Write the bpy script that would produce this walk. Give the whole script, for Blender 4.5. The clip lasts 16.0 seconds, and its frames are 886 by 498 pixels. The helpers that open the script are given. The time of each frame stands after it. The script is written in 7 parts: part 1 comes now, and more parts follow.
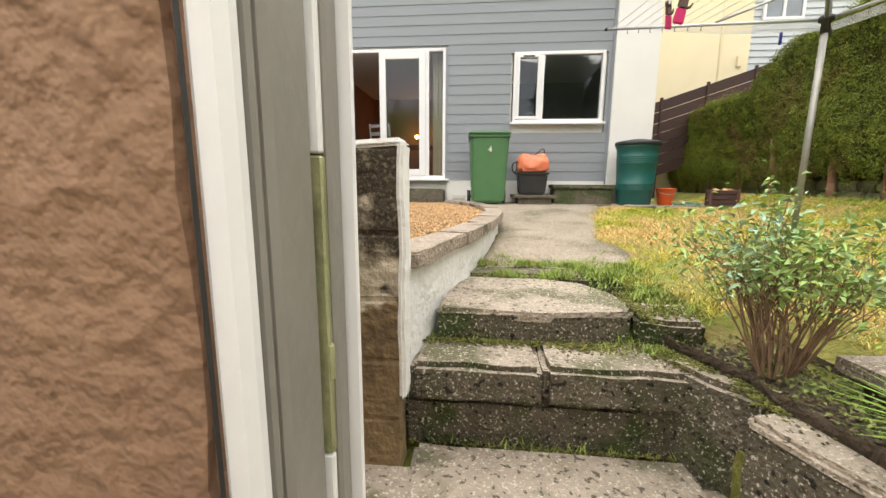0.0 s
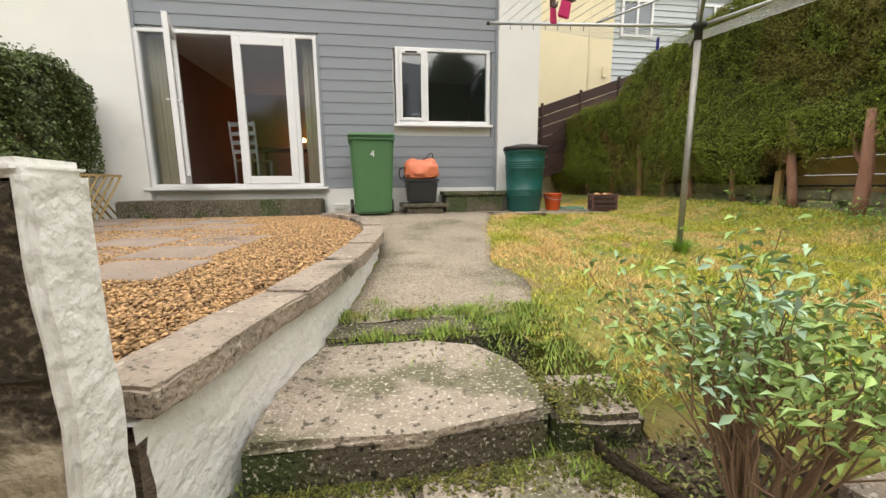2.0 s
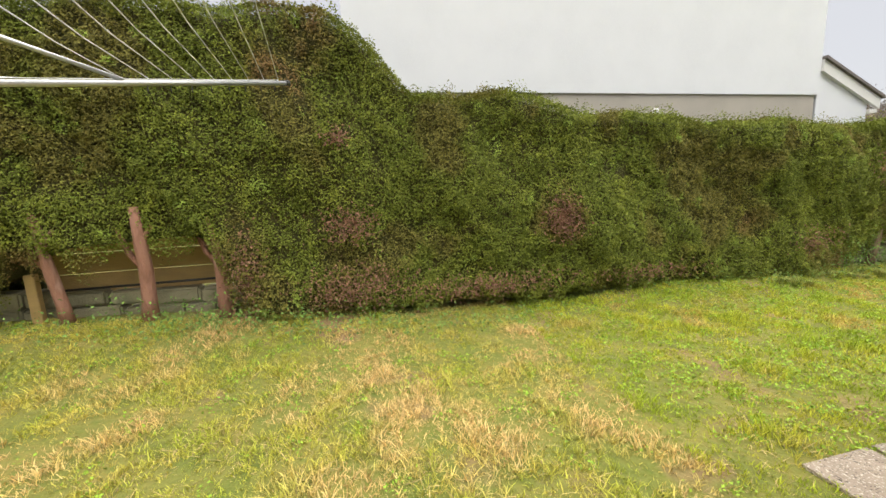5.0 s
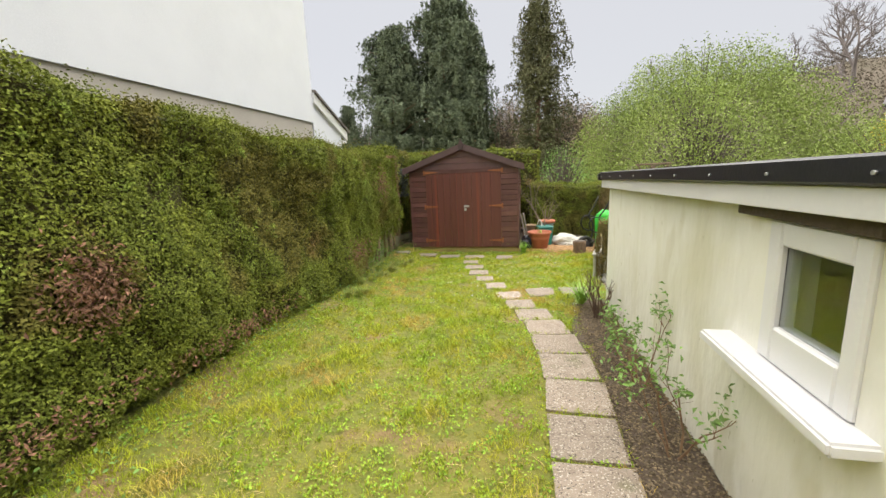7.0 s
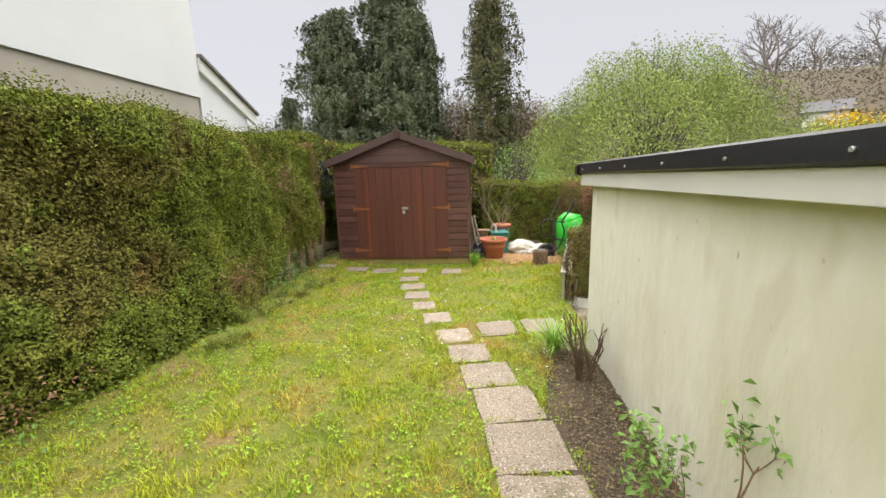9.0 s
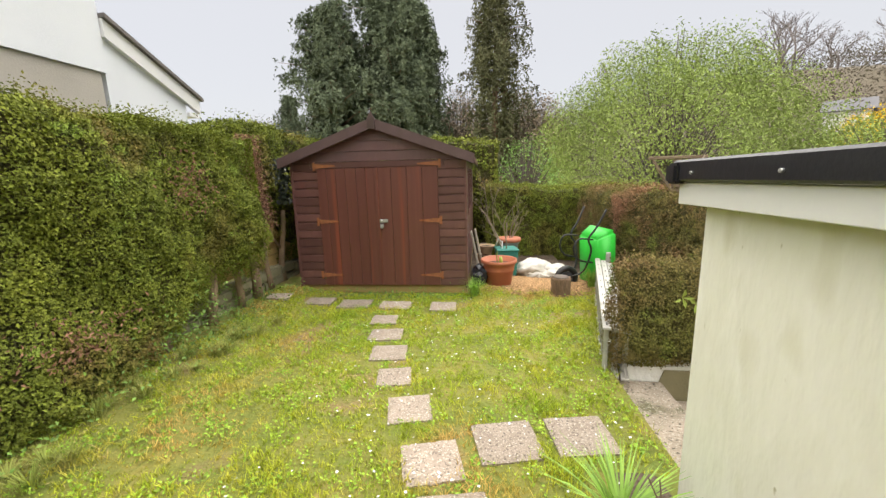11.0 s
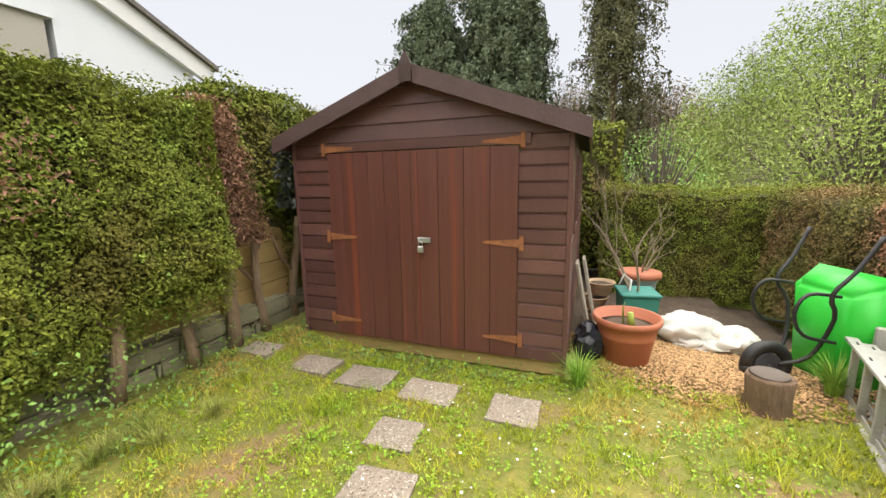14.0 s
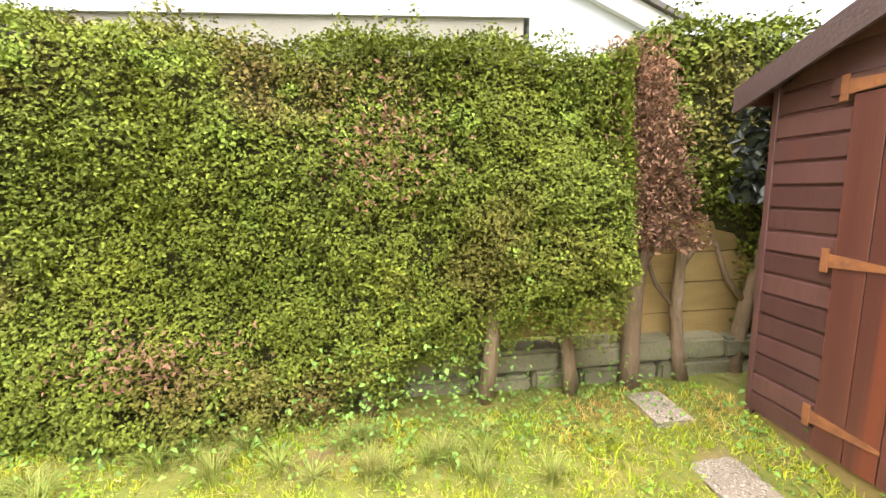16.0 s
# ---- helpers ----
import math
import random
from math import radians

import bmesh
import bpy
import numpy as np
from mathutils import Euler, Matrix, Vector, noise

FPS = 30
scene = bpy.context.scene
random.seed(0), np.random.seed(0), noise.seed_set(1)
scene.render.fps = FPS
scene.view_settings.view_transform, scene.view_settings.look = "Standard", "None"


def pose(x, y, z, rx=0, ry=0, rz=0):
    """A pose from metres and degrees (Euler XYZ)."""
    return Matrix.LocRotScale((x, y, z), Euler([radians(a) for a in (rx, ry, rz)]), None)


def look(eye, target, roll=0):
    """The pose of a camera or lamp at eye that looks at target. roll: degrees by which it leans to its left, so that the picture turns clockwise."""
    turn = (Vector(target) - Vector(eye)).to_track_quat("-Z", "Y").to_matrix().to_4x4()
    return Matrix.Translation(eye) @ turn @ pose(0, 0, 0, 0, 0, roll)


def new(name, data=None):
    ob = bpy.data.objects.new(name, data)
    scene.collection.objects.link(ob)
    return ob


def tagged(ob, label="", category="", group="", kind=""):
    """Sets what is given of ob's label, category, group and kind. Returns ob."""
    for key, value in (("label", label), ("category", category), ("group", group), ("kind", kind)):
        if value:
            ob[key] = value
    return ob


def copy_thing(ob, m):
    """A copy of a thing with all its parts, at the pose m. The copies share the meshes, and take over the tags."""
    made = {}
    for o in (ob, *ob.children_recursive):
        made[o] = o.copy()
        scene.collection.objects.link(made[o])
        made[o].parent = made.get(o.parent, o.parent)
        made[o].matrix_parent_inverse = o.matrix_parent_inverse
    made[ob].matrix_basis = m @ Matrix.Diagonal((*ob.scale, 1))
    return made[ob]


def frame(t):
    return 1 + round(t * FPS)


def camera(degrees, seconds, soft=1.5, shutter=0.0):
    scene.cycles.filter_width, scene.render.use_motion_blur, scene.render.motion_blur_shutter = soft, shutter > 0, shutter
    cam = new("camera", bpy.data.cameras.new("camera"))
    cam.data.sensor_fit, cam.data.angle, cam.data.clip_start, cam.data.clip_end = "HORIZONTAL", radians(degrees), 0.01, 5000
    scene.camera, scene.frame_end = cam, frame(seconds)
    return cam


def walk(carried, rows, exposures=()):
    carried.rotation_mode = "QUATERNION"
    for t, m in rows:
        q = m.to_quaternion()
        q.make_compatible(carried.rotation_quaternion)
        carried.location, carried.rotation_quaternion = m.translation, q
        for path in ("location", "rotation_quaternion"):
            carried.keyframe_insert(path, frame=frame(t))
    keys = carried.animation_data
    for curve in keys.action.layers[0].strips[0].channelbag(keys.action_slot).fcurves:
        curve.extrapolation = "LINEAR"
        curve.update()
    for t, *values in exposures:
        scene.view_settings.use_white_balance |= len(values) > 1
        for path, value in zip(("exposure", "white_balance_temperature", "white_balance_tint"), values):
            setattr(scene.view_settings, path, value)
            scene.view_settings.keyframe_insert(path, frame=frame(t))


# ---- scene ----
cam = camera(97.2, 16.0)
PATH = [
    (0, (1.155, -0.031, 0.494), (0.963, 1.932, 0.163), 0.4),
    (0.5, (1.201, 0.044, 0.53), (1.317, 2.017, 0.227), 0.3),
    (1, (1.238, 0.167, 0.549), (1.43, 2.136, 0.261), -0.5),
    (1.5, (1.296, 0.394, 0.544), (1.523, 2.356, 0.228), -0.7),
    (2, (1.327, 0.616, 0.593), (1.639, 2.565, 0.266), -0.5),
    (2.5, (1.379, 0.925, 0.68), (1.823, 2.847, 0.355), -0.3),
    (3, (1.369, 1.222, 0.839), (2.053, 3.076, 0.532), -0.6),
    (3.5, (1.494, 1.589, 0.976), (2.571, 3.246, 0.674), -1.4),
    (4, (1.676, 1.756, 1.184), (3.257, 2.939, 0.863), -1.9),
    (4.5, (1.89, 1.886, 1.288), (3.818, 2.316, 0.973), -2.4),
    (5, (2.105, 1.869, 1.308), (4.038, 1.461, 0.991), -2.5),
    (5.2, (2.201, 1.818, 1.324), (4.033, 1.086, 0.995), -2.1),
    (7.3, (3.551, 1.236, 1.455), (3.841, -0.706, 1.075), -2.3),
    (7.5, (3.567, 1.084, 1.444), (3.807, -0.863, 1.057), -2.1),
    (8, (3.576, 0.706, 1.43), (3.755, -1.248, 1.046), -2.0),
    (8.5, (3.502, 0.324, 1.381), (3.672, -1.631, 0.995), -1.9),
    (9, (3.433, -0.06, 1.376), (3.615, -2.015, 0.993), -1.7),
    (9.2, (3.427, -0.211, 1.374), (3.616, -2.164, 0.989), -1.7),
    (11.3, (3.391, -1.832, 1.393), (3.595, -3.786, 1.015), -1.5),
    (11.5, (3.399, -1.998, 1.394), (3.589, -3.954, 1.022), -1.4),
    (12, (3.427, -2.41, 1.378), (3.59, -4.371, 1.024), -1.3),
    (12.5, (3.443, -2.753, 1.357), (3.627, -4.717, 1.025), -1.2),
    (13, (3.451, -3.07, 1.328), (3.709, -5.025, 0.996), -1.0),
    (13.5, (3.46, -3.388, 1.283), (3.875, -5.317, 0.951), -0.7),
    (14, (3.477, -3.67, 1.256), (4.172, -5.514, 0.914), -1.0),
    (14.5, (3.565, -3.943, 1.223), (4.606, -5.611, 0.859), -1.3),
    (15, (3.694, -4.2, 1.18), (5.144, -5.532, 0.83), -1.8),
    (15.5, (3.875, -4.361, 1.185), (5.657, -5.207, 0.855), -2.0),
    (16, (4.037, -4.552, 1.171), (6.003, -4.755, 0.866), -1.7),
]
walk(cam, [(t, look(eye, target, roll)) for t, eye, target, roll in PATH], [(0, 0.95, 6600, 12), (1, 0.82, 6600, 12), (2, 0.63, 6600, 12), (3.5, 0.6, 6600, 12), (5, 0.98, 6700, 12), (7.5, 0.98, 6700, 12), (11.5, 1.08, 6700, 12), (13, 1.12, 6700, 12), (14, 1.22, 6700, 12), (15, 1.8, 6700, 12), (16, 2.15, 6700, 12)])

# ---- light ----
SUN_ELEV, SUN_ROT = radians(77), radians(131)
world = bpy.data.worlds.new("world")
scene.world = world
world.use_nodes = True
wn = world.node_tree
wn.nodes.clear()
sky = wn.nodes.new("ShaderNodeTexSky")
sky.sky_type, sky.sun_disc = "NISHITA", False
sky.sun_elevation, sky.sun_rotation = SUN_ELEV, SUN_ROT
skym = wn.nodes.new("ShaderNodeMixRGB")
skym.inputs[0].default_value = 0.9
skym.inputs[2].default_value = (3.75, 3.85, 4.0, 1)
bg = wn.nodes.new("ShaderNodeBackground")
bg.inputs[1].default_value = 0.1
wo = wn.nodes.new("ShaderNodeOutputWorld")
wn.links.new(sky.outputs[0], skym.inputs[1])
wn.links.new(skym.outputs[0], bg.inputs[0])
wn.links.new(bg.outputs[0], wo.inputs[0])
sun = new("sun", bpy.data.lights.new("sun", "SUN"))
sun.data.energy, sun.data.angle, sun.data.color = 4.1, radians(130), (1, 0.97, 0.89)
sun.matrix_world = look((3.5, -3, 20), (0, 0, 0))
scene.view_settings.exposure = 0.6


# ---- materials ----
def mat(name, c1, c2=None, scale=8.0, rough=0.85, bump=0.3, c3=None, fine=60.0, metal=0.0, spec=0.5, rnd=0.0, stretch=(1, 1, 1), island=0.0, dist=0.01, c3at=0.62, speck=None):
    """Two scales of noise between c1 and c2, blotches of c3, and fine relief."""
    m = bpy.data.materials.new(name)
    m.use_nodes = True
    n, l = m.node_tree.nodes, m.node_tree.links
    b = n["Principled BSDF"]
    b.inputs["Roughness"].default_value = rough
    b.inputs["Metallic"].default_value = metal
    b.inputs["Specular IOR Level"].default_value = spec
    tc = n.new("ShaderNodeTexCoord")
    mp = n.new("ShaderNodeMapping")
    mp.inputs["Scale"].default_value = stretch
    l.new(tc.outputs["Object"], mp.inputs[0])
    vec = mp.outputs[0]
    if rnd:
        oi = n.new("ShaderNodeObjectInfo")
        ad = n.new("ShaderNodeVectorMath")
        ad.operation = "ADD"
        sc = n.new("ShaderNodeMath")
        sc.operation = "MULTIPLY"
        sc.inputs[1].default_value = 37.0
        l.new(oi.outputs["Random"], sc.inputs[0])
        l.new(vec, ad.inputs[0])
        l.new(sc.outputs[0], ad.inputs[1])
        vec = ad.outputs[0]
    def tex(s, d):
        t = n.new("ShaderNodeTexNoise")
        t.inputs["Scale"].default_value, t.inputs["Detail"].default_value = s, d
        l.new(vec, t.inputs["Vector"])
        return t.outputs["Fac"]
    def ramp(src, a, z):
        r = n.new("ShaderNodeMapRange")
        r.inputs[1].default_value, r.inputs[2].default_value = a, z
        l.new(src, r.inputs[0])
        return r.outputs[0]
    def mix(fac, a, c):
        x = n.new("ShaderNodeMixRGB")
        l.new(fac, x.inputs[0])
        for s, v in ((x.inputs[1], a), (x.inputs[2], c)):
            if isinstance(v, tuple):
                s.default_value = (*v, 1)
            else:
                l.new(v, s)
        return x.outputs[0]
    c2 = c2 or tuple(v * 0.75 for v in c1)
    big, small = tex(scale, 4), tex(fine, 3)
    col = mix(ramp(big, 0.35, 0.65), c1, c2)
    col = mix(ramp(small, 0.3, 0.75), col, mix(ramp(small, 0.2, 0.8), c2, c1))
    if c3:
        col = mix(ramp(tex(scale * 0.45, 6), c3at, c3at + 0.1), col, c3)
    if speck:
        for sc_, at_, cs_ in speck:
            col = mix(ramp(tex(sc_, 2), at_, at_ + 0.06), col, cs_)
    if rnd or island:
        if island:
            gi = n.new("ShaderNodeNewGeometry")
            src, amt = gi.outputs["Random Per Island"], island
        else:
            src, amt = oi.outputs["Random"], rnd
        hs = n.new("ShaderNodeHueSaturation")
        v = n.new("ShaderNodeMapRange")
        v.inputs[3].default_value, v.inputs[4].default_value = 1 - amt, 1 + amt
        l.new(src, v.inputs[0])
        l.new(v.outputs[0], hs.inputs["Value"])
        l.new(col, hs.inputs["Color"])
        col = hs.outputs[0]
    l.new(col, b.inputs["Base Color"])
    if bump:
        bp = n.new("ShaderNodeBump")
        bp.inputs["Strength"].default_value, bp.inputs["Distance"].default_value = bump, dist
        l.new(small, bp.inputs["Height"])
        l.new(bp.outputs[0], b.inputs["Normal"])
    return m


def glass(name, tint=(1, 1, 1), rough=0.0):
    m = bpy.data.materials.new(name)
    m.use_nodes = True
    b = m.node_tree.nodes["Principled BSDF"]
    b.inputs["Base Color"].default_value = (*tint, 1)
    b.inputs["Roughness"].default_value = rough
    b.inputs["Transmission Weight"].default_value = 1
    b.inputs["IOR"].default_value = 1.75
    return m


def glow(name, col, power):
    m = bpy.data.materials.new(name)
    m.use_nodes = True
    b = m.node_tree.nodes["Principled BSDF"]
    b.inputs["Emission Color"].default_value = (*col, 1)
    b.inputs["Emission Strength"].default_value = power
    return m


M_LAWN = mat("lawn_soil", (0.12, 0.165, 0.025), (0.26, 0.225, 0.055), 3.4, 1, 1, (0.27, 0.18, 0.09), 24, dist=0.03, c3at=0.58)
M_SOIL = mat("soil", (0.085, 0.062, 0.045), (0.16, 0.12, 0.085), 6, 1, 1, fine=45, dist=0.03)
M_CONC = mat("path_concrete", (0.40, 0.335, 0.26), (0.26, 0.215, 0.16), 3.5, 0.95, 1, (0.17, 0.15, 0.10), 50, dist=0.025, c3at=0.54, speck=((85, 0.58, (0.52, 0.45, 0.36)), (60, 0.60, (0.15, 0.125, 0.09))))
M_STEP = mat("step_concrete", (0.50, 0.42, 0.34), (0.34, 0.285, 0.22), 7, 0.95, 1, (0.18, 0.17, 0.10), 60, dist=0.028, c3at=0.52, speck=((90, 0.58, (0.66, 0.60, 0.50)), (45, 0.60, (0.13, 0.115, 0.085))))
M_DARKC = mat("dark_concrete", (0.085, 0.075, 0.05), (0.17, 0.14, 0.10), 7, 0.95, 1, (0.055, 0.075, 0.02), 55, dist=0.022, c3at=0.52, speck=((95, 0.60, (0.50, 0.46, 0.38)), (40, 0.62, (0.02, 0.018, 0.012))))
M_SLAB = mat("paving_slab", (0.38, 0.31, 0.25), (0.27, 0.22, 0.175), 9, 0.9, 0.8, (0.22, 0.20, 0.13), 90, rnd=0.12, speck=((100, 0.58, (0.6, 0.54, 0.46)), (80, 0.6, (0.12, 0.10, 0.08))))
M_FLAG = mat("patio_flag", (0.32, 0.25, 0.205), (0.20, 0.155, 0.125), 4, 0.7, 0.8, (0.12, 0.10, 0.08), 45, rnd=0.15)
M_COPE = mat("coping_concrete", (0.43, 0.35, 0.28), (0.25, 0.205, 0.16), 7, 0.9, 1, (0.13, 0.115, 0.085), 45, rnd=0.1, dist=0.02, c3at=0.55, speck=((80, 0.62, (0.11, 0.095, 0.075)), (22, 0.66, (0.52, 0.46, 0.37))))
M_WHITE = mat("white_masonry_paint", (0.86, 0.86, 0.84), (0.78, 0.77, 0.73), 5, 0.85, 0.8, (0.34, 0.31, 0.24), 30, c3at=0.66, dist=0.018)
M_RENDER = mat("white_render", (0.82, 0.81, 0.78), (0.76, 0.75, 0.72), 2, 0.9, 0.5, (0.68, 0.67, 0.62), 120, dist=0.004)
M_GARAGE = mat("garage_render", (0.88, 0.87, 0.80), (0.79, 0.78, 0.68), 2.2, 0.85, 0.6, (0.70, 0.68, 0.53), 14, dist=0.02, stretch=(1, 1, 0.45), c3at=0.58, speck=((3.4, 0.62, (0.74, 0.72, 0.60)), (26, 0.72, (0.48, 0.45, 0.31))))
M_CREAM = mat("cream_render", (0.80, 0.70, 0.48), (0.74, 0.65, 0.44), 2, 0.9, 0.3, fine=80)
M_CLAD = mat("grey_cladding", (0.25, 0.27, 0.295), (0.235, 0.255, 0.28), 3, 0.55, 0.2, fine=70, stretch=(0.3, 1, 6), dist=0.002)
M_CLADL = mat("pale_cladding", (0.50, 0.54, 0.56), (0.46, 0.50, 0.52), 3, 0.6, 0.2)
M_UPVC = mat("white_upvc", (0.80, 0.80, 0.80), (0.76, 0.76, 0.77), 3, 0.3, 0.03)
M_SHED = mat("shed_paint", (0.115, 0.052, 0.050), (0.155, 0.073, 0.066), 5, 0.33, 0.5, (0.19, 0.058, 0.045), 30, rnd=0.2, stretch=(1, 1, 0.25), dist=0.004)
M_HINGE = mat("rusty_hinge", (0.40, 0.15, 0.055), (0.20, 0.08, 0.045), 30, 0.8, 0.4)
M_ROOFD = mat("black_trim", (0.012, 0.013, 0.018), (0.02, 0.02, 0.025), 10, 0.35, 0.1)
M_GREENBIN = mat("green_plastic", (0.075, 0.19, 0.075), (0.065, 0.165, 0.065), 6, 0.5, 0.1, fine=200, dist=0.001)
M_BUTT = mat("dark_green_plastic", (0.012, 0.11, 0.095), (0.010, 0.09, 0.08), 6, 0.4, 0.1)
M_ORANGE = mat("orange_plastic", (0.80, 0.13, 0.02), (0.72, 0.11, 0.02), 6, 0.45, 0.05)
M_BAG = mat("orange_sack", (0.88, 0.28, 0.15), (0.74, 0.19, 0.09), 9, 0.5, 0.4)
M_BLACK = mat("black_plastic", (0.018, 0.018, 0.019), (0.03, 0.03, 0.03), 8, 0.5, 0.1)
M_ALU = mat("aluminium", (0.55, 0.56, 0.57), (0.45, 0.46, 0.47), 12, 0.4, 0.05, metal=0.7)
M_LEAF = mat("hedge_leaf", (0.15, 0.19, 0.028), (0.25, 0.285, 0.038), 2.2, 0.7, 0, (0.25, 0.16, 0.06), 7, island=0.42, c3at=0.60, spec=0.25, speck=((1.1, 0.56, (0.20, 0.185, 0.04)), (5.0, 0.63, (0.27, 0.36, 0.06))))
M_LEAFD = mat("hedge_core_shade", (0.075, 0.085, 0.022), (0.10, 0.08, 0.03), 9, 1, 1, dist=0.05)
# conifer green made paler and greyer, with distance haze put into the colour
M_CONIFER = mat("conifer_leaf", (0.13, 0.165, 0.105), (0.18, 0.215, 0.135), 0.6, 0.9, 0, fine=4, island=0.3, spec=0.2)
M_SHRUB = mat("willow_leaf", (0.32, 0.40, 0.11), (0.25, 0.33, 0.10), 0.5, 0.8, 0, fine=4, island=0.3, spec=0.2)
M_BARK = mat("bark", (0.22, 0.14, 0.09), (0.13, 0.085, 0.055), 8, 1, 1, fine=40, stretch=(1, 1, 0.3), dist=0.02)
M_TWIG = mat("bare_twig", (0.17, 0.14, 0.12), (0.12, 0.10, 0.085), 3, 1, 0)
M_GRAVEL = mat("gravel", (0.50, 0.31, 0.14), (0.33, 0.20, 0.10), 30, 0.85, 0.3, fine=80, island=0.6)


# ---- mesh helpers ----
def box(bm, x0, x1, y0, y1, z0, z1, bevel=0.0, m=None):
    r = bmesh.ops.create_cube(bm, size=1)
    vs = r["verts"]
    for v in vs:
        v.co = Vector(((x0 + x1) / 2 + v.co.x * (x1 - x0), (y0 + y1) / 2 + v.co.y * (y1 - y0), (z0 + z1) / 2 + v.co.z * (z1 - z0)))
    if bevel:
        es = list({e for v in vs for e in v.link_edges})
        r = bmesh.ops.bevel(bm, geom=es, offset=bevel, segments=2 if bevel > 0.008 else 1, affect="EDGES", clamp_overlap=True)
        vs = list({v for f in r["faces"] for v in f.verts} | {v for v in vs if v.is_valid})
    if m:
        for v in vs:
            v.co = m @ v.co
    return vs


def boxes(*specs, bevel=0.0):
    bm = bmesh.new()
    for s in specs:
        box(bm, *s[:6], bevel=s[6] if len(s) > 6 else bevel)
    return bm


def tube(bm, pts, radii, n=8, cap=True):
    """A tube along pts, radii one number or one per point."""
    pts = [Vector(p) for p in pts]
    rad = [radii] * len(pts) if isinstance(radii, (int, float)) else radii
    rings, side = [], None
    for i, p in enumerate(pts):
        d = (pts[min(i + 1, len(pts) - 1)] - pts[max(i - 1, 0)]).normalized()
        if side is None:
            side = d.orthogonal().normalized()
        side = (side - d * side.dot(d)).normalized()
        up = d.cross(side)
        rings.append([bm.verts.new(p + (side * math.cos(a) + up * math.sin(a)) * rad[i]) for a in [2 * math.pi * k / n for k in range(n)]])
    for a, b in zip(rings, rings[1:]):
        for k in range(n):
            bm.faces.new((a[k], a[(k + 1) % n], b[(k + 1) % n], b[k])).smooth = True
    if cap:
        bm.faces.new(rings[0][::-1])
        bm.faces.new(rings[-1])
    return rings


def lathe(bm, prof, n=24, c=(0, 0, 0)):
    """A surface turned round z through (radius, height) points."""
    rings = [[bm.verts.new((c[0] + r * math.cos(2 * math.pi * k / n), c[1] + r * math.sin(2 * math.pi * k / n), c[2] + z)) for k in range(n)] for r, z in prof]
    for a, b in zip(rings, rings[1:]):
        for k in range(n):
            bm.faces.new((a[k], a[(k + 1) % n], b[(k + 1) % n], b[k])).smooth = True
    bm.faces.new(rings[0][::-1])
    bm.faces.new(rings[-1])


def wobble(bm, amt, seed=1.0, freq=9.0):
    for v in bm.verts:
        n = noise.noise_vector(v.co * freq + Vector((seed, seed * 2, 0)))
        v.co += n * amt
    return bm


def prism(bm, pts, z0, z1):
    """An upright prism over a polygon; z0 and z1 numbers or functions of x, y."""
    f0 = z0 if callable(z0) else (lambda x, y: z0)
    f1 = z1 if callable(z1) else (lambda x, y: z1)
    lo = [bm.verts.new((x, y, f0(x, y))) for x, y in pts]
    hi = [bm.verts.new((x, y, f1(x, y))) for x, y in pts]
    n = len(pts)
    bm.faces.new(hi)
    bm.faces.new(lo[::-1])
    for i in range(n):
        bm.faces.new((lo[i], lo[(i + 1) % n], hi[(i + 1) % n], hi[i]))
    return lo + hi


def part(name, bm, material, parent=None, label="", kind="", category="", group=""):
    me = bpy.data.meshes.new(name)
    bmesh.ops.recalc_face_normals(bm, faces=bm.faces)
    bm.to_mesh(me)
    bm.free()
    me.materials.append(material)
    ob = new(name, me)
    ob.parent = parent
    return tagged(ob, label, category, group, kind)


def thing(name, x, y, z, label, category, group="", turn=0):
    e = new(name)
    e.matrix_world = pose(x, y, z, 0, 0, turn)
    return tagged(e, label, category, group)


def raw(name, verts, faces, material, parent=None, label="", kind="", category="", smooth=False):
    me = bpy.data.meshes.new(name)
    me.from_pydata(verts, [], faces)
    me.materials.append(material)
    ob = new(name, me)
    ob.parent = parent
    return tagged(ob, label, category, "", kind)


def cards(centres, normals, size, rng, spread=0.7, aspect=0.6, fold=0.25):
    """Small leaves, each a folded pair of triangles; centres and normals as arrays."""
    n = len(centres)
    nr = normals + rng.normal(0, spread, (n, 3))
    nr /= np.linalg.norm(nr, axis=1)[:, None] + 1e-9
    a = rng.normal(0, 1, (n, 3))
    a -= nr * (a * nr).sum(1)[:, None]
    a /= np.linalg.norm(a, axis=1)[:, None] + 1e-9
    b = np.cross(nr, a)
    s = size * rng.uniform(0.6, 1.4, (n, 1))
    tip, tail = centres + a * s * 0.5, centres - a * s * 0.5
    l, r = centres + b * s * 0.5 * aspect + nr * s * fold, centres - b * s * 0.5 * aspect + nr * s * fold
    v = np.stack([tail, r, tip, l], 1).reshape(-1, 3)
    i = np.arange(n)[:, None] * 4
    f = np.concatenate([i + [0, 1, 2], i + [0, 2, 3]], 0)
    return v, f


def leafmesh(name, v, f, material, parent=None, label="", kind=""):
    me = bpy.data.meshes.new(name)
    me.vertices.add(len(v))
    me.vertices.foreach_set("co", v.astype(np.float32).ravel())
    k = f.shape[1]
    me.loops.add(f.size)
    me.loops.foreach_set("vertex_index", f.astype(np.int32).ravel())
    me.polygons.add(len(f))
    me.polygons.foreach_set("loop_start", np.arange(0, f.size, k, dtype=np.int32))
    me.update(calc_edges=True)
    me.materials.append(material)
    ob = new(name, me)
    ob.parent = parent
    return tagged(ob, label, "", "", kind)


# ---- ground ----
def sm(a, b, v):
    t = min(1, max(0, (v - a) / (b - a)))
    return t * t * (3 - 2 * t)


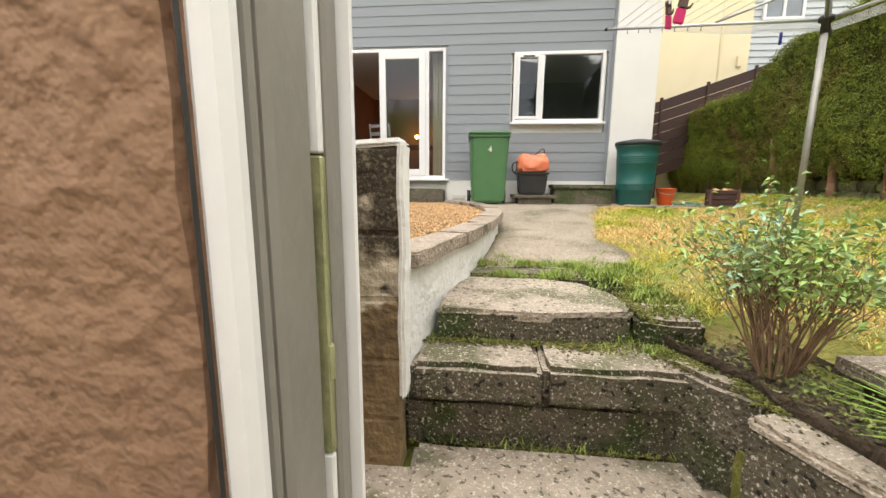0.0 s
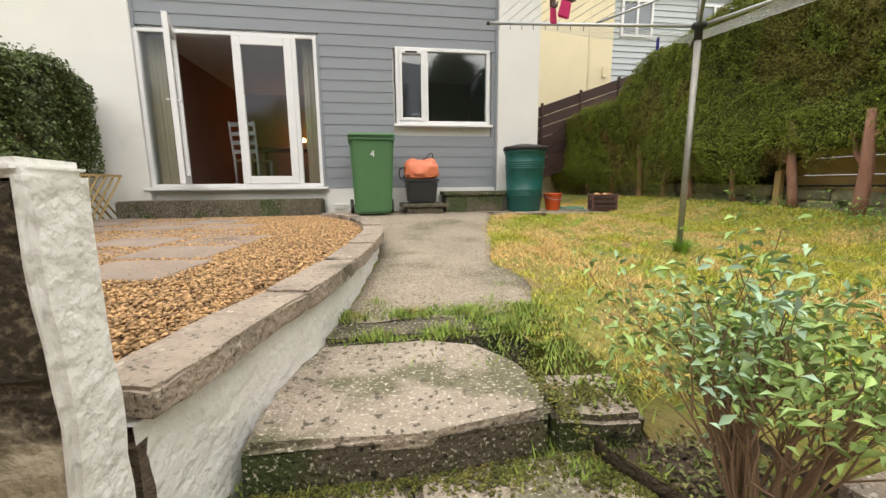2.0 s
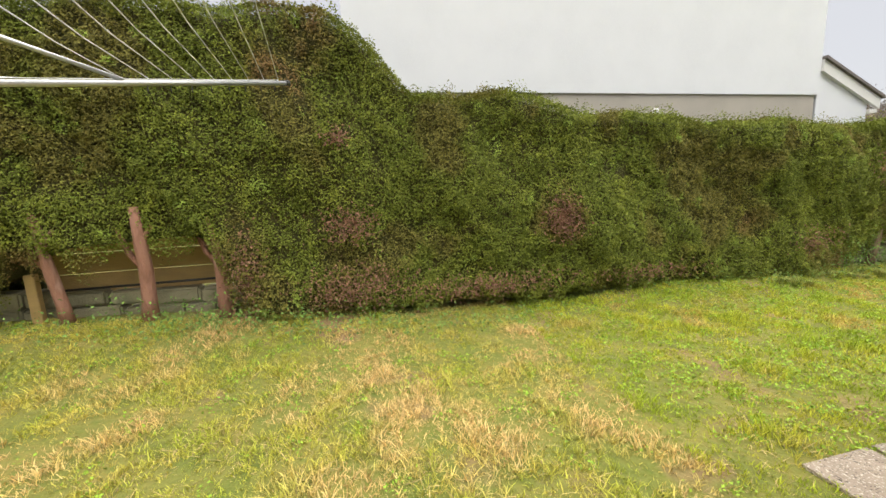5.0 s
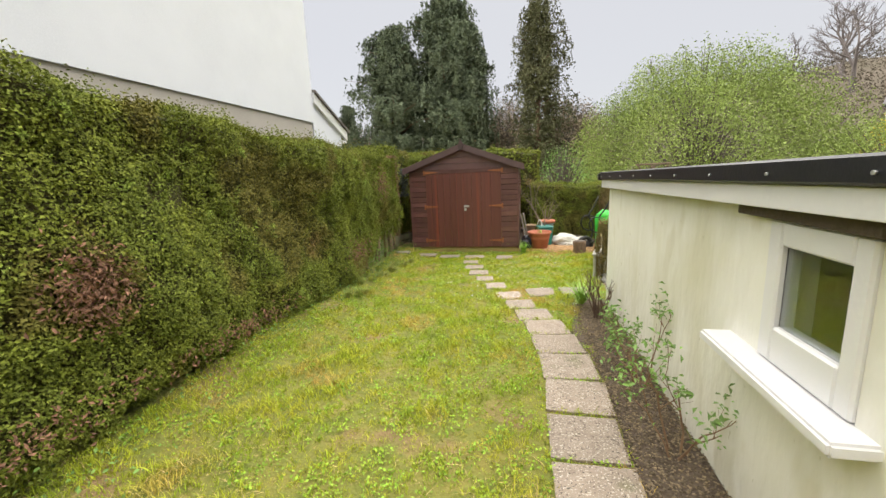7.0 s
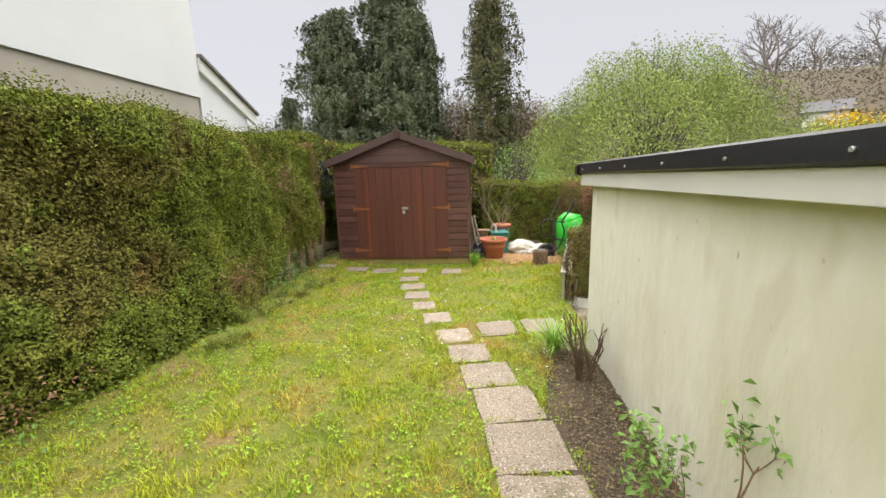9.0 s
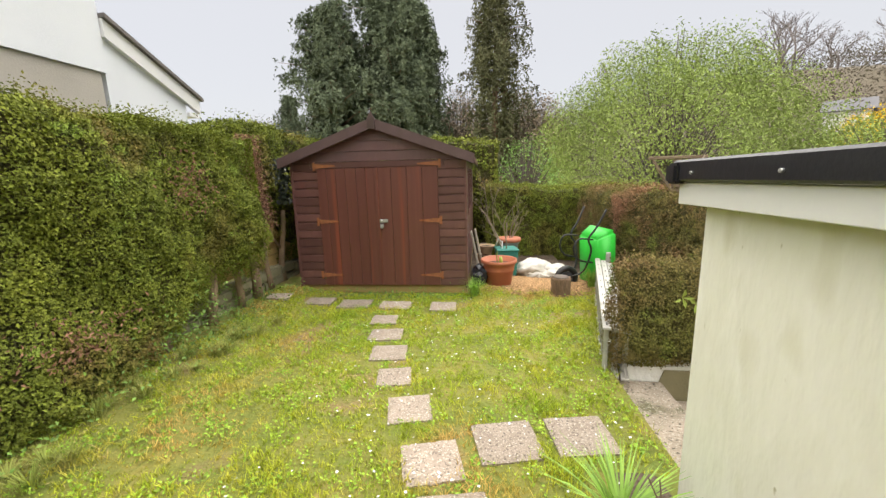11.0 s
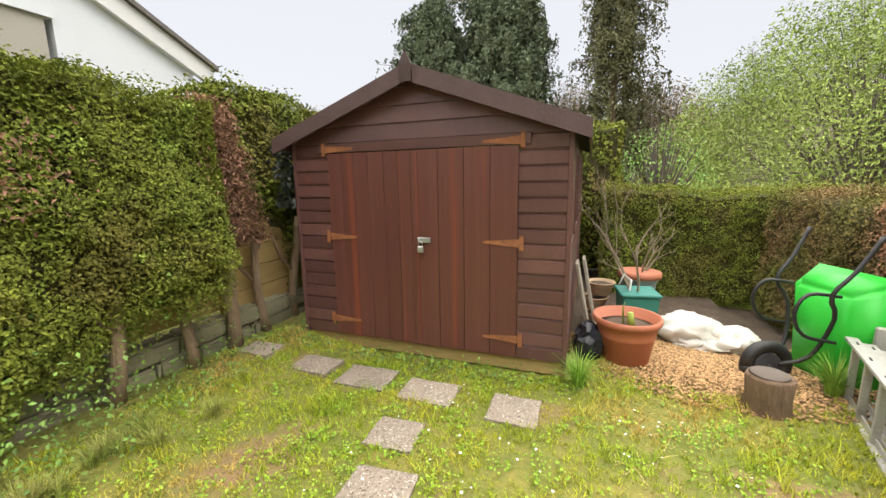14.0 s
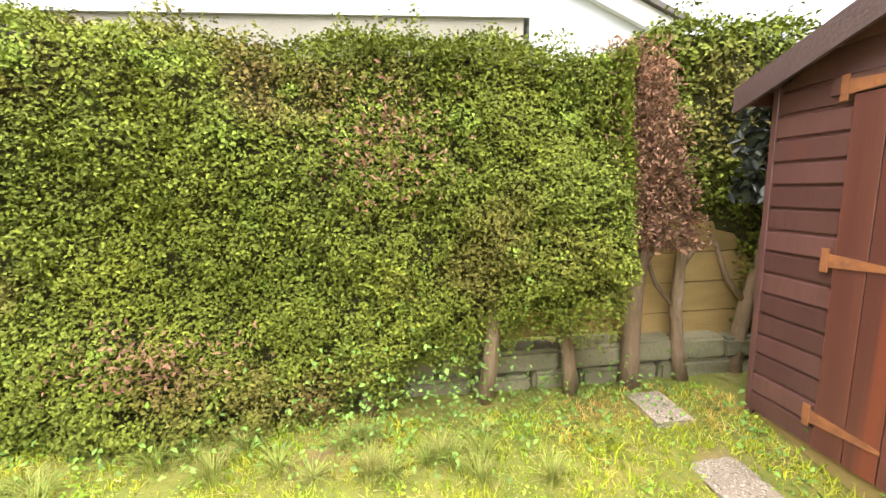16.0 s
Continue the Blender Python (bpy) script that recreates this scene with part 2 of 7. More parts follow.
def g(x, y):
    """Height of the lawn, path and banks."""
    z = 0.19 * sm(1.0, 6.0, y) - 0.09 * sm(-1.5, -5.5, y) - 0.02
    z += 0.16 * sm(4.9, 5.8, x) * sm(-0.5, 3.0, y)
    z += 0.10 * sm(5.0, 6.0, x) * sm(1.0, -2.0, y)
    if y < -6.6:
        z -= 0.1 * sm(-6.6, -8, y)
    return z


def well(x, y):
    return (x < 1.95 and -3.2 < y < 1.33) or (x < 2.45 and -3.2 < y < 0.3) or (x < 2.44 and -4.42 < y <= -3.2)


def gz(x, y):
    far = math.hypot(x - 2, y)
    if well(x, y):
        return -0.8 if y < 0.3 else -0.52
    if x < 0.9 and y > 1.2:
        return -0.30
    if (0.89 < x < 2.05 and y < 2.16) or (0.89 < x < 1.90 and y < 2.31):
        return -0.30
    z = g(x, y)
    if 1.9 < x < 2.52 and y < 1.9 and y > 0.3:
        return -0.14 + (z + 0.14) * max(sm(2.24, 2.5, x), sm(1.45, 1.75, y))
    if far > 14:
        z = -0.3 + (sm(38, 100, far) * (10.5 + 7.5 * sm(0, -50, x)) if y < 0 else 2 * sm(40, 130, far))
    return z


xs = sorted([-600, -300, -150, -100, -70, -50, -35, -25, -18, -12, -8, -5] + [round(-3 + 0.15 * i, 3) for i in range(20)] + [0.0, 0.15, 0.3, 0.45, 0.6, 0.75, 0.89, 0.9, 1.2, 1.5, 1.8, 1.949, 1.951, 2.1, 2.25, 2.439, 2.441, 2.519, 2.521, 2.049, 2.051] + [round(2.4 + 0.15 * i, 3) for i in range(32)] + [8, 10, 14, 20, 30, 42, 60, 90, 130, 200, 300, 600])
ys = sorted([-600, -300, -200, -150, -110, -80, -60, -45, -35, -25, -18, -14, -12, -11] + [round(-10 + 0.15 * i, 3) for i in range(45)] + [-4.301, -4.299, -3.21, -3.19] + [round(-3.1 + 0.15 * i, 3) for i in range(29)] + [1.2, 1.329, 1.331, 2.155, 2.165, 2.305, 2.315] + [round(1.45 + 0.15 * i, 3) for i in range(38)] + [8, 10, 14, 20, 30, 45, 70, 110, 180, 300, 600])
verts = [(x, y, gz(x, y)) for y in ys for x in xs]
nx = len(xs)
faces = [(j * nx + i, j * nx + i + 1, (j + 1) * nx + i + 1, (j + 1) * nx + i) for j in range(len(ys) - 1) for i in range(nx - 1)]
ground = raw("ground", verts, faces, M_LAWN, kind="structure", label="uneven ground of soil and patchy short grass")
ground.data.materials.append(mat("woodland_floor", (0.13, 0.105, 0.08), (0.11, 0.095, 0.06), 0.2, 1, 0.5))
for f in ground.data.polygons:
    if math.hypot(f.center.x - 2, f.center.y) > 24:
        f.material_index = 1
ground.data.materials.append(M_SOIL)
for f in ground.data.polygons:
    if f.center.y < -7.15 and f.center.y > -12 and 0.5 < f.center.x < 7:
        f.material_index = 2

# ---- structure ----
HY = 6.65
CL, CR = -1.76, 3.14
LAWN_Z = 0.0


def arc(pts, step=0.12):
    """Points along a smooth line through pts."""
    p = [Vector(q) for q in pts]
    out = []
    for i in range(len(p) - 1):
        a, b, c, d = p[max(i - 1, 0)], p[i], p[i + 1], p[min(i + 2, len(p) - 1)]
        n = max(1, int((c - b).length / step))
        for k in range(n):
            t = k / n
            out.append(0.5 * ((2 * b) + (c - a) * t + (2 * a - 5 * b + 4 * c - d) * t * t + (3 * b - a - 3 * c + d) * t ** 3))
    out.append(p[-1])
    return out


for spec in (
    (CL - 1.6, CL - 0.002, HY - 0.06, HY + 0.3, -0.2, 6.2), (CR + 0.002, CR + 0.64, HY - 0.08, HY + 0.3, -0.2, 6.2),
    (0.535, 1.60, HY + 0.045, HY + 0.3, -0.1, 6.2), (3.03, CR, HY + 0.045, HY + 0.3, 0.0, 6.2),
    (CL, 0.535, HY + 0.045, HY + 0.3, 2.65, 6.2), (1.60, 3.03, HY + 0.045, HY + 0.3, 2.57, 6.2), (1.60, 3.03, HY + 0.045, HY + 0.3, -0.1, 1.44), (CL, 0.535, HY + 0.045, HY + 0.3, -0.2, 0.53),
    (CR + 0.3, CR + 0.64, HY + 0.3, 13, -0.2, 6.2)):
    part("house_wall", boxes(spec), M_RENDER, kind="structure", label="white rendered house wall")
for i in range(36):
    z = 0.55 + i * 0.152
    spans = [(0.56, CR)] if z < 1.30 else ([(0.56, 1.575), (3.055, CR)] if z < 2.48 else [(0.56 if z < 2.6 else CL, CR)])
    for a, b in spans:
        bm = bmesh.new()
        vs = box(bm, a, b, HY - 0.012, HY + 0.04, z, z + 0.156)
        for v in vs:
            if v.co.z > z + 0.1 and v.co.y < HY:
                v.co.y = HY - 0.004
        part("cladding_board", bm, M_CLAD, kind="structure")
part("corner_trim", boxes((CL - 0.001, CL + 0.035, HY - 0.03, HY + 0.04, 2.62, 6.1), (CR - 0.03, CR + 0.001, HY - 0.035, HY + 0.04, 0.5, 6.1), (0.50, 0.56, HY - 0.028, HY + 0.04, 0.56, 2.62)), M_CLAD, kind="structure")
part("house_plinth", boxes((0.56, CR - 0.02, HY - 0.035, HY + 0.04, -0.1, 0.545)), M_RENDER, kind="structure")

# rooms behind the openings
M_ROOM = mat("brown_room_wall", (0.36, 0.23, 0.185), (0.31, 0.19, 0.15), 2, 0.9, 0.1)
M_KITCH = mat("kitchen_wall", (0.30, 0.30, 0.30), (0.25, 0.25, 0.25), 2, 0.8, 0.1)
M_FLOOR = mat("room_floor", (0.10, 0.05, 0.03), (0.07, 0.035, 0.02), 4, 0.5, 0.1)
part("dining_room", boxes((-1.95, -1.85, 6.95, 11, 0.4, 2.75), (1.45, 1.55, 6.95, 11, 0.4, 2.75), (-1.95, 1.55, 11, 11.1, 0.4, 2.75)), M_ROOM, kind="structure")
part("dining_floor", boxes((-1.95, 1.55, 6.95, 11, 0.42, 0.55)), M_FLOOR, kind="structure")
part("dining_ceiling", boxes((-1.95, 1.55, 6.95, 11, 2.75, 2.85)), M_RENDER, kind="structure")
part("kitchen_room", boxes((1.56, 1.6, 6.95, 9.5, 0.4, 2.75), (3.38, 3.43, 6.95, 9.5, 0.4, 2.75), (1.56, 3.43, 9.5, 9.6, 0.4, 2.75), (1.56, 3.43, 6.95, 9.5, 0.42, 0.55)), M_KITCH, kind="structure")
part("kitchen_ceiling", boxes((1.56, 3.43, 6.95, 9.5, 2.75, 2.85)), M_RENDER, kind="structure")

M_GLASS = glass("window_glass", (0.75, 0.8, 0.8))


def pane(x0, x1, z0, z1, y, parent, name="pane"):
    p = part(name, boxes((x0, x1, y, y + 0.012, z0, z1)), M_GLASS, parent)
    p.visible_shadow = False
    return p


def frame_of(x0, x1, z0, z1, y, w, parent, name, d=0.06):
    return part(name, boxes((x0, x0 + w, y, y + d, z0, z1, 0.006), (x1 - w, x1, y, y + d, z0, z1, 0.006), (x0 + w, x1 - w, y + 0.002, y + d, z0, z0 + w, 0.006), (x0 + w, x1 - w, y + 0.002, y + d, z1 - w, z1, 0.006)), M_UPVC, parent)


# patio door
pd = new("patio_door")
tagged(pd, "white plastic patio doors with one leaf standing open", "door", kind="structure")
frame_of(-1.755, 0.532, 0.575, 2.635, HY - 0.03, 0.05, pd, "door_frame", 0.09)
part("mullion", boxes((-1.36, -1.30, HY - 0.028, HY + 0.055, 0.62, 2.59, 0.005)), M_UPVC, pd)
part("mullion", boxes((0.20, 0.255, HY - 0.028, HY + 0.055, 0.62, 2.59, 0.005)), M_UPVC, pd)
part("sill", boxes((-1.83, 0.60, HY - 0.10, HY + 0.0, 0.535, 0.574, 0.008)), M_UPVC, pd)
pane(-1.705, -1.36, 0.625, 2.585, HY + 0.01, pd)
pane(0.255, 0.482, 0.625, 2.585, HY + 0.01, pd)
leaf = new("closed_leaf")
leaf.parent = pd
frame_of(-0.565, 0.20, 0.625, 2.58, HY - 0.045, 0.105, leaf, "leaf_frame", 0.065)
pane(-0.46, 0.095, 0.73, 2.475, HY - 0.015, leaf)
lo = new("open_leaf")
lo.parent = pd
lo.matrix_basis = pose(-1.27, HY - 0.03, 0, 0, 0, -72)
part("leaf_frame", boxes((0, 0.10, -0.03, 0.03, 0.625, 2.58, 0.006), (0.64, 0.74, -0.03, 0.03, 0.625, 2.58, 0.006), (0.10, 0.64, -0.028, 0.03, 0.625, 0.74, 0.006), (0.10, 0.64, -0.028, 0.03, 2.47, 2.58, 0.006)), M_UPVC, lo)
p = part("pane", boxes((0.10, 0.64, -0.006, 0.006, 0.74, 2.47)), M_GLASS, lo)
p.visible_shadow = False
hb = bmesh.new()
for s in (-1, 1):
    tube(hb, [(0.69, 0.03 * s, 1.62), (0.69, 0.075 * s, 1.62), (0.58, 0.075 * s, 1.62)], 0.010, 6)
part("door_handle", hb, M_UPVC, lo)

# kitchen window
kw = new("window_1")
tagged(kw, "white plastic kitchen window with one opening light", "window", kind="structure")
frame_of(1.615, 3.02, 1.475, 2.545, HY - 0.03, 0.05, kw, "window_frame", 0.08)
part("mullion", boxes((2.03, 2.09, HY - 0.028, HY + 0.05, 1.525, 2.495, 0.005)), M_UPVC, kw)
frame_of(1.665, 2.03, 1.525, 2.495, HY - 0.045, 0.045, kw, "casement", 0.06)
pane(1.71, 1.985, 1.57, 2.45, HY - 0.01, kw)
pane(2.09, 2.97, 1.525, 2.495, HY + 0.01, kw)
part("window_sill", boxes((1.575, 3.06, HY - 0.09, HY, 1.435, 1.474, 0.008)), M_UPVC, kw)
part("vent", boxes((1.76, 1.93, HY - 0.055, HY - 0.045, 2.462, 2.485, 0.003)), M_BLACK, kw)

M_CURT = mat("cream_curtain", (0.62, 0.55, 0.42), (0.5, 0.44, 0.33), 6, 0.95, 0.1)


def curtain(x0, x1, y):
    bm = bmesh.new()
    n = 28
    pts = [(x0 + (x1 - x0) * i / n, y + 0.03 * math.sin(i * 1.7) + 0.01 * math.sin(i * 0.6)) for i in range(n + 1)]
    for dy in (0, 0.006):
        lo_ = [bm.verts.new((a, b + dy, 0.56)) for a, b in pts]
        hi_ = [bm.verts.new((a + 0.02 * math.sin(a * 40), b + dy, 2.6)) for a, b in pts]
        for i in range(n):
            bm.faces.new((lo_[i], lo_[i + 1], hi_[i + 1], hi_[i])).smooth = True
    return part("curtain", bm, M_CURT, None, "long cream curtain hanging in folds behind the glass", category="curtain")


curtain(-1.72, -1.42, HY + 0.18)
curtain(0.30, 0.50, HY + 0.18)

M_CHAIR = mat("pale_painted_wood", (0.42, 0.42, 0.43), (0.36, 0.36, 0.38), 5, 0.6, 0.1)


def ladder_chair(x, y, z, turn):
    c = thing("dining_chair", x, y, z, "grey painted ladder-back dining chair with a woven seat", "chair", turn=turn)
    for sx in (-0.2, 0.2):
        bm = bmesh.new()
        tube(bm, [(sx, 0.18, 0), (sx, 0.18, 0.45), (sx * 1.05, 0.24, 1.06)], [0.019, 0.022, 0.017], 8)
        part("back_post", bm, M_CHAIR, c)
        bm = bmesh.new()
        tube(bm, [(sx * 1.05, -0.2, 0), (sx * 1.05, -0.2, 0.46)], [0.018, 0.021], 8)
        part("leg", bm, M_CHAIR, c)
    for k in range(4):
        z0 = 0.56 + k * 0.14
        part("slat", boxes((-0.19, 0.19, 0.19 + k * 0.013, 0.204 + k * 0.013, z0, z0 + 0.065, 0.005)), M_CHAIR, c)
    part("seat", boxes((-0.22, 0.22, -0.22, 0.2, 0.44, 0.475, 0.012)), mat("rush", (0.3, 0.22, 0.12), None, 40, 0.9, 0.5), c)
    return c


ladder_chair(-0.75, 7.75, 0.55, 165)
dt = thing("dining_table", -0.3, 8.9, 0.55, "dark wooden dining table inside the brown room", "table")
part("tabletop", boxes((-0.7, 0.7, -0.45, 0.45, 0.71, 0.745, 0.008)), M_FLOOR, dt)
for sx in (-0.62, 0.62):
    for sy in (-0.38, 0.38):
        part("leg", boxes((sx - 0.03, sx + 0.03, sy - 0.03, sy + 0.03, 0, 0.708, 0.004)), M_FLOOR, dt)
M_LAMP = glow("lamp_glow", (1.0, 0.42, 0.12), 14)
for lx, lz in ((-0.62, 1.72), (-0.42, 1.66)):
    w = thing("wall_lamp", lx, 10.7, lz, "small lit orange wall lamp in the dining room", "lamp")
    bm = bmesh.new()
    bmesh.ops.create_icosphere(bm, subdivisions=2, radius=0.055)
    part("bulb", bm, M_LAMP, w)
    bm = bmesh.new()
    tube(bm, [(0, 0, -0.04), (0, 0.1, -0.12), (0, 0.298, -0.12)], 0.012, 6)
    part("arm", bm, M_BLACK, w)
# tap and sink things behind the kitchen glass
tp = thing("kitchen_tap", 1.85, HY + 0.35, 1.36, "curved steel kitchen tap behind the window", "tap")
bm = bmesh.new()
tube(bm, [(0, 0, 0), (0, 0, 0.25), (0.03, 0, 0.31), (0.09, 0, 0.33), (0.14, 0, 0.30), (0.15, 0, 0.24)], 0.011, 8)
part("spout", bm, M_ALU, tp)
part("base", boxes((-0.03, 0.03, -0.03, 0.03, 0.0, 0.03, 0.006)), M_ALU, tp)
part("kitchen_worktop", boxes((1.6, 3.38, 6.95, 7.5, 1.32, 1.36, 0.005)), M_KITCH, None, "dark worktop behind the kitchen window", category="worktop")

# steps at the house
def block_step(name, label, specs, m=M_DARKC):
    bm = boxes(*specs)
    return part(name, bm, m, None, kind="structure", label=label)


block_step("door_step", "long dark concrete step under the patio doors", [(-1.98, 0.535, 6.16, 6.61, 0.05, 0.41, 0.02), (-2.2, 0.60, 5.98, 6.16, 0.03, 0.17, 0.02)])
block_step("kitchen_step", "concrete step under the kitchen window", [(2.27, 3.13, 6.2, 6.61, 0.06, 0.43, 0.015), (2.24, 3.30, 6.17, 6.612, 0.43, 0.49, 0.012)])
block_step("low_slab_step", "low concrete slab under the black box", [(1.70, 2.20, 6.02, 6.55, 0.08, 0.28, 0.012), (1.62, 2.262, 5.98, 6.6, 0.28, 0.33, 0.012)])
vg = part("air_vent", boxes((0.66, 0.88, HY - 0.05, HY - 0.036, 0.24, 0.32, 0.003), *[(0.67, 0.87, HY - 0.058, HY - 0.05, 0.25 + k * 0.014, 0.257 + k * 0.014) for k in range(5)]), M_RENDER, None, "white air vent in the plinth", category="vent")
bm = bmesh.new()
tube(bm, [(0.95, 6.55, 0.45), (0.95, 6.55, 0.12)], 0.02, 8)
tube(bm, [(0.87, 6.52, 0.16), (0.98, 6.5, 0.14)], 0.035, 8)
tube(bm, [(0.88, 6.52, 0.24), (0.96, 6.5, 0.24)], 0.022, 8)
part("drain_pipe", bm, M_WHITE, None, "stubby white waste pipes by the drain", category="pipe")

# outbuilding
gw = new("outbuilding_wall")
tagged(gw, "cream rendered wall of a low flat-roofed outbuilding", kind="structure")
part("east_wall", boxes((2.40, 2.57, -3.12, -0.222, -0.6, 1.31), (2.40, 2.57, 0.235, 0.40, -0.6, 1.31), (2.40, 2.57, -0.222, 0.235, -0.6, 0.70), (2.40, 2.57, -0.222, 0.235, 1.249, 1.31)), M_GARAGE, gw)
part("south_wall", boxes((-1.5, 2.398, -3.12, -2.97, -0.7, 1.31), (-1.5, 2.02, -1.05, -0.9, -0.7, 1.31), (2.02, 2.15, -0.9, 0.25, -0.7, 1.31)), M_GARAGE, gw)
M_BROWN = mat("brown_rough_render", (0.30, 0.18, 0.11), (0.23, 0.135, 0.085), 7, 1, 1, (0.36, 0.24, 0.16), 28, dist=0.02)
part("north_wall", boxes((2.02, 2.398, 0.26, 0.40, -0.6, 1.31)), M_GARAGE, gw)
part("west_wall", boxes((-1.65, -1.502, -3.12, -0.9, -0.6, 1.31)), M_GARAGE, gw)
bm = boxes((-1.6, 0.966, 0.213, 0.357, -0.6, 1.75, 0.01))
bmesh.ops.subdivide_edges(bm, edges=[e for e in bm.edges if e.calc_length() > 0.2], cuts=40, use_grid_fill=True)
part("brown_wall", wobble(bm, 0.006, 2, 14), M_BROWN, None, "rough brown rendered wall beside the gateway", kind="structure")
part("yard_floor", boxes((-1.6, 2.018, -0.9, 1.16, -0.66, -0.475)), M_STEP, kind="structure")
part("outbuilding_floor", boxes((-1.5, 2.398, -3.15, -1.05, -0.66, -0.455)), M_STEP, kind="structure")
rf = new("outbuilding_roof")
tagged(rf, "flat roof with white fascia and black edge trim", kind="structure")
part("roof_deck", boxes((2.02, 2.62, -0.9, 0.46, 1.312, 1.37), (-1.5, 2.62, -3.16, -0.902, 1.312, 1.37)), M_DARKC, rf)
part("fascia", boxes((2.622, 2.645, -3.18, 0.48, 1.302, 1.385, 0.003), (-1.5, 2.62, -3.185, -3.162, 1.302, 1.385, 0.003), (2.0, 2.62, 0.462, 0.485, 1.302, 1.385, 0.003)), M_UPVC, rf)
part("edge_trim", boxes((2.60, 2.668, -3.20, 0.51, 1.387, 1.465, 0.008), (-1.5, 2.598, -3.20, -3.13, 1.387, 1.465, 0.008), (2.0, 2.598, 0.44, 0.51, 1.387, 1.465, 0.008)), M_ROOFD, rf)
part("trim_end", boxes((2.62, 2.685, -3.22, -3.14, 1.378, 1.455, 0.01)), M_ROOFD, rf)
for k in range(9):
    bm = bmesh.new()
    tube(bm, [(2.668, -3.05 + k * 0.42, 1.418), (2.676, -3.05 + k * 0.42, 1.418)], 0.006, 8)
    part("screw", bm, M_ALU, rf)
for ob in [*rf.children, *gw.children]:
    for v in ob.data.vertices:
        if v.co.z > 1.26:
            v.co.z -= 0.05 * (1 - min(1, max(0, (v.co.y + 3.2) / 3.6)))
bm = boxes((2.0, 2.2, -2.7, -2.58, 1.362, 1.412, 0.006))
part("brick_on_roof", bm, mat("old_brick", (0.3, 0.15, 0.09), None, 20, 0.95, 0.6), None, "loose old brick lying on the flat roof", category="brick")
w2 = new("window_2")
tagged(w2, "white plastic window in the outbuilding", "window", kind="structure")
part("window_frame", boxes((2.50, 2.585, -0.220, -0.145, 0.725, 1.247, 0.008), (2.50, 2.585, 0.165, 0.233, 0.725, 1.247, 0.008), (2.502, 2.585, -0.145, 0.165, 0.725, 0.862, 0.008), (2.502, 2.585, -0.145, 0.165, 1.158, 1.247, 0.008)), M_UPVC, w2)
p = part("pane", boxes((2.55, 2.562, -0.145, 0.165, 0.862, 1.158)), M_GLASS, w2)
p.visible_shadow = False
part("window_sill", boxes((2.50, 2.69, -0.46, 0.33, 0.675, 0.722, 0.01)), M_UPVC, w2)
part("lintel", boxes((2.572, 2.605, -0.41, 0.27, 1.250, 1.300, 0.004)), mat("lintel_wood", (0.10, 0.075, 0.055), None, 20, 0.9, 0.6), w2)
# doorway frame where the walk begins
dj = new("door_1")
tagged(dj, "grey and white door frame with a metal latch keep", "door frame", kind="structure")
M_GREYF = mat("grey_frame_paint", (0.25, 0.235, 0.21), (0.21, 0.195, 0.175), 6, 0.45, 0.1)
# black strip put in for the shade of the gap beside the wall
part("frame_gap", boxes((0.946, 0.951, 0.232, 0.236, -0.45, 1.75, 0.002)), M_BLACK, dj)
part("frame_white", boxes((0.946, 0.979, 0.2365, 0.262, -0.45, 1.75, 0.008)), M_UPVC, dj)
part("frame_step", boxes((0.946, 0.981, 0.2635, 0.272, -0.45, 1.75, 0.003)), M_GREYF, dj)
part("frame_grey", boxes((0.946, 0.988, 0.273, 0.350, -0.45, 1.75, 0.006)), M_GREYF, dj)
part("frame_seal", boxes((0.946, 0.995, 0.3515, 0.362, -0.45, 0.22, 0.002), (0.946, 0.995, 0.3515, 0.362, 0.52, 1.75, 0.002)), M_UPVC, dj)
part("frame_channel", boxes((0.946, 1.0, 0.3635, 0.396, -0.45, 1.75, 0.004)), M_GREYF, dj)
part("frame_lip", boxes((0.946, 1.014, 0.398, 0.406, -0.45, 1.75, 0.002)), M_UPVC, dj)
part("latch_keep", boxes((0.946, 0.996, 0.3515, 0.362, 0.222, 0.518, 0.002), (0.93, 0.999, 0.352, 0.3615, 0.30, 0.34, 0.003)), mat("brass_latch", (0.50, 0.50, 0.28), (0.25, 0.27, 0.16), 12, 0.35, 0.4, metal=0.6), dj)

# the frame stands a little towards the yard
dj.matrix_world = Matrix.Translation((0.1155, -0.0031, 0)) @ Matrix.Diagonal((0.9, 0.9, 1, 1))
# well: lower yard, steps, retaining pieces


def rough_block(name, label, x0, x1, y0, y1, z0, z1, m, bevel=0.02, cuts=6, amt=0.008, parent=None, turn=0.0, piv=None, kind="structure"):
    bm = boxes((x0, x1, y0, y1, z0, z1, bevel))
    bmesh.ops.subdivide_edges(bm, edges=[e for e in bm.edges if e.calc_length() > 0.12], cuts=cuts, use_grid_fill=True)
    wobble(bm, amt, x0 + y0)
    if turn:
        c = piv or ((x0 + x1) / 2, (y0 + y1) / 2)
        m4 = Matrix.Translation((c[0], c[1], 0)) @ Matrix.Rotation(radians(turn), 4, "Z") @ Matrix.Translation((-c[0], -c[1], 0))
        bm.transform(m4)
    return part(name, bm, m, parent, label, kind=kind)


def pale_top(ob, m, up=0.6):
    """Gives the upward faces of a block the paler material m."""
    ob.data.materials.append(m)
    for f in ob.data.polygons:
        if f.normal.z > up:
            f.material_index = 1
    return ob


